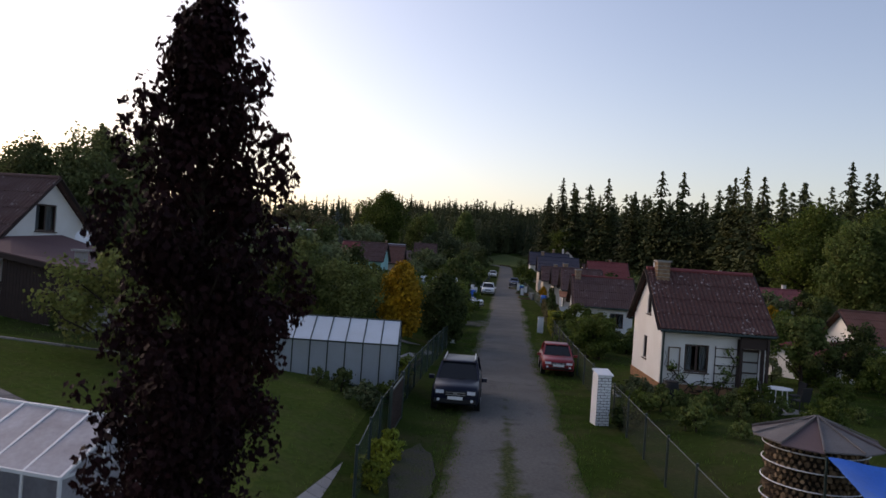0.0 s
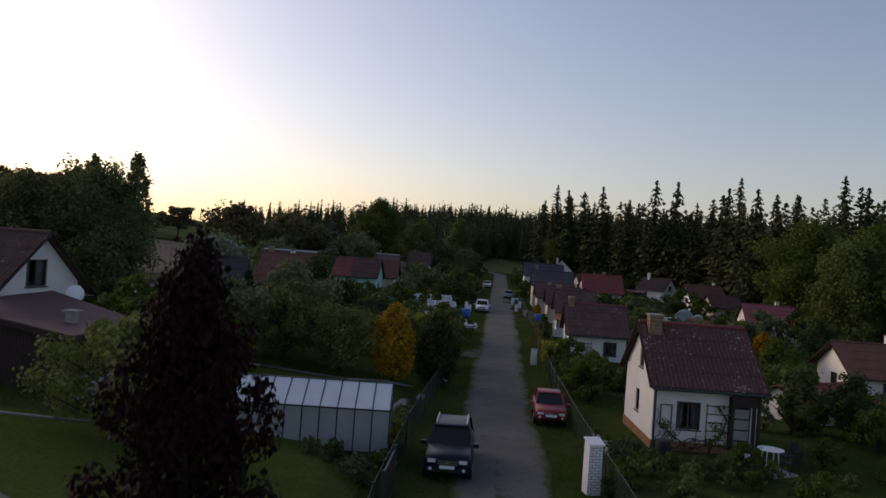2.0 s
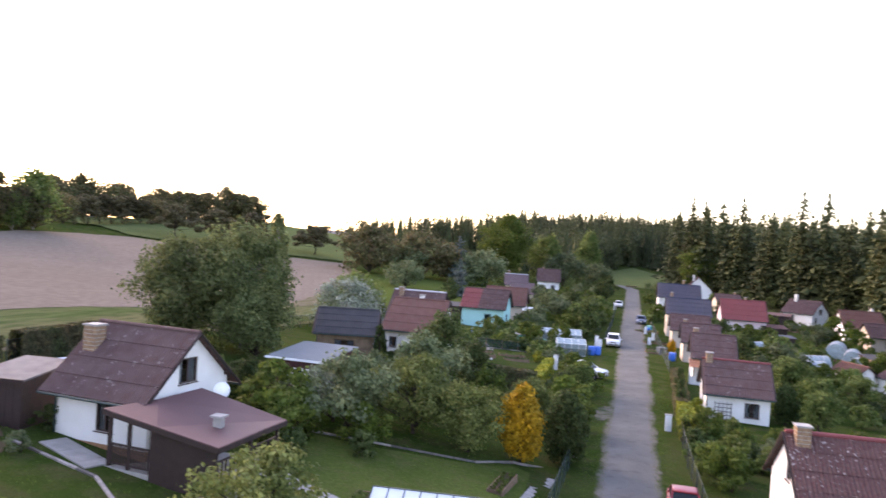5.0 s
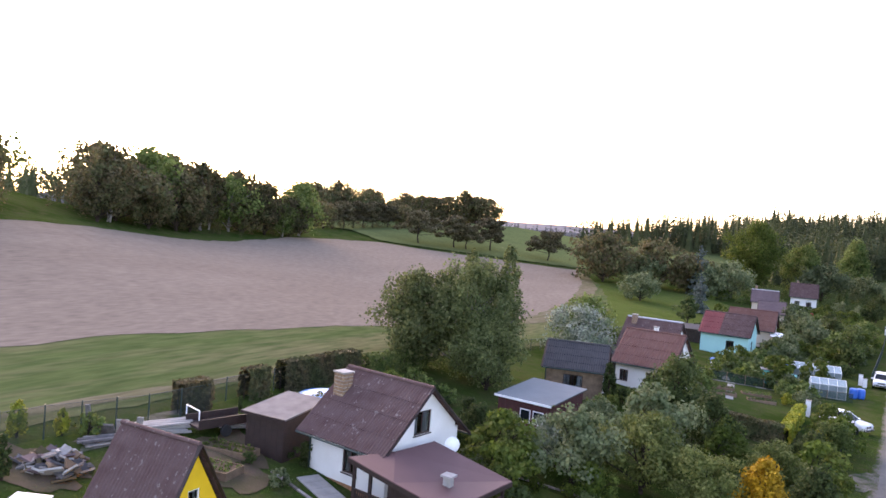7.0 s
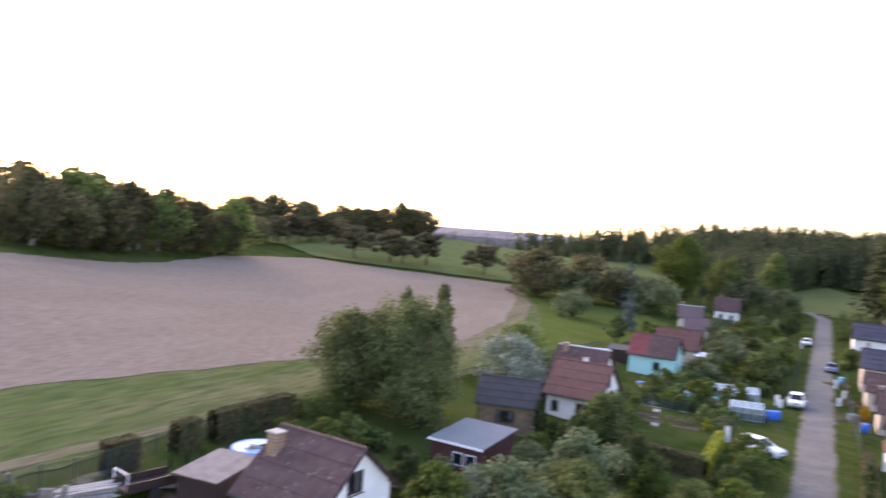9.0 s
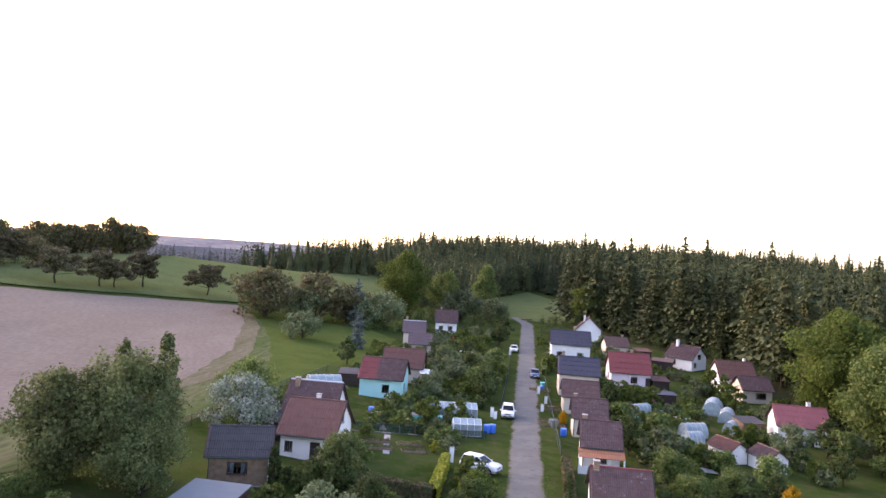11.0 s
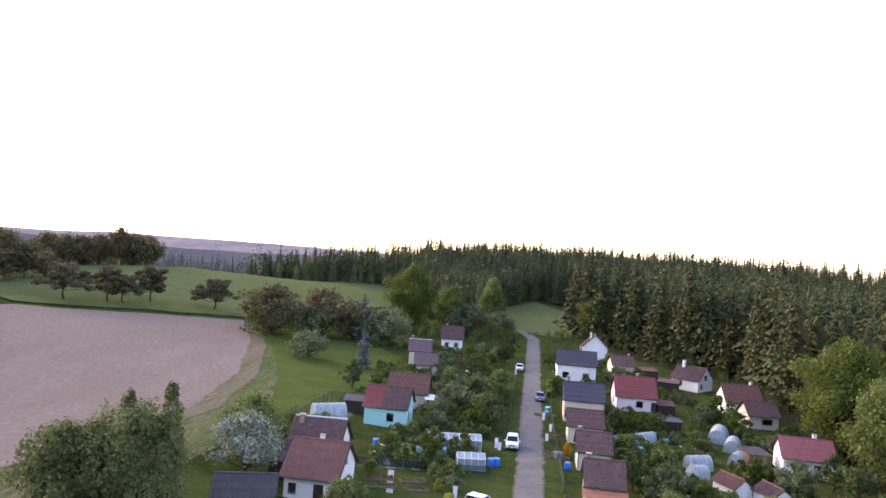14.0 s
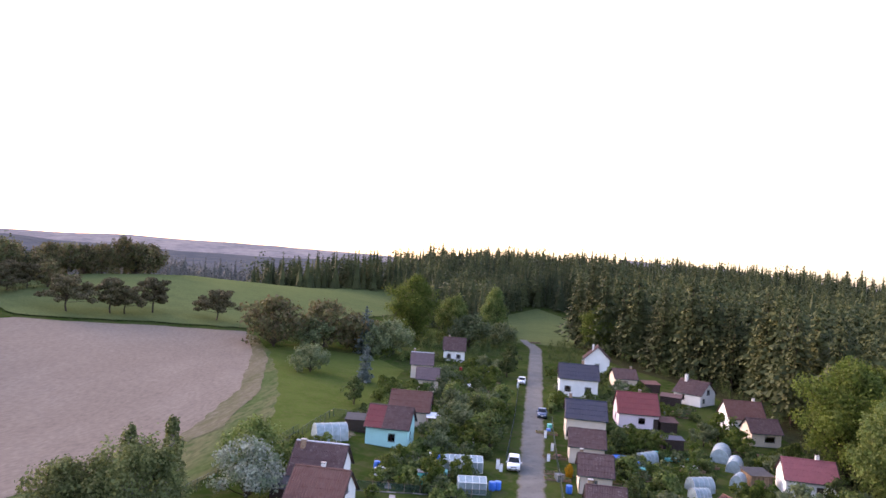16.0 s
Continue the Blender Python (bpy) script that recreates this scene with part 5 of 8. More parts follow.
def plant(key, x, y, turn=0.0, size=1.0, label="", name="tree", category="tree", group="", tall=1.0, z=None):
    if len(label.split()) < 7:
        label += " in full spring leaf"
    if math.hypot(x, y) > 85 and key + "_far" in TREES:
        key += "_far"
    t = thing(name, x, y, lie(x, y) if z is None else z, turn, label, category, group)
    t.scale = (size, size, size * tall)
    trunk, crown = TREES[key]
    if len(trunk.vertices):
        part("trunk", trunk, None, t)
    part("crown", crown, None, t)
    return t


def conifer(seed, height, radius, whorls, boughs, droop=0.35, low=0.08, sprays=5):
    """A spruce: uneven whorls of drooping boughs, each hung with a few needle sprays."""
    rng = random.Random(seed)
    wood, crown = Solid(), Solid()
    wood.tube((0, 0, -0.4 * min(1.0, height)), (0, 0, height * 0.97), 0.016 * height, 0.0004 * height, 7)
    lean, lobes = rng.uniform(0, 6.28), rng.choice((2, 3))
    for i in range(whorls):
        v = min(0.99, max(0.0, (i + rng.uniform(-0.35, 0.35)) / (whorls - 1)))
        z = height * (low + (0.985 - low) * v)
        reach = radius * (1 - v) ** 0.62 * rng.uniform(0.7, 1.15) + 0.03 * radius
        k = max(5, int(boughs * (0.45 + 0.55 * (1 - v))))
        for j in range(k):
            a = 2 * math.pi * (j + rng.random() * 0.8) / k + i * 1.3
            r = reach * rng.uniform(0.5, 1.12) * (1 + 0.2 * math.sin(lobes * a + lean + 3 * v))
            d, across = Vector((math.cos(a), math.sin(a), 0)), Vector((-math.sin(a), math.cos(a), 0))
            zz = min(0.985 * height, z + rng.uniform(-0.7, 0.7) * height / whorls)
            sag = droop * rng.uniform(0.6, 1.3)
            for m in range(sprays):
                f = (m + rng.uniform(0.3, 1.0)) / sprays
                p = Vector((0, 0, zz)) + d * r * f + Vector((0, 0, r * (0.22 * f - sag * f * f) + rng.uniform(-0.01, 0.01) * height))
                p += across * rng.uniform(-0.16, 0.16) * r
                half, wide = (0.55 * r / sprays + 0.02 * radius) * rng.uniform(0.8, 1.3), (0.055 * radius + 0.08 * r) * rng.uniform(0.6, 1.2)
                hang = Vector((0, 0, -1.25 * wide - 0.35 * half))
                q = len(crown.v)
                crown.v += [tuple(p - d * half), tuple(p + across * wide + hang), tuple(p + d * half * 1.3 + hang * 0.7), tuple(p - across * wide + hang * rng.uniform(0.6, 1.4))]
                crown.f.append((q, q + 1, q + 2, q + 3))
    crown.tube((0, 0, height * 0.94), (0, 0, height), 0.0014 * height, 0.0003 * height, 4)
    return wood, crown


tree_kind("apple_a", *broadleaf(1, 4.2, 2.2, 3600, 0.2, 16, 0.4), "leaf")
tree_kind("apple_b", *broadleaf(2, 4.6, 2.5, 3800, 0.2, 18, 0.35, 0.8), "leaf_grey")
tree_kind("apple_c", *broadleaf(41, 4.2, 2.4, 6800, 0.15, 24, 0.25), "leaf_apple")
tree_kind("cherry", *broadleaf(3, 5.2, 2.3, 3800, 0.21, 18, 0.3, 0.95), "leaf_dark")
tree_kind("blossom", *broadleaf(4, 5.2, 3.4, 4200, 0.24, 26, 0.25, 0.8), "leaf_blossom")
tree_kind("lilac", *broadleaf(5, 3.2, 1.7, 1700, 0.22, 12, 0.2), "leaf_bright")
tree_kind("big_a", *broadleaf(6, 9.0, 4.6, 10000, 0.28, 40, 0.25), "leaf")
tree_kind("big_olive", *broadleaf(66, 9.0, 4.6, 11000, 0.27, 46, 0.22, 1.0), "leaf_olive")
tree_kind("big_b", *broadleaf(7, 10.5, 4.8, 11000, 0.28, 46, 0.2, 1.1), "leaf", "birch_bark")
tree_kind("birch_mass", *broadleaf(61, 10.2, 4.9, 17000, 0.23, 74, 0.12, 2.1, "birch"), "leaf_olive", "birch_bark")
tree_kind("slim_birch", *broadleaf(62, 11.6, 1.3, 2600, 0.25, 30, 0.3, 1.3, "column"), "leaf_olive", "birch_bark")
tree_kind("giant", *broadleaf(8, 20.0, 7.2, 20000, 0.42, 90, 0.15, 1.0), "leaf_bright")
tree_kind("giant_dark", *broadleaf(9, 18.0, 6.4, 15000, 0.44, 80, 0.15, 1.1), "leaf")
tree_kind("tall_cone", *broadleaf(10, 17.0, 6.0, 12000, 0.44, 70, 0.12, 1.0, "cone"), "leaf")
tree_kind("brown_round", *broadleaf(11, 9.0, 6.0, 8500, 0.36, 36, 0.12, 0.85), "leaf_brown")
tree_kind("grey_round", *broadleaf(12, 6.0, 4.2, 3600, 0.36, 26, 0.15, 0.85), "leaf_grey")
tree_kind("bush_a", *broadleaf(13, 1.5, 1.0, 700, 0.16, 9, 0.1), "leaf")
tree_kind("bush_b", *broadleaf(14, 1.3, 0.9, 650, 0.15, 9, 0.1), "leaf_dark")
tree_kind("bush_c", *broadleaf(15, 1.2, 0.9, 650, 0.15, 9, 0.1), "leaf_bright")
tree_kind("bush_d", *broadleaf(16, 1.4, 1.0, 650, 0.15, 9, 0.1), "leaf_grey")
tree_kind("golden", *broadleaf(17, 4.4, 1.35, 7000, 0.15, 44, 0.02, 1.2, "column"), "leaf_gold")
tree_kind("thuja", *broadleaf(18, 4.4, 1.6, 6500, 0.16, 44, 0.02, 1.3, "column"), "leaf_dark")
tree_kind("slim_thuja", *broadleaf(19, 2.8, 0.55, 1200, 0.14, 18, 0.02, 1.6, "column"), "leaf_dark")
tree_kind("young_thuja", *broadleaf(73, 1.5, 0.45, 1300, 0.09, 20, 0.02, 1.5, "column"), "leaf_gold_green")
tree_kind("gold_bush", *broadleaf(20, 1.6, 0.9, 900, 0.15, 10, 0.05), "leaf_gold_green")
tree_kind("belt_a", *broadleaf(71, 10.0, 4.6, 9000, 0.3, 44, 0.18, 1.1), "leaf_brown")
tree_kind("belt_b", *broadleaf(72, 11.0, 3.6, 7000, 0.3, 40, 0.25, 1.3), "leaf_brown", "birch_bark")
for key in ("apple_a", "apple_b", "apple_c", "cherry", "big_a", "big_b", "brown_round", "lilac", "belt_a", "belt_b"):
    thin_out(key, 3, 1.6)
for key in ("bush_a", "bush_b", "bush_c", "bush_d"):
    thin_out(key, 3, 1.6)
tree_kind("spruce_a", *conifer(21, 27.0, 5.2, 34, 10, 0.42, 0.12, 4), "needle")
tree_kind("spruce_b", *conifer(22, 25.0, 5.2, 30, 10, 0.5, 0.12, 4), "needle")
tree_kind("spruce_c", *conifer(23, 29.0, 4.6, 36, 9, 0.45, 0.15, 4), "needle")
tree_kind("spruce_d", *conifer(25, 26.0, 5.8, 28, 9, 0.32, 0.16, 4), "needle_mix")
tree_kind("blue_spruce", *conifer(24, 8.0, 2.2, 24, 12, 0.15, 0.03), "needle_blue")


def pine(seed, height, radius):
    rng = random.Random(seed)
    wood, crown, centres = Solid(), Solid(), []
    limb(wood, rng, (0, 0, -0.3), (rng.uniform(-0.5, 0.5), 0, height * 0.85), 0.22, 0.08, 4, 0.05)
    for i in range(26):
        a, v = i * 2.4, i / 25
        far = radius * rng.uniform(0.3, 0.95) * (1 - 0.45 * v)
        c = (far * math.cos(a), far * math.sin(a), height * (0.34 + 0.6 * v), radius * rng.uniform(0.14, 0.26))
        centres.append(c)
        limb(wood, rng, (0, 0, c[2] - 0.6), c[:3], 0.06, 0.02, 2)
    leaf_cloud(crown, rng, centres, 5200, 0.36, 0.5)
    return wood, crown


tree_kind("pine_a", *pine(31, 8.0, 6.2), "needle_pine")
tree_kind("pine_b", *pine(32, 8.0, 5.0), "needle_pine")


def beech():
    """The slender copper beech close to the camera, with single leaves."""
    rng = random.Random(77)
    wood, crown, centres = Solid(), Solid(), []
    limb(wood, rng, (0, 0, -0.3), (0.05, 0, 7.6), 0.09, 0.012, 6, 0.01)
    for i in range(190):
        v = rng.random() ** 1.12
        z = 0.8 + 7.1 * v
        wid = 0.82 * min(1.0, 2.3 * (1 - v) ** 0.7) * min(1.0, 0.55 + 1.2 * v)
        a = rng.uniform(0, 6.28)
        far = wid * rng.choice((0.45, 0.7, 0.85, 0.95, 1.0, 1.12)) * rng.uniform(0.9, 1.08)
        tip = (far * math.cos(a), far * math.sin(a), z)
        limb(wood, rng, (0.0, 0, z - 0.75), tip, 0.016, 0.004, 2, 0.04)
        centres.append((*tip, rng.uniform(0.09, 0.2) * (1 - 0.45 * smoothstep(0.8, 1.0, v))))
        centres.append((tip[0] * 0.5, tip[1] * 0.5, z - 0.3, 0.24))
    leaf_cloud(crown, rng, centres, 47000, 0.062, 1.2, 0.2)
    return wood, crown


tree_kind("beech", *beech(), "leaf_copper")
plant("beech", -1.37, 6.95, 30, 0.985, "slender copper beech with dark purple leaves, close by", z=0.35)

# trees of the hillside gardens
HILLSIDE_TREES = [
    ("big_olive", -30.6, 51.8, 10, 0.86, "round leafy tree beside the field edge"), ("birch_mass", -26.0, 54.0, 80, 0.92, "broad drooping birch behind the red shed"), ("slim_birch", -24.9, 57.0, 200, 1.0, "tall slim birch behind the red shed"),
    ("big_olive", -23.6, 51.5, 200, 0.66, "leafy tree beside the red shed"), ("slim_birch", -27.6, 55.5, 100, 0.92, "tall slim birch behind the red shed"), ("blossom", -24.0, 74.0, 0, 1.15, "whitish blossoming tree behind the grey-roofed cabin"),
    ("big_a", -26.5, 83.5, 130, 0.7, "leafy tree by the meadow"), ("lilac", -15.5, 36.5, 30, 1.1, "green shrub behind the veranda"), ("cherry", -17.8, 38.5, 60, 0.55, "dark shrubby tree behind the cottage"),
    ("slim_thuja", -15.9, 58.2, 0, 1.3, "slim dark thuja at a cabin corner"),
]
ORCHARD_TREES = [
    ("apple_c", -9.4, 22.9, 0, 0.92, "young green apple tree on the lawn"), ("apple_b", -11.8, 38.6, 40, 1.0, "grey-green apple tree beside the lawn kerb"), ("blossom", -13.3, 40.5, 90, 0.62, "white-blossomed fruit tree in the orchard"),
    ("apple_c", -8.8, 41.8, 0, 1.05, "green apple tree in the orchard"), ("apple_b", -9.6, 46.0, 70, 1.15, "grey-green old fruit tree in the orchard"), ("apple_c", -5.4, 40.8, 120, 0.9, "small apple tree beside the lawn kerb"),
    ("apple_b", -13.0, 46.8, 160, 0.72, "silvery fruit tree beside the red shed"), ("cherry", -7.2, 52.5, 0, 0.85, "dense dark cherry tree"), ("cherry", -10.2, 56.5, 50, 1.1, "dark green tree in the orchard"),
    ("apple_c", -2.6, 49.5, 30, 0.75, "spreading fruit tree near the lane"), ("lilac", -0.8, 51.5, 0, 1.15, "yellow-green lilac by the lane fence"), ("apple_a", -11.5, 62.5, 0, 1.1, "apple tree in front of a cottage"),
    ("cherry", -1.0, 57.5, 20, 0.6, "dark shrubby tree near the lane"), ("apple_a", 0.2, 61.5, 90, 0.75, "small tree at the lane fence"), ("lilac", -0.6, 67.6, 20, 1.0, "green lilac beside the lane"),
    ("lilac", 0.7, 65.0, 140, 0.9, "green lilac beside the lane"), ("lilac", -13.8, 34.0, 100, 0.9, "green shrub beside the veranda"), ("golden", -2.55, 41.2, 0, 1.0, "golden conical conifer beside the lawn"),
    ("thuja", -0.15, 43.6, 50, 0.98, "dark rounded thuja beside the golden conifer"),
]
LANE_TREES = [
    ("apple_a", -1.2, 115.0, 0, 1.1, "leafy tree by the lane"), ("cherry", 0.6, 110.5, 20, 1.15, "dark tree by the lane"), ("cherry", -2.2, 122.0, 70, 1.1, "dark tree by the lane"),
    ("apple_b", -5.0, 117.5, 0, 1.2, "spreading grey-green tree"), ("apple_b", -6.5, 128.0, 50, 1.2, "grey-green orchard tree"), ("apple_a", -2.0, 131.0, 10, 1.15, "orchard tree by the lane"),
    ("apple_a", -7.2, 139.0, 10, 1.1, "orchard tree among the far plots"),
]
FAR_TREES = [
    ("apple_a", 2.2, 146.0, 10, 1.0, "tree by the lane"), ("cherry", 4.6, 190.0, 10, 1.2, "bushy tree at the bend"), ("cherry", 3.6, 181.0, 60, 1.0, "bushy tree by the far car"),
    ("apple_b", -9.5, 145.0, 10, 1.0, "orchard tree among the far plots"), ("blue_spruce", -26.2, 150.5, 0, 1.0, "blue spruce on the grass"), ("grey_round", -38.2, 152.0, 0, 0.95, "round grey-green willow on the grass"),
    ("brown_round", -54.0, 176.0, 0, 1.35, "brownish rounded trees by the meadow"), ("brown_round", -44.0, 187.0, 80, 1.35, "brownish rounded tree by the meadow"), ("brown_round", -36.5, 190.0, 140, 1.05, "olive-brown rounded tree"),
    ("grey_round", -47.0, 183.0, 30, 1.3, "olive round tree"), ("blue_spruce", -33.5, 188.0, 0, 1.55, "narrow blue-grey spruce behind the round trees"), ("giant", -24.8, 223.0, 0, 1.0, "tall fresh-green tree at the row's end"),
    ("tall_cone", -1.0, 254.0, 0, 1.05, "tall conical green tree at the bend"), ("grey_round", -27.5, 190.0, 0, 1.5, "grey-green tree behind the plots"), ("giant_dark", -13.0, 232.0, 0, 0.8, "dark leafy tree behind the plots"),
    ("grey_round", -8.0, 226.0, 0, 1.6, "olive bushy tree behind the plots"), ("grey_round", 1.5, 236.0, 0, 1.2, "bushy tree at the bend"), ("giant", 33.0, 240.0, 30, 0.75, "fresh-green tree at the wood's corner"),
]
WOODSIDE_TREES = [
    ("giant", 57.0, 121.0, 0, 0.95, "big fresh-green tree before the spruces"), ("giant", 62.5, 112.0, 90, 0.9, "big yellow-green tree before the spruces"), ("giant_dark", 55.0, 103.0, 40, 0.85, "big green tree before the spruces"),
    ("giant", 64.0, 128.0, 200, 0.85, "tall yellow-green tree before the spruces"), ("giant_dark", 58.5, 90.0, 140, 0.9, "big green tree by the wood's edge"), ("lilac", 41.0, 135.0, 10, 1.6, "light green tree beside cottages"),
    ("lilac", 42.5, 128.0, 60, 1.3, "light green shrubby tree"), ("apple_b", 37.5, 131.0, 0, 0.9, "grey-green fruit tree"), ("apple_b", 40.0, 96.0, 0, 1.0, "green fruit tree"),
    ("apple_a", 46.0, 95.0, 40, 1.1, "green fruit tree"),
]
COTTAGE_TREES = [
    ("slim_thuja", 8.3, 62.0, 0, 1.0, "slim conifer by a white cottage"), ("slim_thuja", 8.7, 66.5, 40, 1.1, "slim dark conifer by the lane hedge"), ("thuja", 16.6, 63.5, 0, 0.75, "dark conifer at a cottage corner"),
    ("apple_a", 18.3, 61.0, 0, 0.8, "green shrubby tree beside a cottage"), ("apple_a", 19.5, 75.0, 10, 1.0, "fruit tree behind cottages"), ("apple_b", 21.0, 84.0, 10, 1.0, "fruit tree behind cottages"),
    ("cherry", 18.0, 88.0, 10, 0.9, "dark fruit tree behind cottages"), ("apple_a", 22.5, 92.0, 80, 1.1, "fruit tree behind cottages"), ("apple_a", 19.5, 101.5, 80, 0.9, "fruit tree behind cottages"),
    ("lilac", 24.5, 120.0, 0, 1.1, "light green shrub"), ("apple_a", 20.5, 124.5, 0, 0.85, "fruit tree before the pink house"), ("cherry", 20.5, 37.0, 40, 0.6, "dark bushy tree behind the cottage"),
    ("apple_a", 17.5, 36.5, 40, 0.8, "green bush beside the cottage porch"), ("apple_b", 28.5, 42.0, 0, 0.6, "green bushy tree"), ("apple_a", 23.5, 33.0, 0, 0.9, "green bushy tree beyond the lawn"),
    ("lilac", 27.5, 62.5, 0, 1.0, "green shrub by a hut"), ("golden", 29.4, 69.5, 0, 0.8, "golden conifer beyond the cottages"), ("apple_a", 31.0, 79.5, 0, 0.9, "green fruit tree"),
    ("lilac", 36.0, 99.5, 0, 1.0, "light green shrub"),
]
for key, x, y, turn, size, label in HILLSIDE_TREES + ORCHARD_TREES + LANE_TREES + FAR_TREES + WOODSIDE_TREES + COTTAGE_TREES:
    plant(key, x, y, turn, size, label, "conifer" if key in ("golden", "thuja", "slim_thuja", "blue_spruce") else "tree", "tree", "garden trees")
rng = random.Random(33)
for x0, y0, x1, y1, count in ((-8, 103, 1.5, 152, 20), (18, 66, 30, 100, 12), (18, 102, 30, 130, 10), (-12, 158, 3, 188, 9), (-24, 124, -12, 148, 6), (36, 84, 52, 100, 6), (38, 112, 54, 132, 7), (17, 148, 34, 190, 9)):
    for _ in range(count):
        key = rng.choice(("apple_a", "apple_b", "cherry", "lilac"))
        x, y = rng.uniform(x0, x1), rng.uniform(y0, y1)
        if all(math.hypot(x - o.matrix_basis.translation.x, y - o.matrix_basis.translation.y) > 5.2 for o in scene.objects if o.parent is None and o.name.startswith(("house", "greenhouse", "polytunnel", "garden_", "car"))):
            plant(key, x, y, rng.uniform(0, 360), rng.uniform(0.6, 0.95), {"apple_a": "green fruit tree in the garden plots", "apple_b": "grey-green fruit tree in the garden plots", "cherry": "dark cherry tree in the garden plots", "lilac": "light green shrubby tree in the plots"}[key], "tree", "tree", "garden trees")
for x, y, key, size in ((-101.4, 166.1, "pine_a", 1.15), (-95.8, 175.5, "pine_b", 1.15), (-93.6, 178.5, "pine_a", 0.95), (-91.0, 188.0, "pine_b", 1.2), (-77.0, 196.7, "pine_a", 1.1)):
    plant(key, x, y, x * 7, size, "wide-spreading old pine along the field track", "pine", "tree", "row of pines")

# the belt of trees above the field
rng = random.Random(41)
BELT = [(-96, 68, 0.85), (-99, 72, 1.1), (-103, 76, 1.15), (-106, 84, 1.25), (-103, 88, 1.05), (-110, 91, 1.3), (-107, 97, 1.2), (-112, 101, 1.25), (-107, 104, 1.0), (-109, 108, 1.2), (-105, 112, 1.05), (-110, 115, 0.95), (-104, 118, 0.9),
        (-104.5, 122, 1.1), (-100, 80, 0.75), (-104, 92, 0.7), (-108, 100, 0.7), (-106, 107, 0.7), (-103, 115, 0.65), (-118, 96, 1.2), (-114, 80, 1.2), (-90, 48, 1.0), (-96, 44, 1.05), (-100, 52, 1.0), (-92, 36, 1.0), (-95, 22, 1.0), (-93, 8, 1.0)]
for i, (x, y, size) in enumerate(BELT):
    plant(("belt_a", "belt_b", "brown_round", "big_b", "belt_a")[i % 5], x, y, i * 50, size, "leafy tree in the belt above the field, dark against the sky", "tree", "tree", "trees above the field")
for i, (x, y, size) in enumerate(((-118, 143, 0.9), (-120, 149, 0.85), (-122, 155, 1.1), (-123, 161, 1.2), (-124, 167, 1.25), (-124, 172, 1.2), (-125, 178, 1.25), (-124, 184, 1.1), (-122, 190, 0.9))):
    plant("pine_b" if size > 1 else "belt_a", x, y, i * 70, size * 0.8, "tree of the copse on the hill crest", "tree", "tree", "copse on the crest")
for i, (x, y, size) in enumerate(((-140, 200, 1.0), (-138, 208, 0.9), (-139, 216, 1.1), (-136, 222, 1.0), (-135, 229, 1.15), (-133, 236, 1.1), (-130, 243, 1.3), (-128, 249, 1.35), (-126, 255, 1.2), (-134, 255, 1.3), (-142, 226, 1.2), (-146, 205, 1.2), (-150, 192, 1.3), (-153, 184, 1.4))):
    plant(("belt_b", "brown_round", "belt_a")[i % 3], x, y, i * 70, size * 0.95, "tree of the copse beyond the crop field", "tree", "tree", "copse beyond the crop")
for x, y, size in ((31, 247, 1.08), (36, 251, 0.98), (43, 244, 0.9)):
    plant("spruce_c", x, y, x * 9, size, "towering spruce at the corner of the wood", "spruce", "tree", "edge of the wood")

# the first rows of the spruce wood
rng = random.Random(52)
EDGE = [(29, 260), (36, 238), (43, 219), (53, 202), (60, 187), (63, 167), (63, 150), (67, 136), (76, 120), (74, 100), (72, 80), (74, 58), (76, 35), (80, 10)]
spot = 0
for (x0, y0), (x1, y1) in zip(EDGE, EDGE[1:]):
    n = max(2, round(math.hypot(x1 - x0, y1 - y0) / 3.5))
    for i in range(n):
        f = (i + rng.uniform(0, 0.8)) / n
        spot += 1
        plant(("spruce_a", "spruce_b", "spruce_d", "spruce_c", "spruce_a")[spot * 7 % 5], x0 + (x1 - x0) * f + rng.uniform(-2.5, 5), y0 + (y1 - y0) * f + rng.uniform(-1.5, 1.5), spot * 47, rng.choice((0.7, 0.82, 0.9, 0.95, 1.0, 1.08)) * rng.uniform(0.94, 1.05), "tall dark spruce at the edge of the wood", "spruce", "tree", "edge of the wood")


SPRAYS = []
for seed in (81, 82, 83, 84, 85):
    crown = conifer(seed, 1.0, 0.2, 17, 8, 0.42, 0.2, 4)[1]
    SPRAYS.append((crown.v, crown.f))
FAR_SPRAYS = []
for seed in (86, 87, 88, 89):
    crown = conifer(seed, 1.0, 0.2, 12, 6, 0.4, 0.08, 3)[1]
    for low, high, wide in ((0.05, 0.6, 0.12), (0.3, 0.8, 0.085), (0.55, 0.94, 0.05)):
        crown.add([(wide * (1.15 if j % 2 else 0.85) * math.cos(j * 0.7 + low), wide * (1.15 if j % 2 else 0.85) * math.sin(j * 0.7 + low), low) for j in range(9)] + [(0, 0, high)], [(j, (j + 1) % 9, 9) for j in range(9)])
    FAR_SPRAYS.append((crown.v, crown.f))


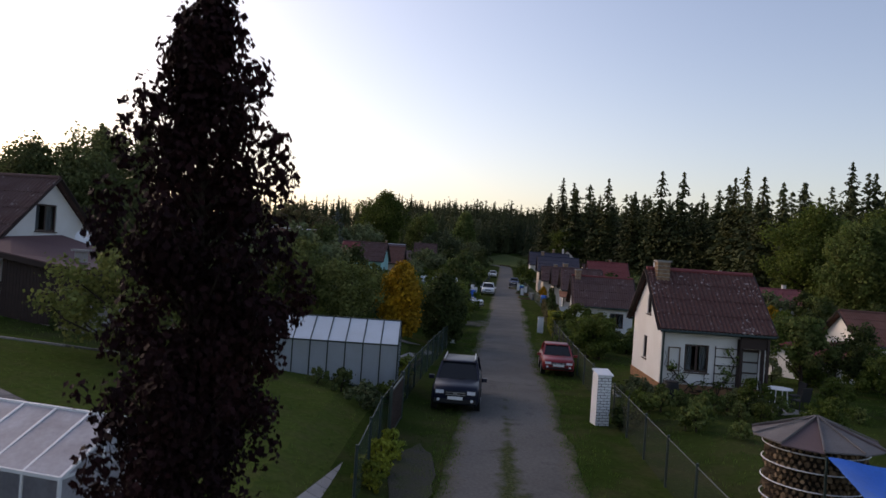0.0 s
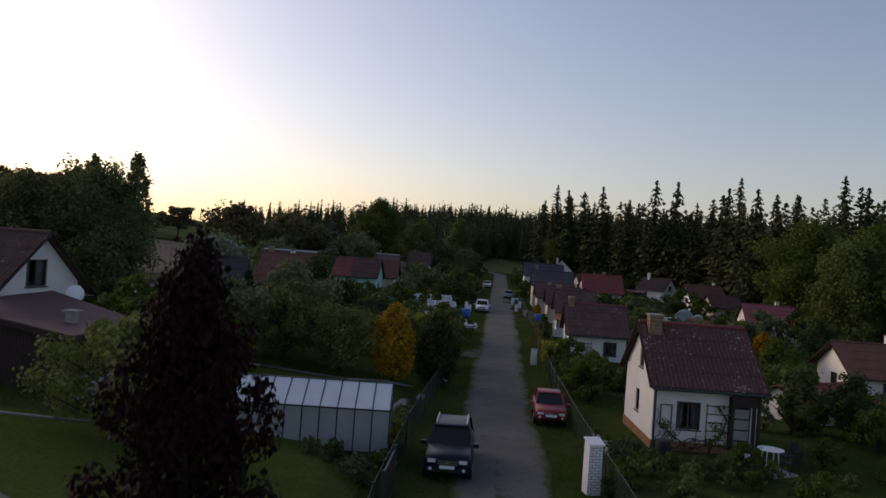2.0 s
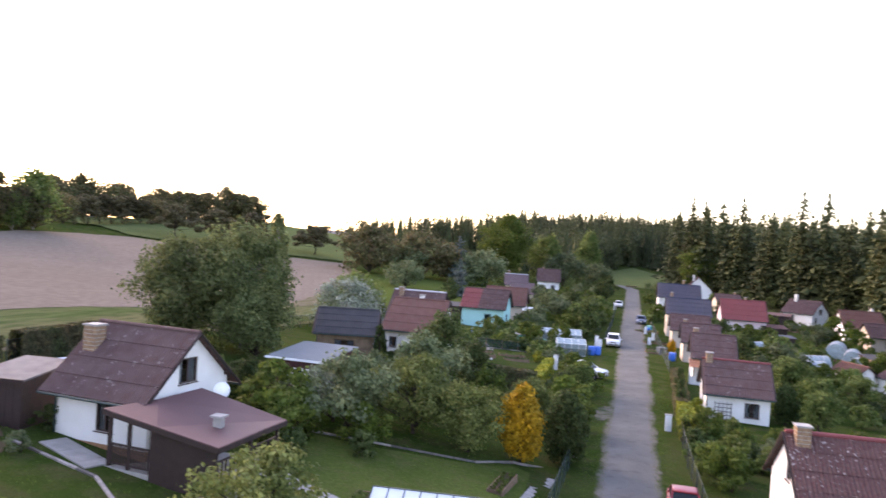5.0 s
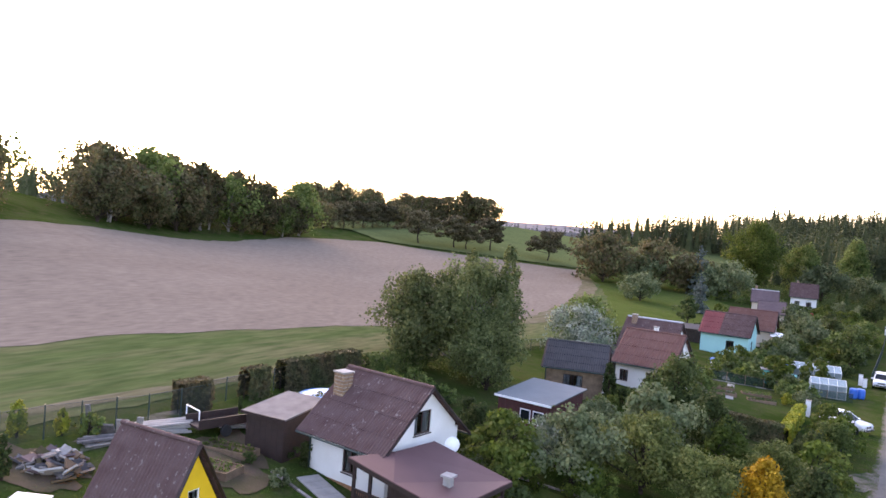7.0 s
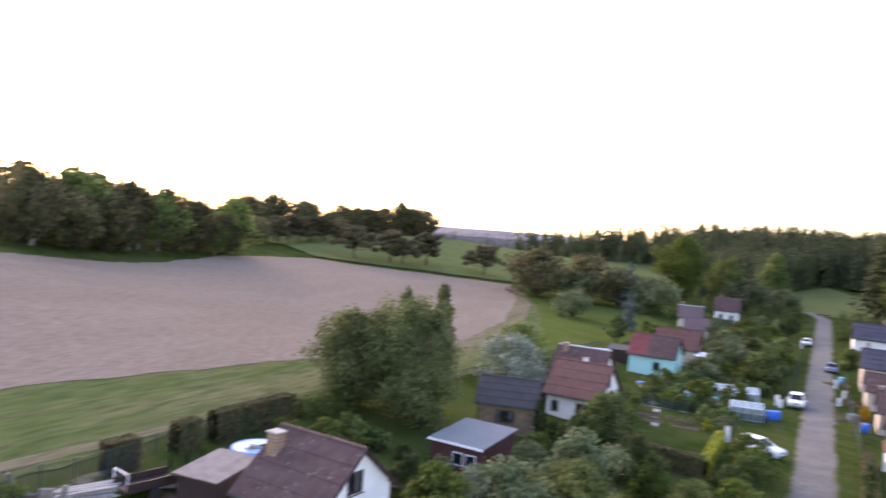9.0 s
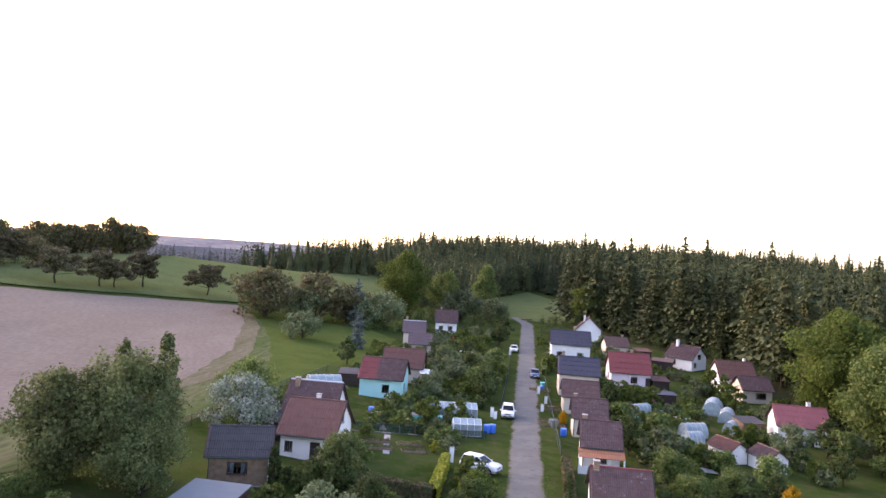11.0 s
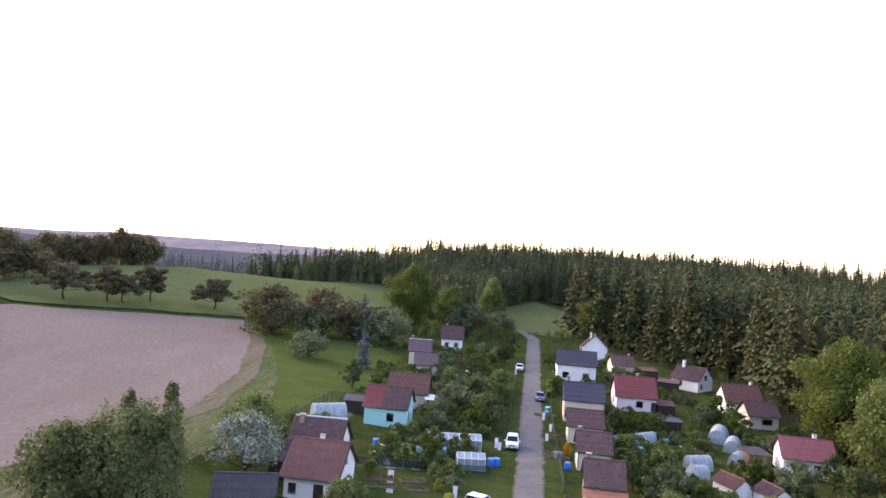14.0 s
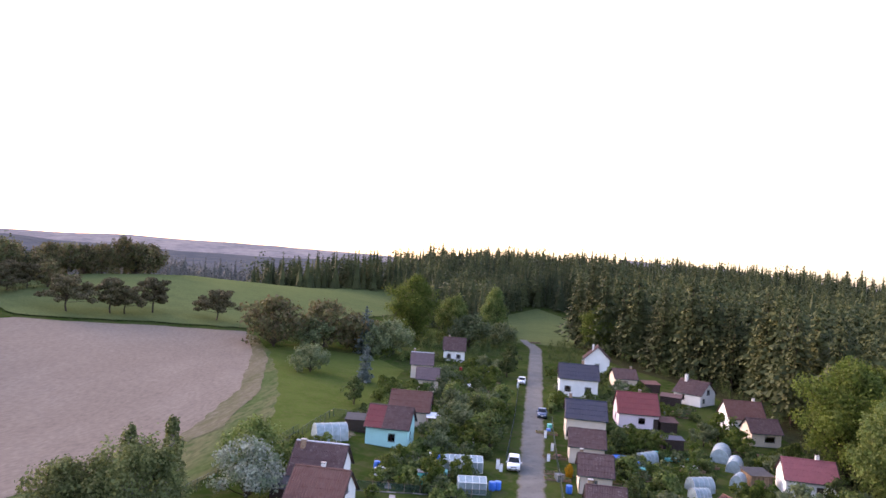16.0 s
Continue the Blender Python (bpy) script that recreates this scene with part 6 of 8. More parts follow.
def far_wood(name, seed, spots, label, mat, tall=(16, 24), conifers=0.66, near=False):
    """Massed far trees as one surface: stepped ragged conifers and rounded crowns."""
    rng, s = random.Random(seed), Solid()
    for x, y in spots:
        z, h = lie(x, y) - 0.5, rng.uniform(*tall) * rng.choice((0.7, 0.8, 0.86, 0.92, 0.95, 1.0))
        if rng.random() < conifers:
            vs, fs = rng.choice(SPRAYS if near else FAR_SPRAYS)
            q, a, w = len(s.v), rng.uniform(0, 6.28), h * rng.uniform(0.85, 1.35)
            ca, sa = w * math.cos(a), w * math.sin(a)
            s.v += [(x + ca * p[0] - sa * p[1], y + sa * p[0] + ca * p[1], z + h * p[2]) for p in vs]
            s.f += [tuple(i + q for i in f) for f in fs]
        else:
            r = h * 0.25
            cl = [(x + rng.uniform(-0.6, 0.6) * r, y + rng.uniform(-0.6, 0.6) * r, z + h * rng.uniform(0.3, 0.82), r * rng.uniform(0.5, 0.8)) for _ in range(7)]
            leaf_cloud(s, rng, cl, 170, h * 0.046, 1.2)
    return tagged(part(name, s, M[mat], None, label), category="wood", kind="stuff")


def scatter(seed, outline, gap):
    rng, ok = random.Random(seed), inside(outline)
    xs, ys = [p[0] for p in outline], [p[1] for p in outline]
    out = []
    y = min(ys)
    while y < max(ys):
        x = min(xs)
        while x < max(xs):
            px, py = x + rng.uniform(-0.5, 0.5) * gap, y + rng.uniform(-0.5, 0.5) * gap
            if ok(px, py):
                out.append((px, py))
            x += gap
        y += gap
    return out


far_wood("spruce_wood", 61, scatter(1, [(33, 264), (46, 222), (56, 206), (65, 188), (67, 160), (72, 130), (80, 60), (86, 0), (112, 0), (112, 190), (104, 270), (60, 322)], 5.4), "dense dark spruce wood behind the cottages", "needle", (22, 28.5), 0.96, True)
far_wood("mixed_wood", 62, scatter(2, [(-118, 338), (-104, 342), (-84, 356), (-57, 372), (-34, 346), (-26, 262), (0, 278), (-8, 325), (24, 385), (70, 330), (150, 300), (260, 420), (200, 520), (0, 540), (-40, 520), (-70, 440), (-128, 372)], 5.2), "mixed wood on the ridge beyond the clearing", "needle_mix", (17, 23.5), 0.72)
far_wood("mixed_wood", 63, scatter(3, [(-36, 196), (-26, 200), (-18, 262), (-34, 255)], 5.5), "leafy copse behind the far plots", "needle_mix", (6, 12), 0.25)
far_wood("mixed_wood", 65, scatter(5, [(-180, 60), (-130, 75), (-135, 140), (-185, 180), (-240, 150), (-240, 60)], 8.0), "wood behind the belt of trees", "needle_mix", (10, 16), 0.3)
far_wood("spruce_wood", 66, scatter(6, [(112, 0), (320, 0), (420, 300), (260, 420), (60, 322), (104, 270), (112, 190)], 8.5), "dark spruce wood reaching to the skyline", "needle", (22, 28), 1.0)


far_wood("copse", 67, scatter(7, [(-141, 195), (-127, 258), (-150, 300), (-195, 280), (-195, 190)], 6.0), "dark copse beyond the crop field", "needle_mix", (10, 14), 0.1)
far_wood("copse", 72, scatter(12, [(-148, 176), (-141, 188), (-138, 198), (-150, 215), (-175, 205), (-175, 176)], 5.0), "taller dark copse on the crest", "needle_mix", (12, 16), 0.05)
# the haze over this wood is painted by its bluish foliage
far_wood("valley_wood", 71, scatter(11, [(-210, 355), (-150, 355), (-125, 460), (-270, 460)], 7.0), "valley wood, its foliage tinted bluish for haze", "haze_wood", (16, 23), 0.5)
far_wood("undergrowth", 73, scatter(13, [(26, 256), (31, 237), (38, 213), (47, 197), (54, 183), (55.5, 165), (56.5, 150), (59, 136), (63, 136), (60, 152), (60, 168), (57, 187), (50, 202), (40, 218), (34, 238), (28, 258)], 2.6), "dark shrubby edge of the spruce wood", "leaf_dark", (2.5, 5.5), 0.15)
far_wood("undergrowth", 75, scatter(15, [(-12, 204), (2, 202), (8, 240), (6, 262), (-8, 256), (-20, 240)], 3.4), "dark shrubs where the lane bends", "leaf_dark", (2.5, 6), 0.1)
far_wood("undergrowth", 76, scatter(16, [(15, 206), (22, 204), (32, 214), (24, 250), (17, 240)], 3.2), "dark shrubs before the wood's corner", "leaf_dark", (2.5, 5), 0.1)
far_wood("undergrowth", 77, scatter(17, [(-34, 196), (-14, 206), (-20, 240), (-38, 232), (-48, 200)], 4.0), "dark olive thicket behind the last plots", "leaf_dark", (3, 6), 0.2)
far_wood("undergrowth", 78, scatter(18, [(50, 96), (53, 118), (56, 132), (62, 128), (62, 92)], 3.0), "dark thicket behind the cottage under the wood", "leaf_dark", (3, 6), 0.2)
far_wood("undergrowth", 74, scatter(14, [(-104, 148), (-86, 173.5), (-67, 192), (-66.4, 193), (-86, 174.8), (-104.6, 149)], 0.9), "dark weedy bank along the field track", "leaf_dark", (0.7, 1.3), 0.0)
far_wood("undergrowth", 68, scatter(8, [(-97, 64), (-101, 90), (-104, 122), (-112, 122), (-116, 95), (-108, 66)], 3.2), "shrubby undergrowth of the belt above the field", "leaf_brown", (3, 6), 0.0)
far_wood("undergrowth", 69, scatter(9, [(-117, 142), (-121, 192), (-128, 192), (-124, 142)], 3.2), "shrubby undergrowth of the crest copse", "leaf_brown", (3, 6), 0.0)
far_wood("undergrowth", 70, scatter(10, [(-86, 20), (-88, 50), (-96, 56), (-98, 20)], 3.4), "shrubby undergrowth beside the field", "leaf_brown", (4, 7), 0.0)


def hill(name, seed, x0, x1, y, height, mat, label, front=260):
    """A long rise of the skyline."""
    s, n = Solid(), 60
    for i in range(n + 1):
        x = x0 + (x1 - x0) * i / n
        h = height * (0.62 + 0.2 * math.sin(i * 0.13 + seed) + 0.12 * noise.noise((i * 0.22, seed, 0)))
        for k in range(6):
            f = k / 5
            s.v.append((x, y - front * (1 - f), -4 + (h + 4) * (math.sin(f * math.pi / 2) ** 1.2) + 1.2 * noise.noise((x * 0.02, f * 6, seed))))
        s.v.append((x, y + 300, -4))
    for i in range(n):
        for k in range(6):
            s.f.append((7 * i + k, 7 * i + 7 + k, 7 * i + 8 + k, 7 * i + k + 1))
    return tagged(part(name, s, mat, None, label, True), kind="structure")


# blue-grey and pale tones paint aerial haze into the hills' own colours
M["haze_hill"] = ground_material("haze_tinted_hill", ((0.06, 0.068, 0.08), (0.075, 0.08, 0.088), (0.09, 0.093, 0.09)), 0.012, 0.08)
M["haze_pale_hill"] = ground_material("haze_pale_hillside", ((0.17, 0.16, 0.165), (0.22, 0.2, 0.195), (0.13, 0.13, 0.14)), 0.006, 0.05)
hill("hill", 1.0, -1100, 300, 1000, 31, M["haze_hill"], "distant wooded hill, tinted blue-grey for haze", 560)
hill("hill", 4.0, -2600, 700, 2300, 40, M["haze_pale_hill"], "distant skyline hill, tinted pale for haze", 400)
hill("hill", 2.0, 300, 2600, 1900, 76, M["haze_pale_hill"], "distant rise beyond the spruce wood, tinted pale for haze", 500)


# ---- fences, hedges and garden things ----
def fence(points, h, mat, label, gap=2.4, post="dark_metal", slack=0.0):
    """Netting between slim posts along a line of the plan."""
    x0, y0 = points[0]
    f = thing("fence", x0, y0, lie(x0, y0), 0, label, "fence", "fences")
    zb = lie(x0, y0)
    for (ax, ay), (bx, by) in zip(points, points[1:]):
        n = max(1, round(math.hypot(bx - ax, by - ay) / gap))
        for i in range(n):
            p = [ax + (bx - ax) * i / n, ay + (by - ay) * i / n]
            q = [ax + (bx - ax) * (i + 1) / n, ay + (by - ay) * (i + 1) / n]
            zp, zq = lie(*p) - zb, lie(*q) - zb
            px, py, qx, qy = p[0] - x0, p[1] - y0, q[0] - x0, q[1] - y0
            part("post", Solid().tube((px, py, zp - 0.3), (px, py, zp + h + 0.08), 0.035, n=6), M[post], f)
            s = Solid()
            s.add([(px, py, zp + 0.03), (qx, qy, zq + 0.03), (qx, qy, zq + h - slack), (px, py, zp + h), (px + 0.004, py, zp + 0.03), (qx + 0.004, qy, zq + 0.03), (qx + 0.004, qy, zq + h - slack), (px + 0.004, py, zp + h)], [(0, 1, 2, 3), (7, 6, 5, 4), (3, 2, 6, 7)])
            net = part("net", s, M[mat], f)
            part("wire", Solid().tube((px, py, zp + h), (qx, qy, zq + h), 0.012, n=5), M[post], net)
    return f


fence([(-0.95, 15.5), (-1.05, 20.6), (-0.75, 29.5), (-0.35, 36.0), (0.3, 44.5)], 1.35, "net", "green wire-net fence along the lane verge")
fence([(6.3, 14.0), (6.5, 24.0), (6.6, 33.5), (7.0, 46.0), (7.6, 57.0)], 1.25, "thin_net", "green wire-net fence before the cottage gardens")
fence([(-31.9, 17.0), (-31.6, 21.0), (-30.6, 26.0), (-30.4, 30.0)], 1.6, "thin_net", "tall dark fence at the meadow", 1.9)
fence([(-31.2, 44.0), (-29.5, 66.0), (-28.0, 90.0), (-27.0, 104.0)], 1.3, "thin_net", "wire fence along the meadow")
fence([(0.6, 63.0), (1.2, 71.5)], 1.2, "net", "wire-net fence beside the lane")
fence([(3.0, 104.0), (4.8, 136.0), (6.2, 170.0)], 1.2, "net", "wire-net fence along the lane gardens")
fence([(-14.5, 84.2), (-3.6, 87.2), (1.2, 88.3)], 1.0, "net", "low fence between vegetable plots", 2.0, "wood")
fence([(9.6, 84.0), (10.4, 108.0), (11.4, 135.0)], 1.2, "net", "wire-net fence before the cottages")


def hedge(x0, y0, x1, y1, width, h, key, label, dense=170):
    """A clipped hedge of leaf sprays over a twiggy core."""
    ln, turn = math.hypot(x1 - x0, y1 - y0), math.degrees(math.atan2(y1 - y0, x1 - x0))
    cx, cy = (x0 + x1) / 2, (y0 + y1) / 2
    t = thing("hedge", cx, cy, min(lie(x0, y0), lie(x1, y1)), turn, label, "hedge", "hedges")
    rng, s, core = random.Random(round(x0 * 31 + y0 * 7)), Solid(), Solid()
    n = max(2, int(ln / 0.5))
    for i in range(n + 1):
        xx = -ln / 2 + ln * i / n
        core.tube((xx, 0, -0.2), (xx, rng.uniform(-0.1, 0.1), h * 0.85), 0.03, 0.01, 5)
    rise = (lie(x1, y1) - lie(x0, y0))
    for _ in range(int(dense * ln * (h + width))):
        u = rng.uniform(-ln / 2, ln / 2)
        k = rng.random() * (2 * h + width)
        bump = 0.06 * noise.noise((u * 1.3 + cx, k, cy))
        if k < h:
            p, nn = Vector((u, -width / 2 - bump, k)), Vector((0, -1, 0.2))
        elif k < h + width:
            p, nn = Vector((u, k - h - width / 2, h + bump * 1.5)), Vector((0, 0, 1))
        else:
            p, nn = Vector((u, width / 2 + bump, k - h - width)), Vector((0, 1, 0.2))
        p.z += (u / ln + 0.5) * rise if rise > 0 else (u / ln - 0.5) * rise
        p += Vector((rng.uniform(-0.06, 0.06), rng.uniform(-0.06, 0.06), rng.uniform(-0.06, 0.06)))
        nn = (nn + Vector((rng.uniform(-0.7, 0.7), rng.uniform(-0.7, 0.7), rng.uniform(-0.6, 0.6)))).normalized()
        a = nn.orthogonal().normalized()
        b = nn.cross(a)
        w = rng.uniform(0.07, 0.15)
        q = len(s.v)
        s.v += [tuple(p - a * w), tuple(p - b * w), tuple(p + a * w), tuple(p + b * w)]
        s.f.append((q, q + 1, q + 2, q + 3))
    part("stems", core, M["bark"], t)
    part("foliage", s, M[key], t)
    return t


hedge(-30.9, 36.3, -30.6, 44.0, 0.9, 1.9, "leaf_brown", "tall brownish thuja hedge at the meadow edge", 330)
hedge(-31.0, 33.2, -31.0, 35.0, 0.9, 1.8, "leaf_brown", "clipped block of brownish thuja hedge", 330)
hedge(-31.1, 28.3, -31.0, 30.3, 0.9, 1.7, "leaf_brown", "clipped block of brownish thuja hedge", 330)
fence([(-31.3, 30.0), (-31.1, 44.0)], 1.4, "thin_net", "wire fence behind the thuja blocks", 2.0)
hedge(-30.4, 44.8, -29.6, 52.0, 0.9, 1.5, "leaf", "hedge under the leafy trees", 130)
hedge(7.9, 52.5, 8.3, 59.5, 1.0, 1.4, "leaf_gold_green", "clipped yellow-green hedge beside the lane")
hedge(8.3, 60.3, 8.9, 68.0, 1.0, 1.3, "leaf_brown", "clipped olive hedge beside the lane")
hedge(9.1, 69.0, 9.7, 79.0, 0.9, 1.3, "leaf_brown", "clipped hedge beside the lane", 130)
hedge(-3.3, 62.6, -2.9, 75.0, 0.8, 1.3, "leaf_gold_green", "yellow-green clipped hedge round a lawn")
hedge(-9.6, 61.6, -3.3, 62.0, 0.9, 1.6, "leaf_brown", "dark clipped hedge round a lawn")
hedge(-16.8, 191.5, -4.5, 190.0, 0.8, 1.2, "leaf_dark", "dark hedge before the last cottage", 70)
hedge(20.5, 130.5, 31.0, 133.5, 0.8, 1.3, "leaf_dark", "dark hedge before the pink house", 80)
hedge(11.8, 143.0, 13.0, 158.0, 0.9, 1.3, "leaf", "green hedge beside the lane", 80)

# copses and shrubs that nobody set in rows
rng = random.Random(91)
HILL_PLOTS = [((-16, 60, -10, 67), 7), ((-13, 86, -1, 100), 26), ((-10, 100, 1, 118), 22), ((-9, 118, 3, 150), 26), ((-26, 84, -18, 100), 8),
              ((-22, 126, -8, 150), 14), ((-12, 156, 2, 190), 20), ((-22, 112, -16, 122), 6), ((-16, 48, 0, 60), 12), ((-15, 33, -10, 38), 4),
              ((-28, 33, -23, 46), 12), ((-30, 180, -12, 196), 8), ((-21, 34, -16, 44), 6)]
WOOD_PLOTS = [((17, 66, 30, 82), 12), ((18, 84, 28, 100), 16), ((18, 102, 36, 132), 40), ((33, 84, 42, 104), 12), ((38, 112, 56, 134), 16),
              ((22, 148, 42, 164), 14), ((12, 142, 22, 158), 8), ((8, 23, 13, 29.5), 9), ((14.5, 24, 24, 40), 14), ((7.6, 34, 9, 52), 9),
              ((10, 44, 18, 58), 16), ((18, 46, 30, 58), 12), ((24, 36, 40, 50), 10), ((14, 166, 36, 196), 14)]
kinds = ("bush_a", "bush_b", "bush_c", "bush_d", "bush_a", "bush_b", "lilac")
names = {"bush_a": "leafy green garden shrub", "bush_b": "dark green rounded garden shrub", "bush_c": "fresh yellow-green garden shrub", "bush_d": "grey-green garden shrub", "lilac": "tall light green garden shrub"}
homes = [(o.matrix_basis.translation.x, o.matrix_basis.translation.y) for o in scene.objects if o.parent is None and o.name.split(".")[0] in ("house", "garden_shed", "garden_hut", "greenhouse", "polytunnel", "cabin", "car", "porch")]
far_shrubs = {}
for (x0, y0, x1, y1), count in HILL_PLOTS + WOOD_PLOTS:
    for _ in range(int(count * (2.0 if y0 < 62 else 3.0))):
        x, y, key = rng.uniform(x0, x1), rng.uniform(y0, y1), rng.choice(kinds)
        size = rng.uniform(0.6, 1.15) * (0.75 if key == "lilac" else 1.0) * (0.5 if y < 32 else 1.0 if y < 66 else 1.2)
        if not all(math.hypot(x - a, y - b) > 3.6 for a, b in homes):
            continue
        if y < 66:
            plant(key, x, y, rng.uniform(0, 360), size, names[key], "shrub", "shrub", "garden shrubs")
        else:
            far_shrubs.setdefault(key, []).append((x, y, rng.uniform(0, 6.28), size))
for key, spots in far_shrubs.items():
    crown, s = TREES[key + "_far"][1], Solid()
    co, polys = [v.co.copy() for v in crown.vertices], [tuple(p.vertices) for p in crown.polygons]
    for x, y, a, size in spots:
        m = pose(x, y, lie(x, y), 0, 0, math.degrees(a)) @ Matrix.Scale(size, 4)
        k = len(s.v)
        s.v += [tuple(m @ c) for c in co]
        s.f += [tuple(i + k for i in p) for p in polys]
    tagged(part("shrubbery", s, crown.materials[0], None, names[key] + " massed in the far plots"), category="shrubs", kind="stuff")
for x, y, key, size, label in ((-2.9, 24.9, "bush_b", 0.6, "dark low shrub in the rock border"), (-1.9, 24.2, "bush_d", 0.65, "grey-green shrub in the rock border"), (-3.8, 25.4, "bush_a", 0.4, "small green plant by the greenhouse"), (-1.35, 25.8, "bush_c", 0.7, "light shrub at the fence"), (-1.3, 29.5, "gold_bush", 0.7, "golden shrub at the fence"),
                                (-0.75, 18.2, "gold_bush", 0.55, "yellow-leaved shrub outside the fence"), (-0.6, 19.6, "gold_bush", 0.5, "yellow-leaved shrub outside the fence"), (-0.8, 16.9, "gold_bush", 0.45, "yellow-leaved shrub outside the fence"), (6.5, 25.0, "bush_b", 0.6, "dark shrub behind the meter pillar"), (7.4, 26.5, "bush_c", 0.9, "light shrub by the fence"), (7.8, 29.3, "bush_d", 0.8, "pale flowering shrub by the fence"),
                                (10.2, 27.4, "bush_a", 0.55, "green shrub in the cottage garden"), (11.2, 28.2, "bush_b", 0.5, "dark shrub in the cottage garden"), (9.2, 25.4, "bush_c", 0.55, "light green shrub in the cottage garden"), (8.5, 27.5, "bush_a", 0.6, "green shrub in the cottage garden"), (12.8, 25.0, "bush_a", 0.55, "green shrub in the cottage garden"), (11.7, 26.4, "bush_c", 0.55, "light green shrub before the porch"),
                                (9.6, 62.0, "gold_bush", 0.9, "golden young conifer by the white cottage"), (11.5, 100.5, "golden", 0.45, "orange-yellow conifer before a brown roof"), (-13.5, 26.0, "slim_thuja", 0.35, "thin young tree on the lawn"), (-8.6, 151.0, "gold_bush", 1.2, "orange shrub in the far plots"), (-0.8, 66.0, "gold_bush", 0.9, "yellow shrub by the lane"), (-12.4, 82.4, "bush_c", 1.1, "fresh green shrub beside the dug beds"), (-5.0, 83.6, "bush_a", 1.2, "green shrub beside the dug beds"), (-2.6, 81.0, "bush_d", 1.2, "grey-green shrub near the gate"), (-4.4, 79.6, "gold_bush", 0.8, "yellowish shrub near the gate")):
    plant(key, x, y, x * 50, size, label, "shrub", "shrub", "garden shrubs")


def kerb(points, label):
    t = thing("kerb", *points[0], lie(*points[0]), 0, label, "kerb", "kerbs")
    zb = lie(*points[0])
    for (ax, ay), (bx, by) in zip(points, points[1:]):
        n = max(1, int(math.hypot(bx - ax, by - ay)))
        for i in range(n):
            px, py, qx, qy = ax + (bx - ax) * i / n, ay + (by - ay) * i / n, ax + (bx - ax) * (i + 0.98) / n, ay + (by - ay) * (i + 0.98) / n
            part("kerb_stone", Solid().beam((px - points[0][0], py - points[0][1], lie(px, py) - zb + 0.02), (qx - points[0][0], qy - points[0][1], lie(qx, qy) - zb + 0.02), 0.14, 0.12), M["rubble"], t)


kerb([(-14.5, 37.6), (-11.45, 38.2), (-4.7, 39.2), (-1.0, 42.3)], "pale concrete kerb along the orchard lawn")
kerb([(-23.0, 27.2), (-17.8, 26.0), (-14.2, 23.2), (-9.5, 24.6)], "pale concrete kerb round the veranda lawn")
kerb([(-14.8, 83.3), (-8.0, 85.8), (-2.6, 87.2)], "pale concrete kerb between vegetable plots")


def slab_path(name, a, b, width, label, mat="concrete"):
    """A path of separate slabs."""
    t = thing(name, *a, lie(*a), 0, label, "path", "paths")
    d = Vector((b[0] - a[0], b[1] - a[1], 0))
    n = max(1, int(d.length / 0.6))
    side = Vector((-d.y, d.x, 0)).normalized() * width / 2
    for i in range(n):
        p, q = d * (i / n), d * ((i + 0.94) / n)
        pts = [p + side, p - side, q - side, q + side]
        pts = [(v.x, v.y, lie(a[0] + v.x, a[1] + v.y) - lie(*a) + 0.06) for v in pts]
        part("paving_slab", Solid().slab(pts, 0.08), M[mat], t)


slab_path("garden_path", (-1.9, 15.0), (-1.2, 20.6), 0.32, "pale slab path beside the planting bed")
slab_path("garden_path", (-2.2, 30.5), (-0.9, 40.5), 0.9, "slab path between raised beds by the fence")
slab_path("garden_path", (-12.5, 31.0), (-9.0, 29.5), 0.9, "pale slab path leading to the veranda")
slab_path("garden_path", (-21.6, 28.2), (-18.4, 27.0), 1.2, "grey paving at the cottage wall")
slab_path("garden_path", (-12.0, 18.5), (-5.0, 14.6), 0.9, "worn paving beside the film greenhouse", "rubble")
slab_path("garden_path", (-9.2, 76.0), (-10.2, 84.0), 0.7, "narrow slab path between dug beds")
slab_path("garden_path", (-13.0, 94.0), (-11.0, 86.0), 0.8, "slab path in the vegetable plots")
slab_path("garden_path", (12.6, 30.2), (13.6, 28.2), 1.5, "paved terrace before the porch")


def bed(x, y, turn, w, d, label, rows=3, key="leaf"):
    """A raised bed: boards, soil and rows of young plants."""
    t = thing("planting_bed", x, y, lie(x, y), turn, label, "bed", "beds")
    for a in ((-w / 2, -d / 2, w / 2, -d / 2 + 0.06), (-w / 2, d / 2 - 0.06, w / 2, d / 2), (-w / 2, -d / 2 + 0.06, -w / 2 + 0.06, d / 2 - 0.06), (w / 2 - 0.06, -d / 2 + 0.06, w / 2, d / 2 - 0.06)):
        part("board", Solid().box(a[0], a[1], -0.3, a[2], a[3], 0.22), M["wood"], t)
    part("soil", Solid().box(-w / 2 + 0.06, -d / 2 + 0.06, -0.3, w / 2 - 0.06, d / 2 - 0.06, 0.16), M["soil"], t)
    rng, s = random.Random(round(x * 13 + y)), Solid()
    cl = [(-w / 2 + w * (i + 0.5) / 9 + rng.uniform(-0.1, 0.1), -d / 2 + d * (r + 0.5) / rows, 0.25, rng.uniform(0.08, 0.2)) for r in range(rows) for i in range(9)]
    leaf_cloud(s, rng, cl, 420, 0.1)
    tagged(part("seedling_cover", s, M[key], t), kind="stuff")


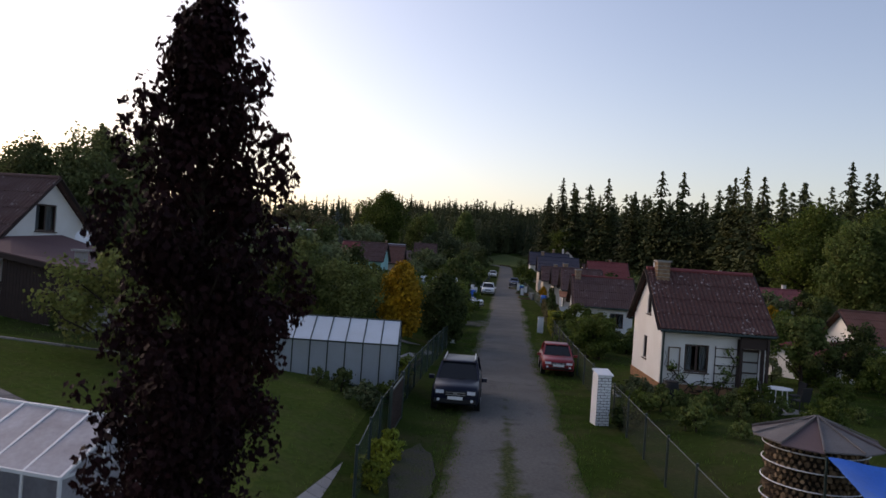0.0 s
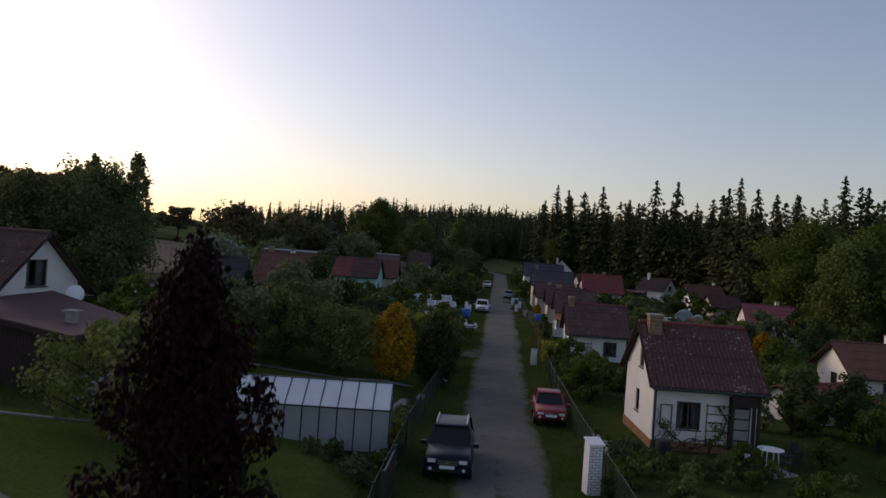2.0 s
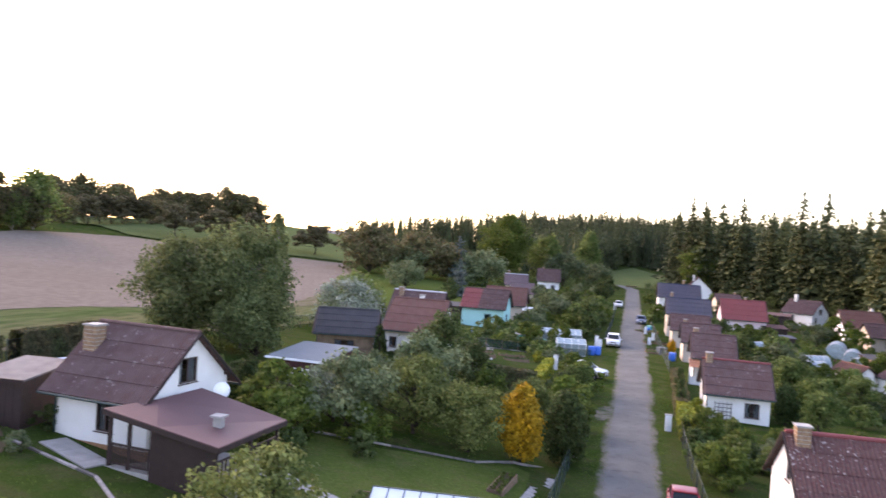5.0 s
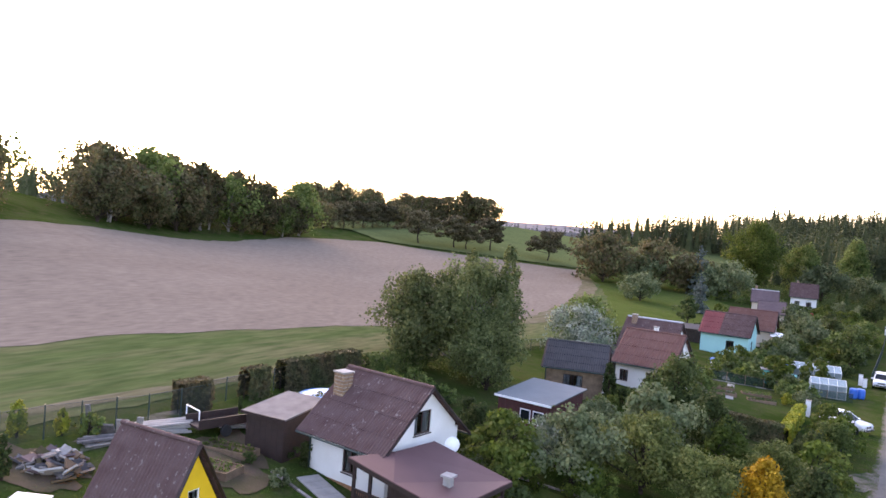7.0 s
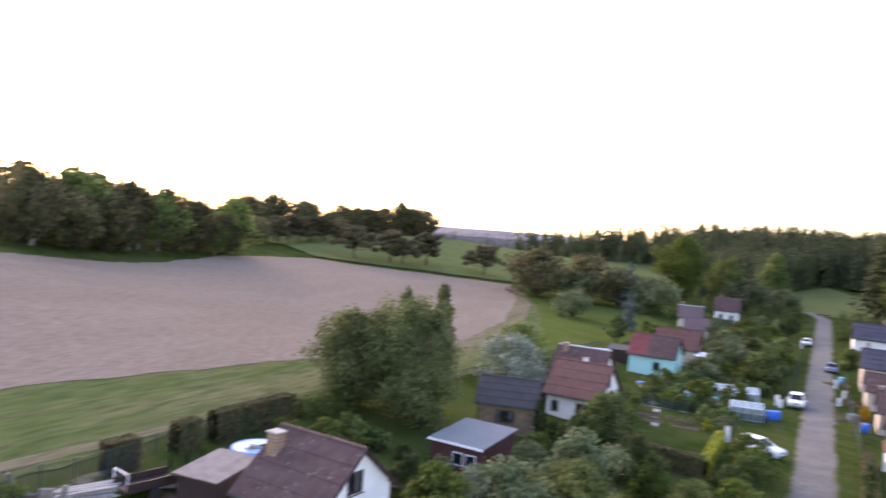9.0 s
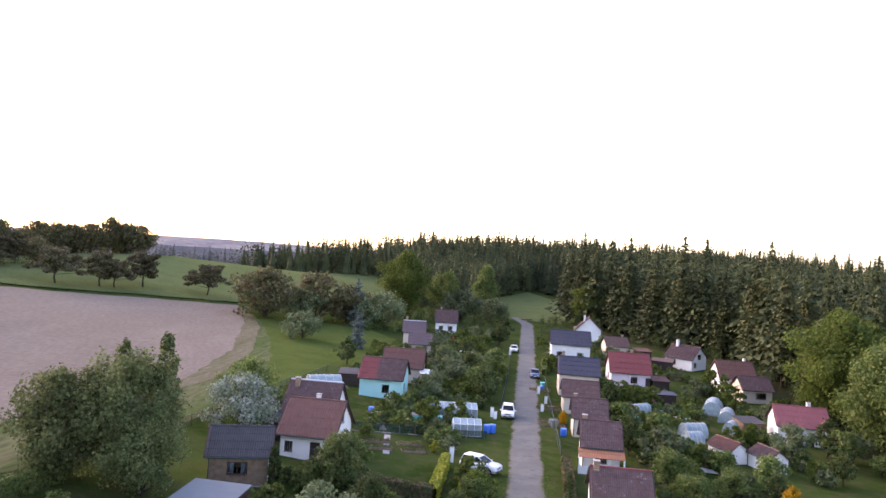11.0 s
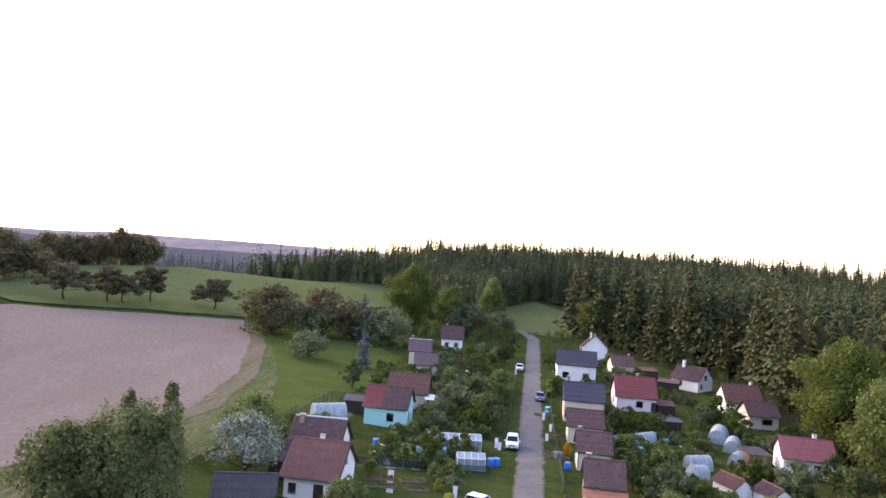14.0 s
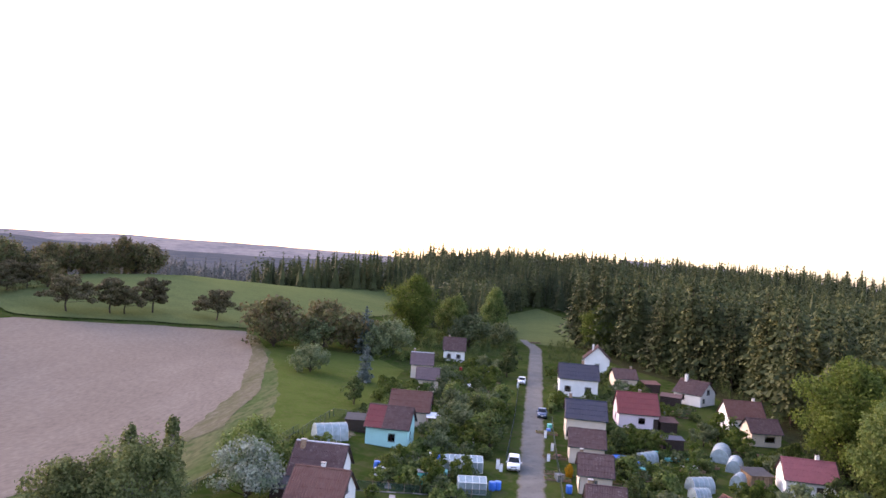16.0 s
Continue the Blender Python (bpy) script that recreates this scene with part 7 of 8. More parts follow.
for x, y, turn, w, d, key in ((-1.5, 34.0, 82, 4.0, 0.8, "leaf"), (-2.9, 36.6, 82, 3.0, 0.8, "leaf_bright"), (-7.0, 30.9, 2, 3.5, 1.2, "leaf"), (-11.0, 90.5, 70, 4.0, 1.1, "leaf"), (-9.3, 91.0, 70, 4.0, 1.1, "leaf_bright"), (-7.8, 94.0, 10, 2.6, 1.2, "leaf"), (-13.0, 97.0, 10, 3.0, 1.2, "leaf_bright"),
                               (24.0, 105.0, 20, 3.5, 1.2, "leaf"), (27.0, 109.5, 20, 3.5, 1.2, "leaf_bright"), (31.0, 113.0, 20, 4.0, 1.2, "leaf"), (33.0, 120.0, 30, 3.5, 1.2, "leaf"), (34.0, 96.0, 10, 3.0, 1.2, "leaf_bright"), (-11.0, 80.2, 16, 3.2, 1.1, "leaf_bright"), (-7.4, 81.2, 16, 2.8, 1.1, "leaf"), (-10.4, 77.6, 16, 3.2, 1.1, "leaf"), (-6.6, 78.6, 16, 2.6, 1.0, "leaf_dark"), (-25.2, 25.0, 10, 3.4, 1.4, "leaf"), (-26.0, 27.2, 10, 3.0, 1.2, "leaf_bright"), (-4.6, 107.0, 8, 3.0, 1.2, "leaf")):
    bed(x, y, turn, w, d, "timber-edged bed with young plants", 2, key)

# the round log stack with its felt roof
stack = thing("log_stack", 9.02, 16.9, 0.45, 0, "round stack of split firewood under a grey felt cone", "firewood")
rng = random.Random(12)
part("core", Solid().lathe([(1.02, 0), (1.02, 1.7)], 24), M["bark"], stack)
log_meshes = []
for k in range(8):
    s = Solid()
    n = 5 + k % 3
    pts = [(rng.uniform(0.75, 1.1) * math.cos(2 * math.pi * i / n), rng.uniform(0.75, 1.1) * math.sin(2 * math.pi * i / n)) for i in range(n)]
    s.v = [(0.0, a, b) for a, b in pts] + [(0.3, a, b) for a, b in pts]
    s.f = [tuple(range(n - 1, -1, -1)), tuple(range(n, 2 * n))] + [(i, (i + 1) % n, n + (i + 1) % n, n + i) for i in range(n)]
    log_meshes.append(s.mesh("log", M["log_end"]))
for row in range(13):
    for i in range(44):
        a = 2 * math.pi * (i + 0.5 * (row % 2)) / 44
        if not -2.9 < a - 2 * math.pi * (a > math.pi) < 0.4 and row % 2:
            continue
        ob = part("log", rng.choice(log_meshes), None, stack)
        r = 0.066 * rng.uniform(0.6, 1.12)
        ob.matrix_basis = Matrix.Translation((0.84 * math.cos(a), 0.84 * math.sin(a), 0.08 + row * 0.127)) @ Matrix.Rotation(a, 4, "Z") @ Matrix.Diagonal((rng.uniform(0.95, 1.15), r, r, 1))
for z in (0.4, 0.8, 1.2, 1.55):
    band = Solid().lathe([(1.19, z - 0.014), (1.215, z), (1.19, z + 0.014)], 30)
    part("strap", band, M["white_plastic"], stack)
for i in range(10):
    a, b = 2 * math.pi * i / 10, 2 * math.pi * (i + 1) / 10
    m = 0.03 if i % 2 else 0.0
    part("felt_sheet", Solid().slab([(0, 0, 2.18 + m), (1.5 * math.cos(a), 1.5 * math.sin(a), 1.72 + m), (1.5 * math.cos(b), 1.5 * math.sin(b), 1.72 + m)], 0.03), M["grey_felt"] if i % 3 else M["pinkgrey_roof"], stack)
    part("batten", Solid().beam((0.05 * math.cos(a), 0.05 * math.sin(a), 2.23), (1.5 * math.cos(a), 1.5 * math.sin(a), 1.77), 0.04, 0.025), M["grey_felt"], stack)

stack.scale = (0.9, 0.9, 1.0)

# blue tarpaulin slung beside the stack
s, n = Solid(), 12
for i in range(n + 1):
    for j in range(n + 1):
        u, v = i / n, j / n
        s.v.append((8.55 + 2.9 * u, 15.4 - 0.35 * u - 1.5 * v, 2.15 - 0.25 * u - 0.35 * v - 0.35 * math.sin(math.pi * u) * math.sin(math.pi * v) + 0.03 * noise.noise((u * 5, v * 5, 0))))
s.f = [(i * (n + 1) + j, i * (n + 1) + j + 1, (i + 1) * (n + 1) + j + 1, (i + 1) * (n + 1) + j) for i in range(n) for j in range(n)]
canopy = thing("tarpaulin", 0, 0, 0, 0, "bright blue tarpaulin slung on poles by the log stack", "tarpaulin")
part("sheet", s, M["blue_plastic"], canopy, smooth=True)
for x, y, z in ((8.55, 15.4, 2.15), (11.45, 15.05, 1.9), (11.4, 13.5, 1.55), (8.6, 13.9, 1.8)):
    part("pole", Solid().tube((x, y, 0.2), (x, y, z), 0.03), M["dark_metal"], canopy)

# white meter pillar of painted brick
pillar = thing("meter_pillar", 5.95, 25.75, 0.15, 12, "white brick meter pillar with a sloping cap", "pillar")
part("core", Solid().box(-0.28, -0.33, -0.2, 0.28, 0.33, 1.82), M["rubble"], pillar)
part("side_panel", Solid().box(-0.3, -0.35, 0.0, -0.282, 0.35, 1.85), M["white_paint"], pillar, "smooth white panel")
mesh_a, mesh_b = Solid().box(-0.127, -0.014, -0.039, 0.127, 0.014, 0.039).mesh("brick", M["white_paint"]), Solid().box(-0.055, -0.014, -0.039, 0.055, 0.014, 0.039).mesh("brick", M["white_paint"])
for row in range(18):
    z = 0.06 + row * 0.1
    for x, me in (((-0.14, mesh_a), (0.14, mesh_a)) if row % 2 else ((-0.215, mesh_b), (0.0, mesh_a), (0.215, mesh_b))):
        part("brick", me, None, pillar).location = (x, -0.341, z)
pillar.scale = (0.85, 0.7, 0.97)
part("cap", Solid().slab([(-0.34, -0.4, 1.84), (0.34, -0.4, 1.84), (0.34, 0.4, 1.98), (-0.34, 0.4, 1.98)], 0.05), M["white_paint"], pillar)

# meter boxes and gate pillars down the lane
for x, y, h, label in ((6.75, 55.2, 1.15, "white meter box beside the fence"), (1.85, 101.2, 1.3, "white gate pillar by a parked car"), (9.6, 122.5, 1.2, "white meter box on the verge"), (10.2, 114.5, 1.1, "white meter box on the verge"), (-2.4, 77.0, 1.5, "plain white gate pillar beside a lawn"), (0.4, 45.4, 1.0, "grey meter box at the garden gate"), (2.3, 100.2, 1.0, "white post by the gate"), (9.2, 108.0, 1.0, "white meter box on the verge"), (6.0, 168.0, 1.2, "white gate pillar by the far car")):
    b = thing("meter_box", x, y, lie(x, y), -3, label, "meter box", "meter boxes")
    part("body", Solid().box(-0.22, -0.14, -0.1, 0.22, 0.14, h), M["white_plastic"], b)
    part("lid", Solid().box(-0.25, -0.17, h, 0.25, 0.17, h + 0.05), M["concrete"], b)
    part("door", Solid().box(-0.18, -0.155, h * 0.35, 0.18, -0.142, h * 0.9), M["white_paint"], b)


def gate(x, y, turn, w, h, mat, label):
    g = thing("garden_gate", x, y, lie(x, y), turn, label, "gate", "gates")
    part("gate_frame", Solid().beam((-w / 2, 0, 0.1), (-w / 2, 0, h), 0.05, 0.05).beam((w / 2, 0, 0.1), (w / 2, 0, h), 0.05, 0.05).beam((-w / 2, 0, h), (w / 2, 0, h), 0.05, 0.05).beam((-w / 2, 0, 0.15), (w / 2, 0, 0.15), 0.05, 0.05), M["dark_metal"], g)
    n = int(w / 0.14)
    for i in range(n):
        xx = -w / 2 + w * (i + 0.5) / n
        part("bar", Solid().box(xx - 0.045, -0.012, 0.12, xx + 0.045, 0.012, h - 0.03), M[mat], g)
    for sx in (-1, 1):
        part("post", Solid().tube((sx * (w / 2 + 0.08), 0, -0.3), (sx * (w / 2 + 0.08), 0, h + 0.15), 0.05), M["dark_metal"], g)


gate(-0.8, 22.6, 88, 2.6, 1.45, "dark_wood", "dark boarded double gate to the garden drive")
gate(0.1, 45.2, 80, 1.2, 1.3, "metal", "open metal garden gate beside the thuja")
gate(1.4, 73.3, 85, 2.8, 1.1, "wood", "weathered timber gate of a drive")

# plastic and junk about the plots
def drum(x, y, r, h, mat, label, name="water_barrel", category="barrel"):
    b = thing(name, x, y, lie(x, y), 0, label, category, "barrels")
    part("body", Solid().lathe([(0.0, 0.02), (r * 0.92, 0.0), (r, h * 0.15), (r * 1.03, h * 0.5), (r, h * 0.85), (r * 0.93, h), (0, h)], 18), M[mat], b, smooth=True)
    part("lid", Solid().lathe([(r * 0.98, h + 0.005), (r * 0.98, h + 0.04), (0, h + 0.07)], 18), M[mat], b)


toilet = thing("plastic_tank", -7.45, 90.2, lie(-7.45, 90.2), 12, "teal plastic tank box with a pale lid", "tank")
part("body", Solid().box(-0.55, -0.5, 0, 0.55, 0.5, 1.45), M["teal_plastic"], toilet)
part("lid", Solid().slab([(-0.62, -0.58, 1.52), (0.62, -0.58, 1.52), (0.62, 0.58, 1.62), (-0.62, 0.58, 1.62)], 0.07), M["pale_roof"], toilet)
drum(1.2, 91.6, 0.42, 1.0, "blue_plastic", "blue plastic water barrel"), drum(1.9, 92.0, 0.42, 1.0, "blue_plastic", "blue plastic water barrel")
drum(-13.6, 93.0, 0.4, 1.0, "blue_plastic", "blue plastic water barrel"), drum(10.9, 93.8, 0.4, 0.95, "blue_plastic", "blue plastic water barrel"), drum(22.6, 111.0, 0.4, 0.95, "blue_plastic", "blue plastic water barrel")
drum(9.5, 30.0, 0.3, 0.62, "rubber", "dark compost bin at the cottage wall")
pool = thing("garden_pool", -27.0, 36.0, lie(-27, 36), 0, "round light blue garden pool with a cover", "pool")
part("wall", Solid().lathe([(1.6, 0), (1.62, 1.05), (1.55, 1.1)], 28), M["sky_plastic"], pool, smooth=True)
part("cover", Solid().lathe([(1.58, 1.06), (1.1, 1.2), (0, 1.28)], 28), M["sky_plastic"], pool, "pale blue taut cover", True)
pool2 = thing("garden_pool", 20.4, 113.9, lie(20.4, 113.9), 0, "small bright blue round pool", "pool")
part("wall", Solid().lathe([(1.35, 0), (1.37, 0.6), (1.3, 0.64)], 26), M["sky_plastic"], pool2, smooth=True)
part("water", Solid().lathe([(1.3, 0.5), (0, 0.5)], 26), M["blue_plastic"], pool2)

rng = random.Random(8)
heap = thing("rubble_heap", -29.0, 19.9, 3.75, 0, "heap of broken concrete and boards on the grass", "rubble")
for i in range(70):
    a, r = rng.uniform(0, 6.28), 1.7 * math.sqrt(rng.random())
    w = rng.uniform(0.15, 0.5)
    ob = part("chunk", Solid().box(-w, -w * 0.6, -0.04, w, w * 0.6, 0.05), M[("rubble", "wood", "concrete", "grey_roof", "soil", "rubble", "pinkgrey_roof")[i % 7]], heap)
    ob.matrix_basis = pose(r * math.cos(a), 0.8 * r * math.sin(a), max(0.05, 0.85 - 0.45 * r) + rng.uniform(-0.1, 0.1), rng.uniform(-40, 40), rng.uniform(-40, 40), rng.uniform(0, 360))


def pile(x, y, turn, ln, w, count, mat, label, name="timber_stack"):
    t = thing(name, x, y, lie(x, y), turn, label, "stack", "stacks")
    r = random.Random(round(x * 3 + y))
    for i in range(count):
        z = 0.08 + 0.13 * (i // 5)
        yy = -w / 2 + w * (i % 5) / 4 + r.uniform(-0.04, 0.04)
        ll = ln * r.uniform(0.75, 1.0)
        ob = part("plank", Solid().box(-ll / 2, -0.09, -0.04, ll / 2, 0.09, 0.04), M[mat], t)
        ob.matrix_basis = pose(r.uniform(-0.2, 0.2), yy, z, 0, r.uniform(-2, 2), r.uniform(-6, 6))


pile(-29.6, 25.8, 62, 3.4, 0.9, 20, "concrete", "stack of pale concrete posts by the fence"), pile(-30.0, 22.8, 70, 2.0, 0.8, 10, "rubble", "broken slabs leaning by the fence")
pile(-27.9, 30.2, 40, 2.6, 1.0, 12, "metal", "stack of scrap sheet and pipes"), pile(-20.6, 84.6, 60, 2.6, 1.0, 15, "white_paint", "white boards stacked by a cottage"), pile(23.5, 126.5, 30, 3.0, 1.0, 15, "wood", "stack of timber by the hedge")
pile(30.0, 118.5, 15, 4.0, 1.0, 15, "teal_plastic", "pile of green sheets in the plots"), pile(31.2, 115.2, 5, 2.4, 1.0, 10, "white_paint", "white boards lying in the plots"), pile(41.0, 160.5, 20, 3.0, 1.0, 10, "pale_roof", "pale sheets stacked by a white house")
pile(-20.9, 87.2, 20, 2.4, 1.0, 12, "red_wood", "red boards stacked behind a cottage"), pile(13.5, 250.5, 30, 4.0, 1.0, 15, "wood", "log stack at the bend")


def trailer(x, y, turn):
    t = thing("trailer", x, y, lie(x, y), turn, "dark flat trailer with a pale frame", "trailer")
    part("bed", Solid().box(-1.5, -0.7, 0.5, 1.5, 0.7, 0.62), M["dark_wood"], t)
    for sy in (-1, 1):
        part("side", Solid().box(-1.5, sy * 0.7 - 0.03, 0.62, 1.5, sy * 0.7 + 0.03, 1.0), M["dark_wood"], t)
        part("wheel", Solid().tube((0, sy * 0.72, 0.3), (0, sy * 0.9, 0.3), 0.3, n=14), M["rubber"], t)
    part("hoop", Solid().beam((-1.5, -0.7, 1.0), (-1.5, -0.7, 1.5), 0.05, 0.05).beam((-1.5, 0.7, 1.0), (-1.5, 0.7, 1.5), 0.05, 0.05).beam((-1.5, -0.7, 1.5), (-1.5, 0.7, 1.5), 0.05, 0.05), M["white_paint"], t)


trailer(-28.0, 28.4, 75)


def garden_table(x, y, turn):
    t = thing("garden_table", x, y, lie(x, y) + 0.05, turn, "round white garden table on the terrace", "table")
    part("tabletop", Solid().lathe([(0, 0.7), (0.5, 0.7), (0.5, 0.73), (0, 0.74)], 20), M["white_plastic"], t)
    for i in range(4):
        a = math.pi / 4 + i * math.pi / 2
        part("leg", Solid().tube((0.35 * math.cos(a), 0.35 * math.sin(a), 0), (0.3 * math.cos(a), 0.3 * math.sin(a), 0.7), 0.025), M["white_plastic"], t)


def garden_chair(x, y, turn):
    t = thing("garden_chair", x, y, lie(x, y) + 0.05, turn, "dark plastic garden chair on the terrace", "chair", "garden chairs")
    part("seat", Solid().box(-0.24, -0.24, 0.4, 0.24, 0.24, 0.44), M["rubber"], t)
    part("backrest", Solid().beam((0, 0.25, 0.44), (0, 0.33, 0.95), 0.46, 0.04), M["rubber"], t)
    for sx in (-1, 1):
        for sy in (-1, 1):
            part("leg", Solid().tube((sx * 0.22, sy * 0.22, 0), (sx * 0.2, sy * 0.2, 0.4), 0.02), M["rubber"], t)


garden_table(13.5, 29.4, 0)
for x, y, a in ((12.9, 29.0, 60), (14.0, 28.7, 200), (14.3, 29.8, 280)):
    garden_chair(x, y, a)
# the white awning by a cottage and small white things in the plots
awn = thing("awning", -8.9, 119.0, 0.8, 9, "white sheet awning beside a cottage", "awning")
part("sheet", Solid().slab([(-1.2, -1.3, 2.0), (1.3, -1.3, 1.9), (1.3, 1.3, 2.3), (-1.2, 1.3, 2.4)], 0.05), M["white_plastic"], awn)
for x, y in ((-1.1, -1.2), (1.2, -1.2), (1.2, 1.2), (-1.1, 1.2)):
    part("post", Solid().tube((x, y, -0.2), (x, y, 2.0), 0.04), M["wood"], awn)

# rough grass on verges and in the meadow
def tufts(name, seed, spots, size, key, label):
    r, s = random.Random(seed), Solid()
    for x, y in spots:
        z = lie(x, y) + 0.01
        for _ in range(5):
            a, l = r.uniform(0, 6.28), size * r.uniform(0.5, 1.2)
            dx, dy = math.cos(a), math.sin(a)
            q = len(s.v)
            px, py = x + r.uniform(-0.12, 0.12), y + r.uniform(-0.12, 0.12)
            s.v += [(px - dy * l * 0.12, py + dx * l * 0.12, z), (px + dy * l * 0.12, py - dx * l * 0.12, z), (px + dx * l * 0.5, py + dy * l * 0.5, z + l)]
            s.f.append((q, q + 1, q + 2))
    return tagged(part(name, s, M[key], None, label), category="grass", kind="stuff")


r = random.Random(15)
spots = []
for _ in range(4200):
    y = r.uniform(12, 75)
    side = r.choice((-1, 1))
    spots.append((lane_x(y) + side * (1.35 + abs(r.gauss(0, 0.8))), y))
for _ in range(260):
    y = r.uniform(12, 32)
    spots.append((lane_x(y) + r.gauss(0, 0.14), y))
for _ in range(4000):
    spots.append((r.uniform(7, 26), r.uniform(15, 45)))
for _ in range(5000):
    spots.append((r.uniform(-30, -1.2), r.uniform(14, 48)))
tufts("verge_grass", 16, spots, 0.085, "grass_blade", "tufts of grass on verges and lawns")


# the untidy plot below the meadow
for k, (x, y, rx, ry, mat, label) in enumerate(((-26.0, 27.6, 1.9, 2.6, "soil", "dug brown soil of a vegetable plot"), (-23.6, 25.4, 1.6, 1.4, "soil", "dug brown soil beside the kerb"), (-29.3, 19.2, 2.6, 1.7, "soil", "bare trodden soil round the rubble heap"), (-30.4, 25.5, 0.9, 3.6, "gravel", "gravelly strip along the fence"))):
    blot("soil_patch", x, y, rx, ry, 10, mat, 0.05, label, 81.0 + k, 0.4)
for x, y, key, size, label in ((-31.6, 21.9, "young_thuja", 0.9, "upright yellow-green thuja by the fence"), (-31.0, 22.9, "bush_a", 0.75, "rounded green shrub by the fence"), (-32.4, 20.2, "young_thuja", 1.2, "upright yellow-green thuja by the fence"), (-29.6, 17.2, "slim_thuja", 0.8, "green columnar thuja in the corner"), (-28.9, 17.6, "slim_thuja", 0.7, "green columnar thuja in the corner"),
                               (-29.6, 31.5, "slim_thuja", 0.33, "small dark conical conifer"), (-29.4, 32.6, "slim_thuja", 0.36, "small dark conical conifer"), (-29.2, 33.7, "slim_thuja", 0.3, "small dark conical conifer"), (-24.2, 26.9, "bush_b", 0.5, "low dark plant in the dug plot"), (-25.3, 29.3, "bush_a", 0.5, "low green plant in the dug plot"), (-22.6, 29.4, "bush_b", 0.9, "dark shrub beside the cottage"), (-21.6, 26.4, "bush_d", 0.6, "grey-green plant by the kerb")):
    plant(key, x, y, x * 40, size, label, "shrub", "shrub", "garden shrubs")
leaning = thing("leaning_slab", -30.5, 23.6, lie(-30.5, 23.6), 20, "broken concrete slabs propped against each other", "slabs")
for k, (x, w, h, tilt) in enumerate(((-0.9, 0.25, 1.5, 8), (0.0, 0.8, 0.8, 35), (0.7, 0.6, 1.0, 22), (1.4, 0.3, 1.1, 12))):
    ob = part("slab", Solid().box(-w / 2, -0.05, -0.1, w / 2, 0.05, h), M["rubble"], leaning)
    ob.matrix_basis = pose(x, 0.1 * k, 0, tilt, 4 * k - 6, 9 * k)
cover = thing("covered_crate", -26.3, 17.2, lie(-26.3, 17.2) - 0.25, 25, "low crate under a white sheet", "crate")
part("crate", Solid().box(-0.65, -0.35, 0, 0.65, 0.35, 0.5), M["wood"], cover)
part("sheet", Solid().slab([(-0.75, -0.4, 0.56), (0.75, -0.4, 0.56), (0.75, 0.4, 0.66), (-0.75, 0.4, 0.66)], 0.05), M["white_plastic"], cover)
fence([(-26.2, 96.5), (-25.8, 106.0), (-24.8, 116.5), (-19.0, 117.5)], 1.4, "thin_net", "wire fence round the plot with the tunnel", 2.0)
blot("soil_patch", -22.0, 107.5, 2.6, 3.0, 0, "gravel", 0.05, "trodden gravel beside the film tunnel", 91.0, 0.3)

# oddments of the vegetable plots
def crate(x, y, turn, w, d, h, mat, label):
    c = thing("crate", x, y, lie(x, y), turn, label, "crate", "crates")
    for sx in (-1, 1):
        part("side", Solid().box(sx * w / 2 - 0.03, -d / 2, 0, sx * w / 2 + 0.03, d / 2, h), M[mat], c)
        part("end", Solid().box(-w / 2 + 0.032, sx * d / 2 - 0.03, 0, w / 2 - 0.032, sx * d / 2 + 0.03, h), M[mat], c)
    part("lid", Solid().slab([(-w / 2 - 0.05, -d / 2 - 0.05, h + 0.05), (w / 2 + 0.05, -d / 2 - 0.05, h + 0.05), (w / 2 + 0.05, d / 2 + 0.05, h + 0.1), (-w / 2 - 0.05, d / 2 + 0.05, h + 0.1)], 0.04), M[mat], c)


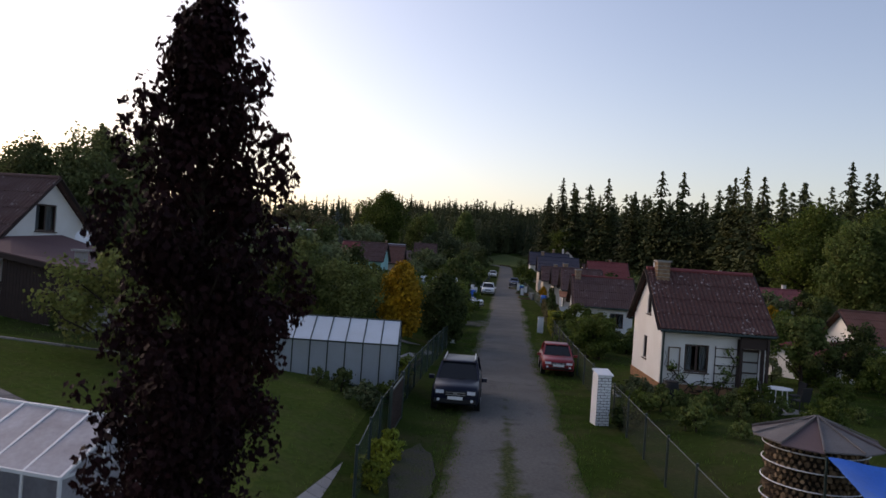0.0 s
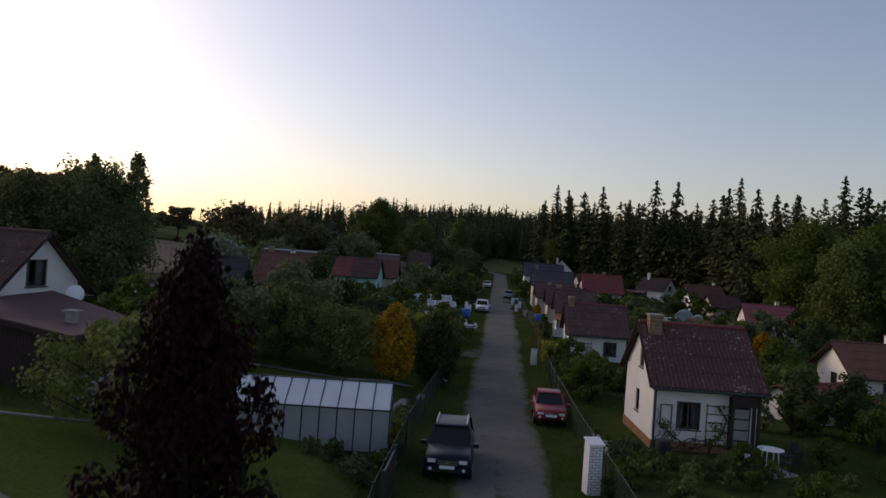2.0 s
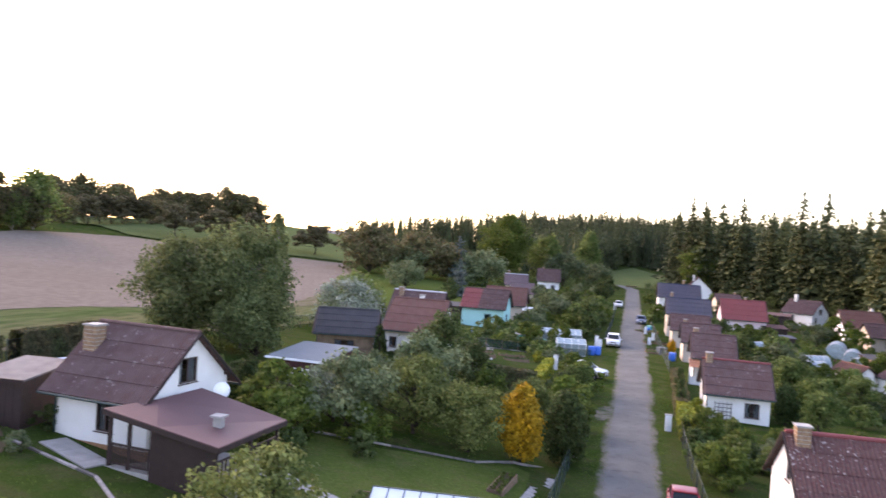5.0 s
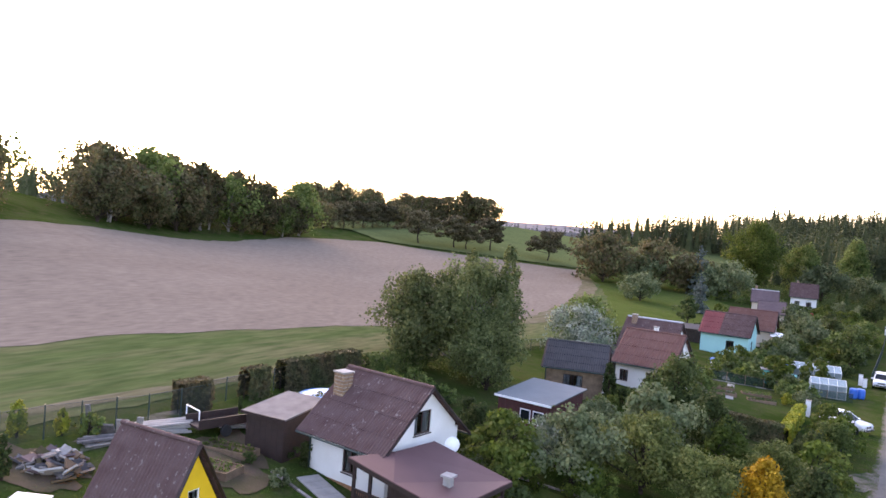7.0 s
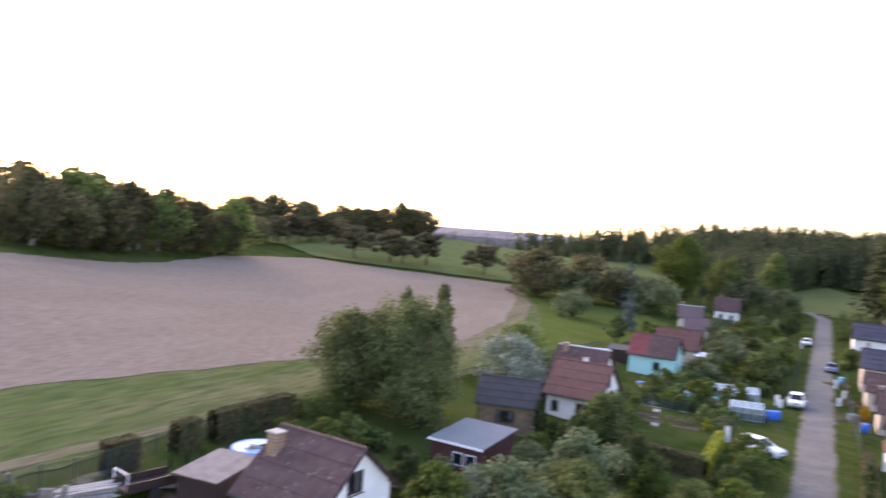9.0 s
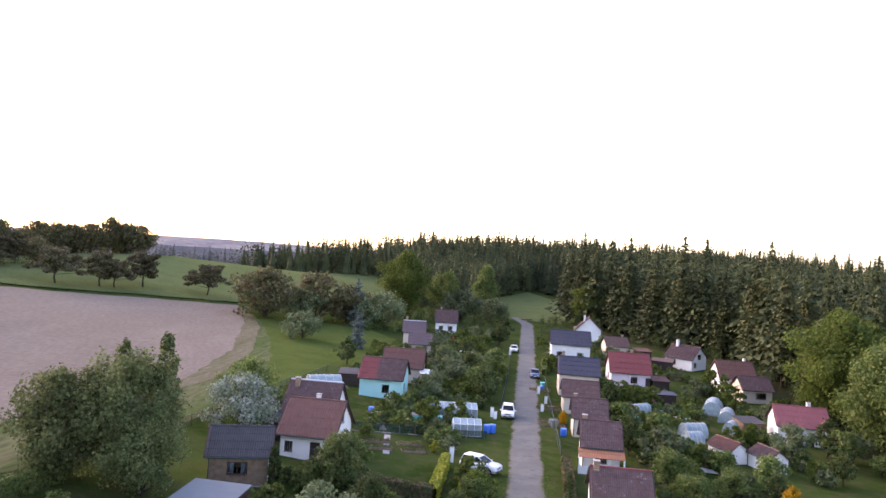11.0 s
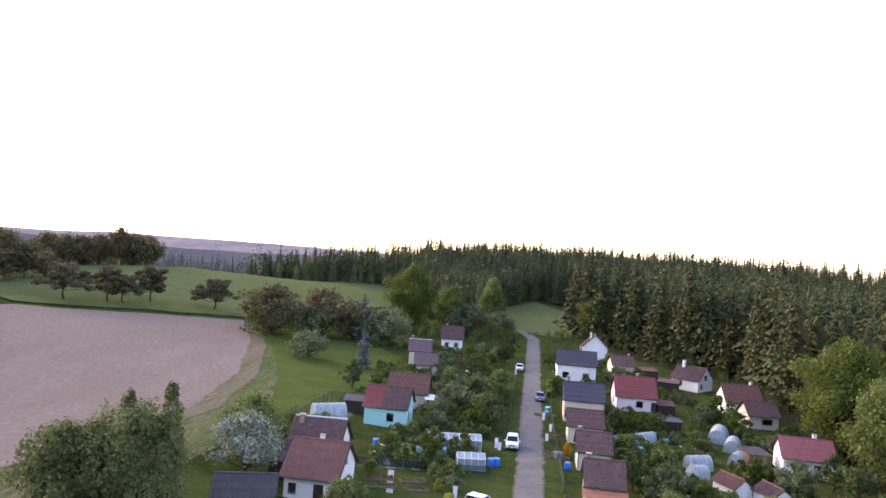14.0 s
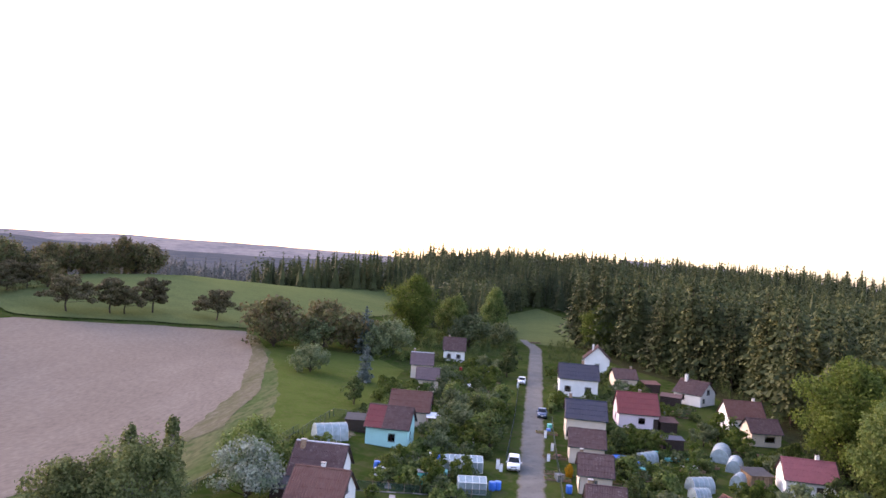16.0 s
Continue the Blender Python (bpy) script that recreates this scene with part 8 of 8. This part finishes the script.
rng = random.Random(505)
ODD = [(-13, 88, -3, 98), (-12, 100, -5, 104), (-10, 110, 0, 119), (-8, 126, 2, 150), (-21, 86, -17, 100), (17, 98, 30, 112), (22, 112, 38, 128), (34, 112, 44, 122), (40, 120, 48, 134), (9.6, 98, 11, 135), (-8, 158, 2, 186), (34, 150, 42, 160), (20, 84, 28, 96)]
taken = [(o.matrix_basis.translation.x, o.matrix_basis.translation.y) for o in scene.objects if o.parent is None and o.name.split(".")[0] in ("house", "garden_shed", "garden_hut", "greenhouse", "polytunnel", "cabin", "car", "shed", "garden_pool")]
for x0, y0, x1, y1 in ODD:
    for _ in range(9):
        x, y, k = rng.uniform(x0, x1), rng.uniform(y0, y1), rng.randrange(7)
        if not all(math.hypot(x - a, y - b) > 3.9 for a, b in taken):
            continue
        if k < 2:
            mat, word = rng.choice((("white_plastic", "white plastic"), ("wood", "weathered wooden"), ("pale_roof", "pale grey"), ("teal_plastic", "teal plastic")))
            crate(x, y, rng.uniform(0, 90), rng.uniform(0.7, 1.3), rng.uniform(0.6, 1.0), rng.uniform(0.5, 0.9), mat, word + " storage box in the vegetable plots")
        elif k == 2:
            mat, word = rng.choice((("blue_plastic", "blue plastic water barrel"), ("rubber", "dark compost bin"), ("red_cloth", "red plastic tub"), ("white_plastic", "white plastic tub"), ("blue_plastic", "blue plastic water barrel")))
            drum(x, y, rng.uniform(0.28, 0.42), rng.uniform(0.6, 1.0), mat, word + " standing in the plots")
        elif k == 3:
            mat, word = rng.choice((("wood", "weathered boards"), ("white_paint", "white boards"), ("pale_roof", "pale roofing sheets"), ("red_wood", "red-brown boards")))
            pile(x, y, rng.uniform(0, 180), rng.uniform(1.4, 2.6), 0.9, 10, mat, word + " stacked on the ground in the plots")
        else:
            bed(x, y, rng.uniform(0, 12), rng.uniform(2.0, 4.0), rng.uniform(1.1, 1.8), "dug vegetable bed with rows of young plants", 3, rng.choice(("leaf", "leaf_bright", "leaf_dark")))

# the vine on the cottage's front wall
vine = thing("climbing_vine", 11.45, 33.65, 0.5, 0.5, "leafy vine trained along the white cottage wall", "vine")
rng, stems, leaves, knots = random.Random(64), Solid(), Solid(), []
for route in ([(0.25, 0.0), (0.2, 0.5), (-0.3, 0.55), (-0.8, 0.35), (-1.3, 0.7), (-1.75, 1.1)], [(0.25, 0.0), (0.4, 0.6), (0.75, 0.9), (0.9, 1.5), (0.6, 1.9)], [(0.3, 0.3), (0.6, 0.4), (1.0, 0.3)]):
    for (a, b), (c, d) in zip(route, route[1:]):
        stems.tube((a, -2.5, b), (c, -2.5, d), 0.022, 0.018, 6)
        knots.append((c, -2.53, d, rng.uniform(0.1, 0.22)))
leaf_cloud(leaves, rng, knots + [(0.5, -2.55, 1.0, 0.35), (-1.7, -2.55, 1.2, 0.22)], 420, 0.1, 1.1)
part("stem", stems, M["bark"], vine)
part("foliage", leaves, M["leaf"], vine)


def flower_pot(x, y, r, label):
    p = thing("flower_pot", x, y, lie(x, y), 0, label, "pot", "flower pots")
    part("pot", Solid().lathe([(0, 0), (r * 0.75, 0), (r, r * 1.5), (r * 0.9, r * 1.5), (r * 0.85, r * 1.35), (0, r * 1.35)], 14), M["white_plastic"], p)
    s = Solid()
    leaf_cloud(s, random.Random(round(x * 9)), [(0, 0, r * 1.9, r)], 60, r * 0.6)
    part("plant", s, M["leaf_bright"], p)


for x, y, r in ((7.6, 31.0, 0.2), (7.75, 32.2, 0.17), (7.5, 33.3, 0.2), (7.9, 30.2, 0.16), (12.0, 29.4, 0.2), (13.1, 30.6, 0.18)):
    flower_pot(x, y, r, "white flower pot with a fresh green plant")
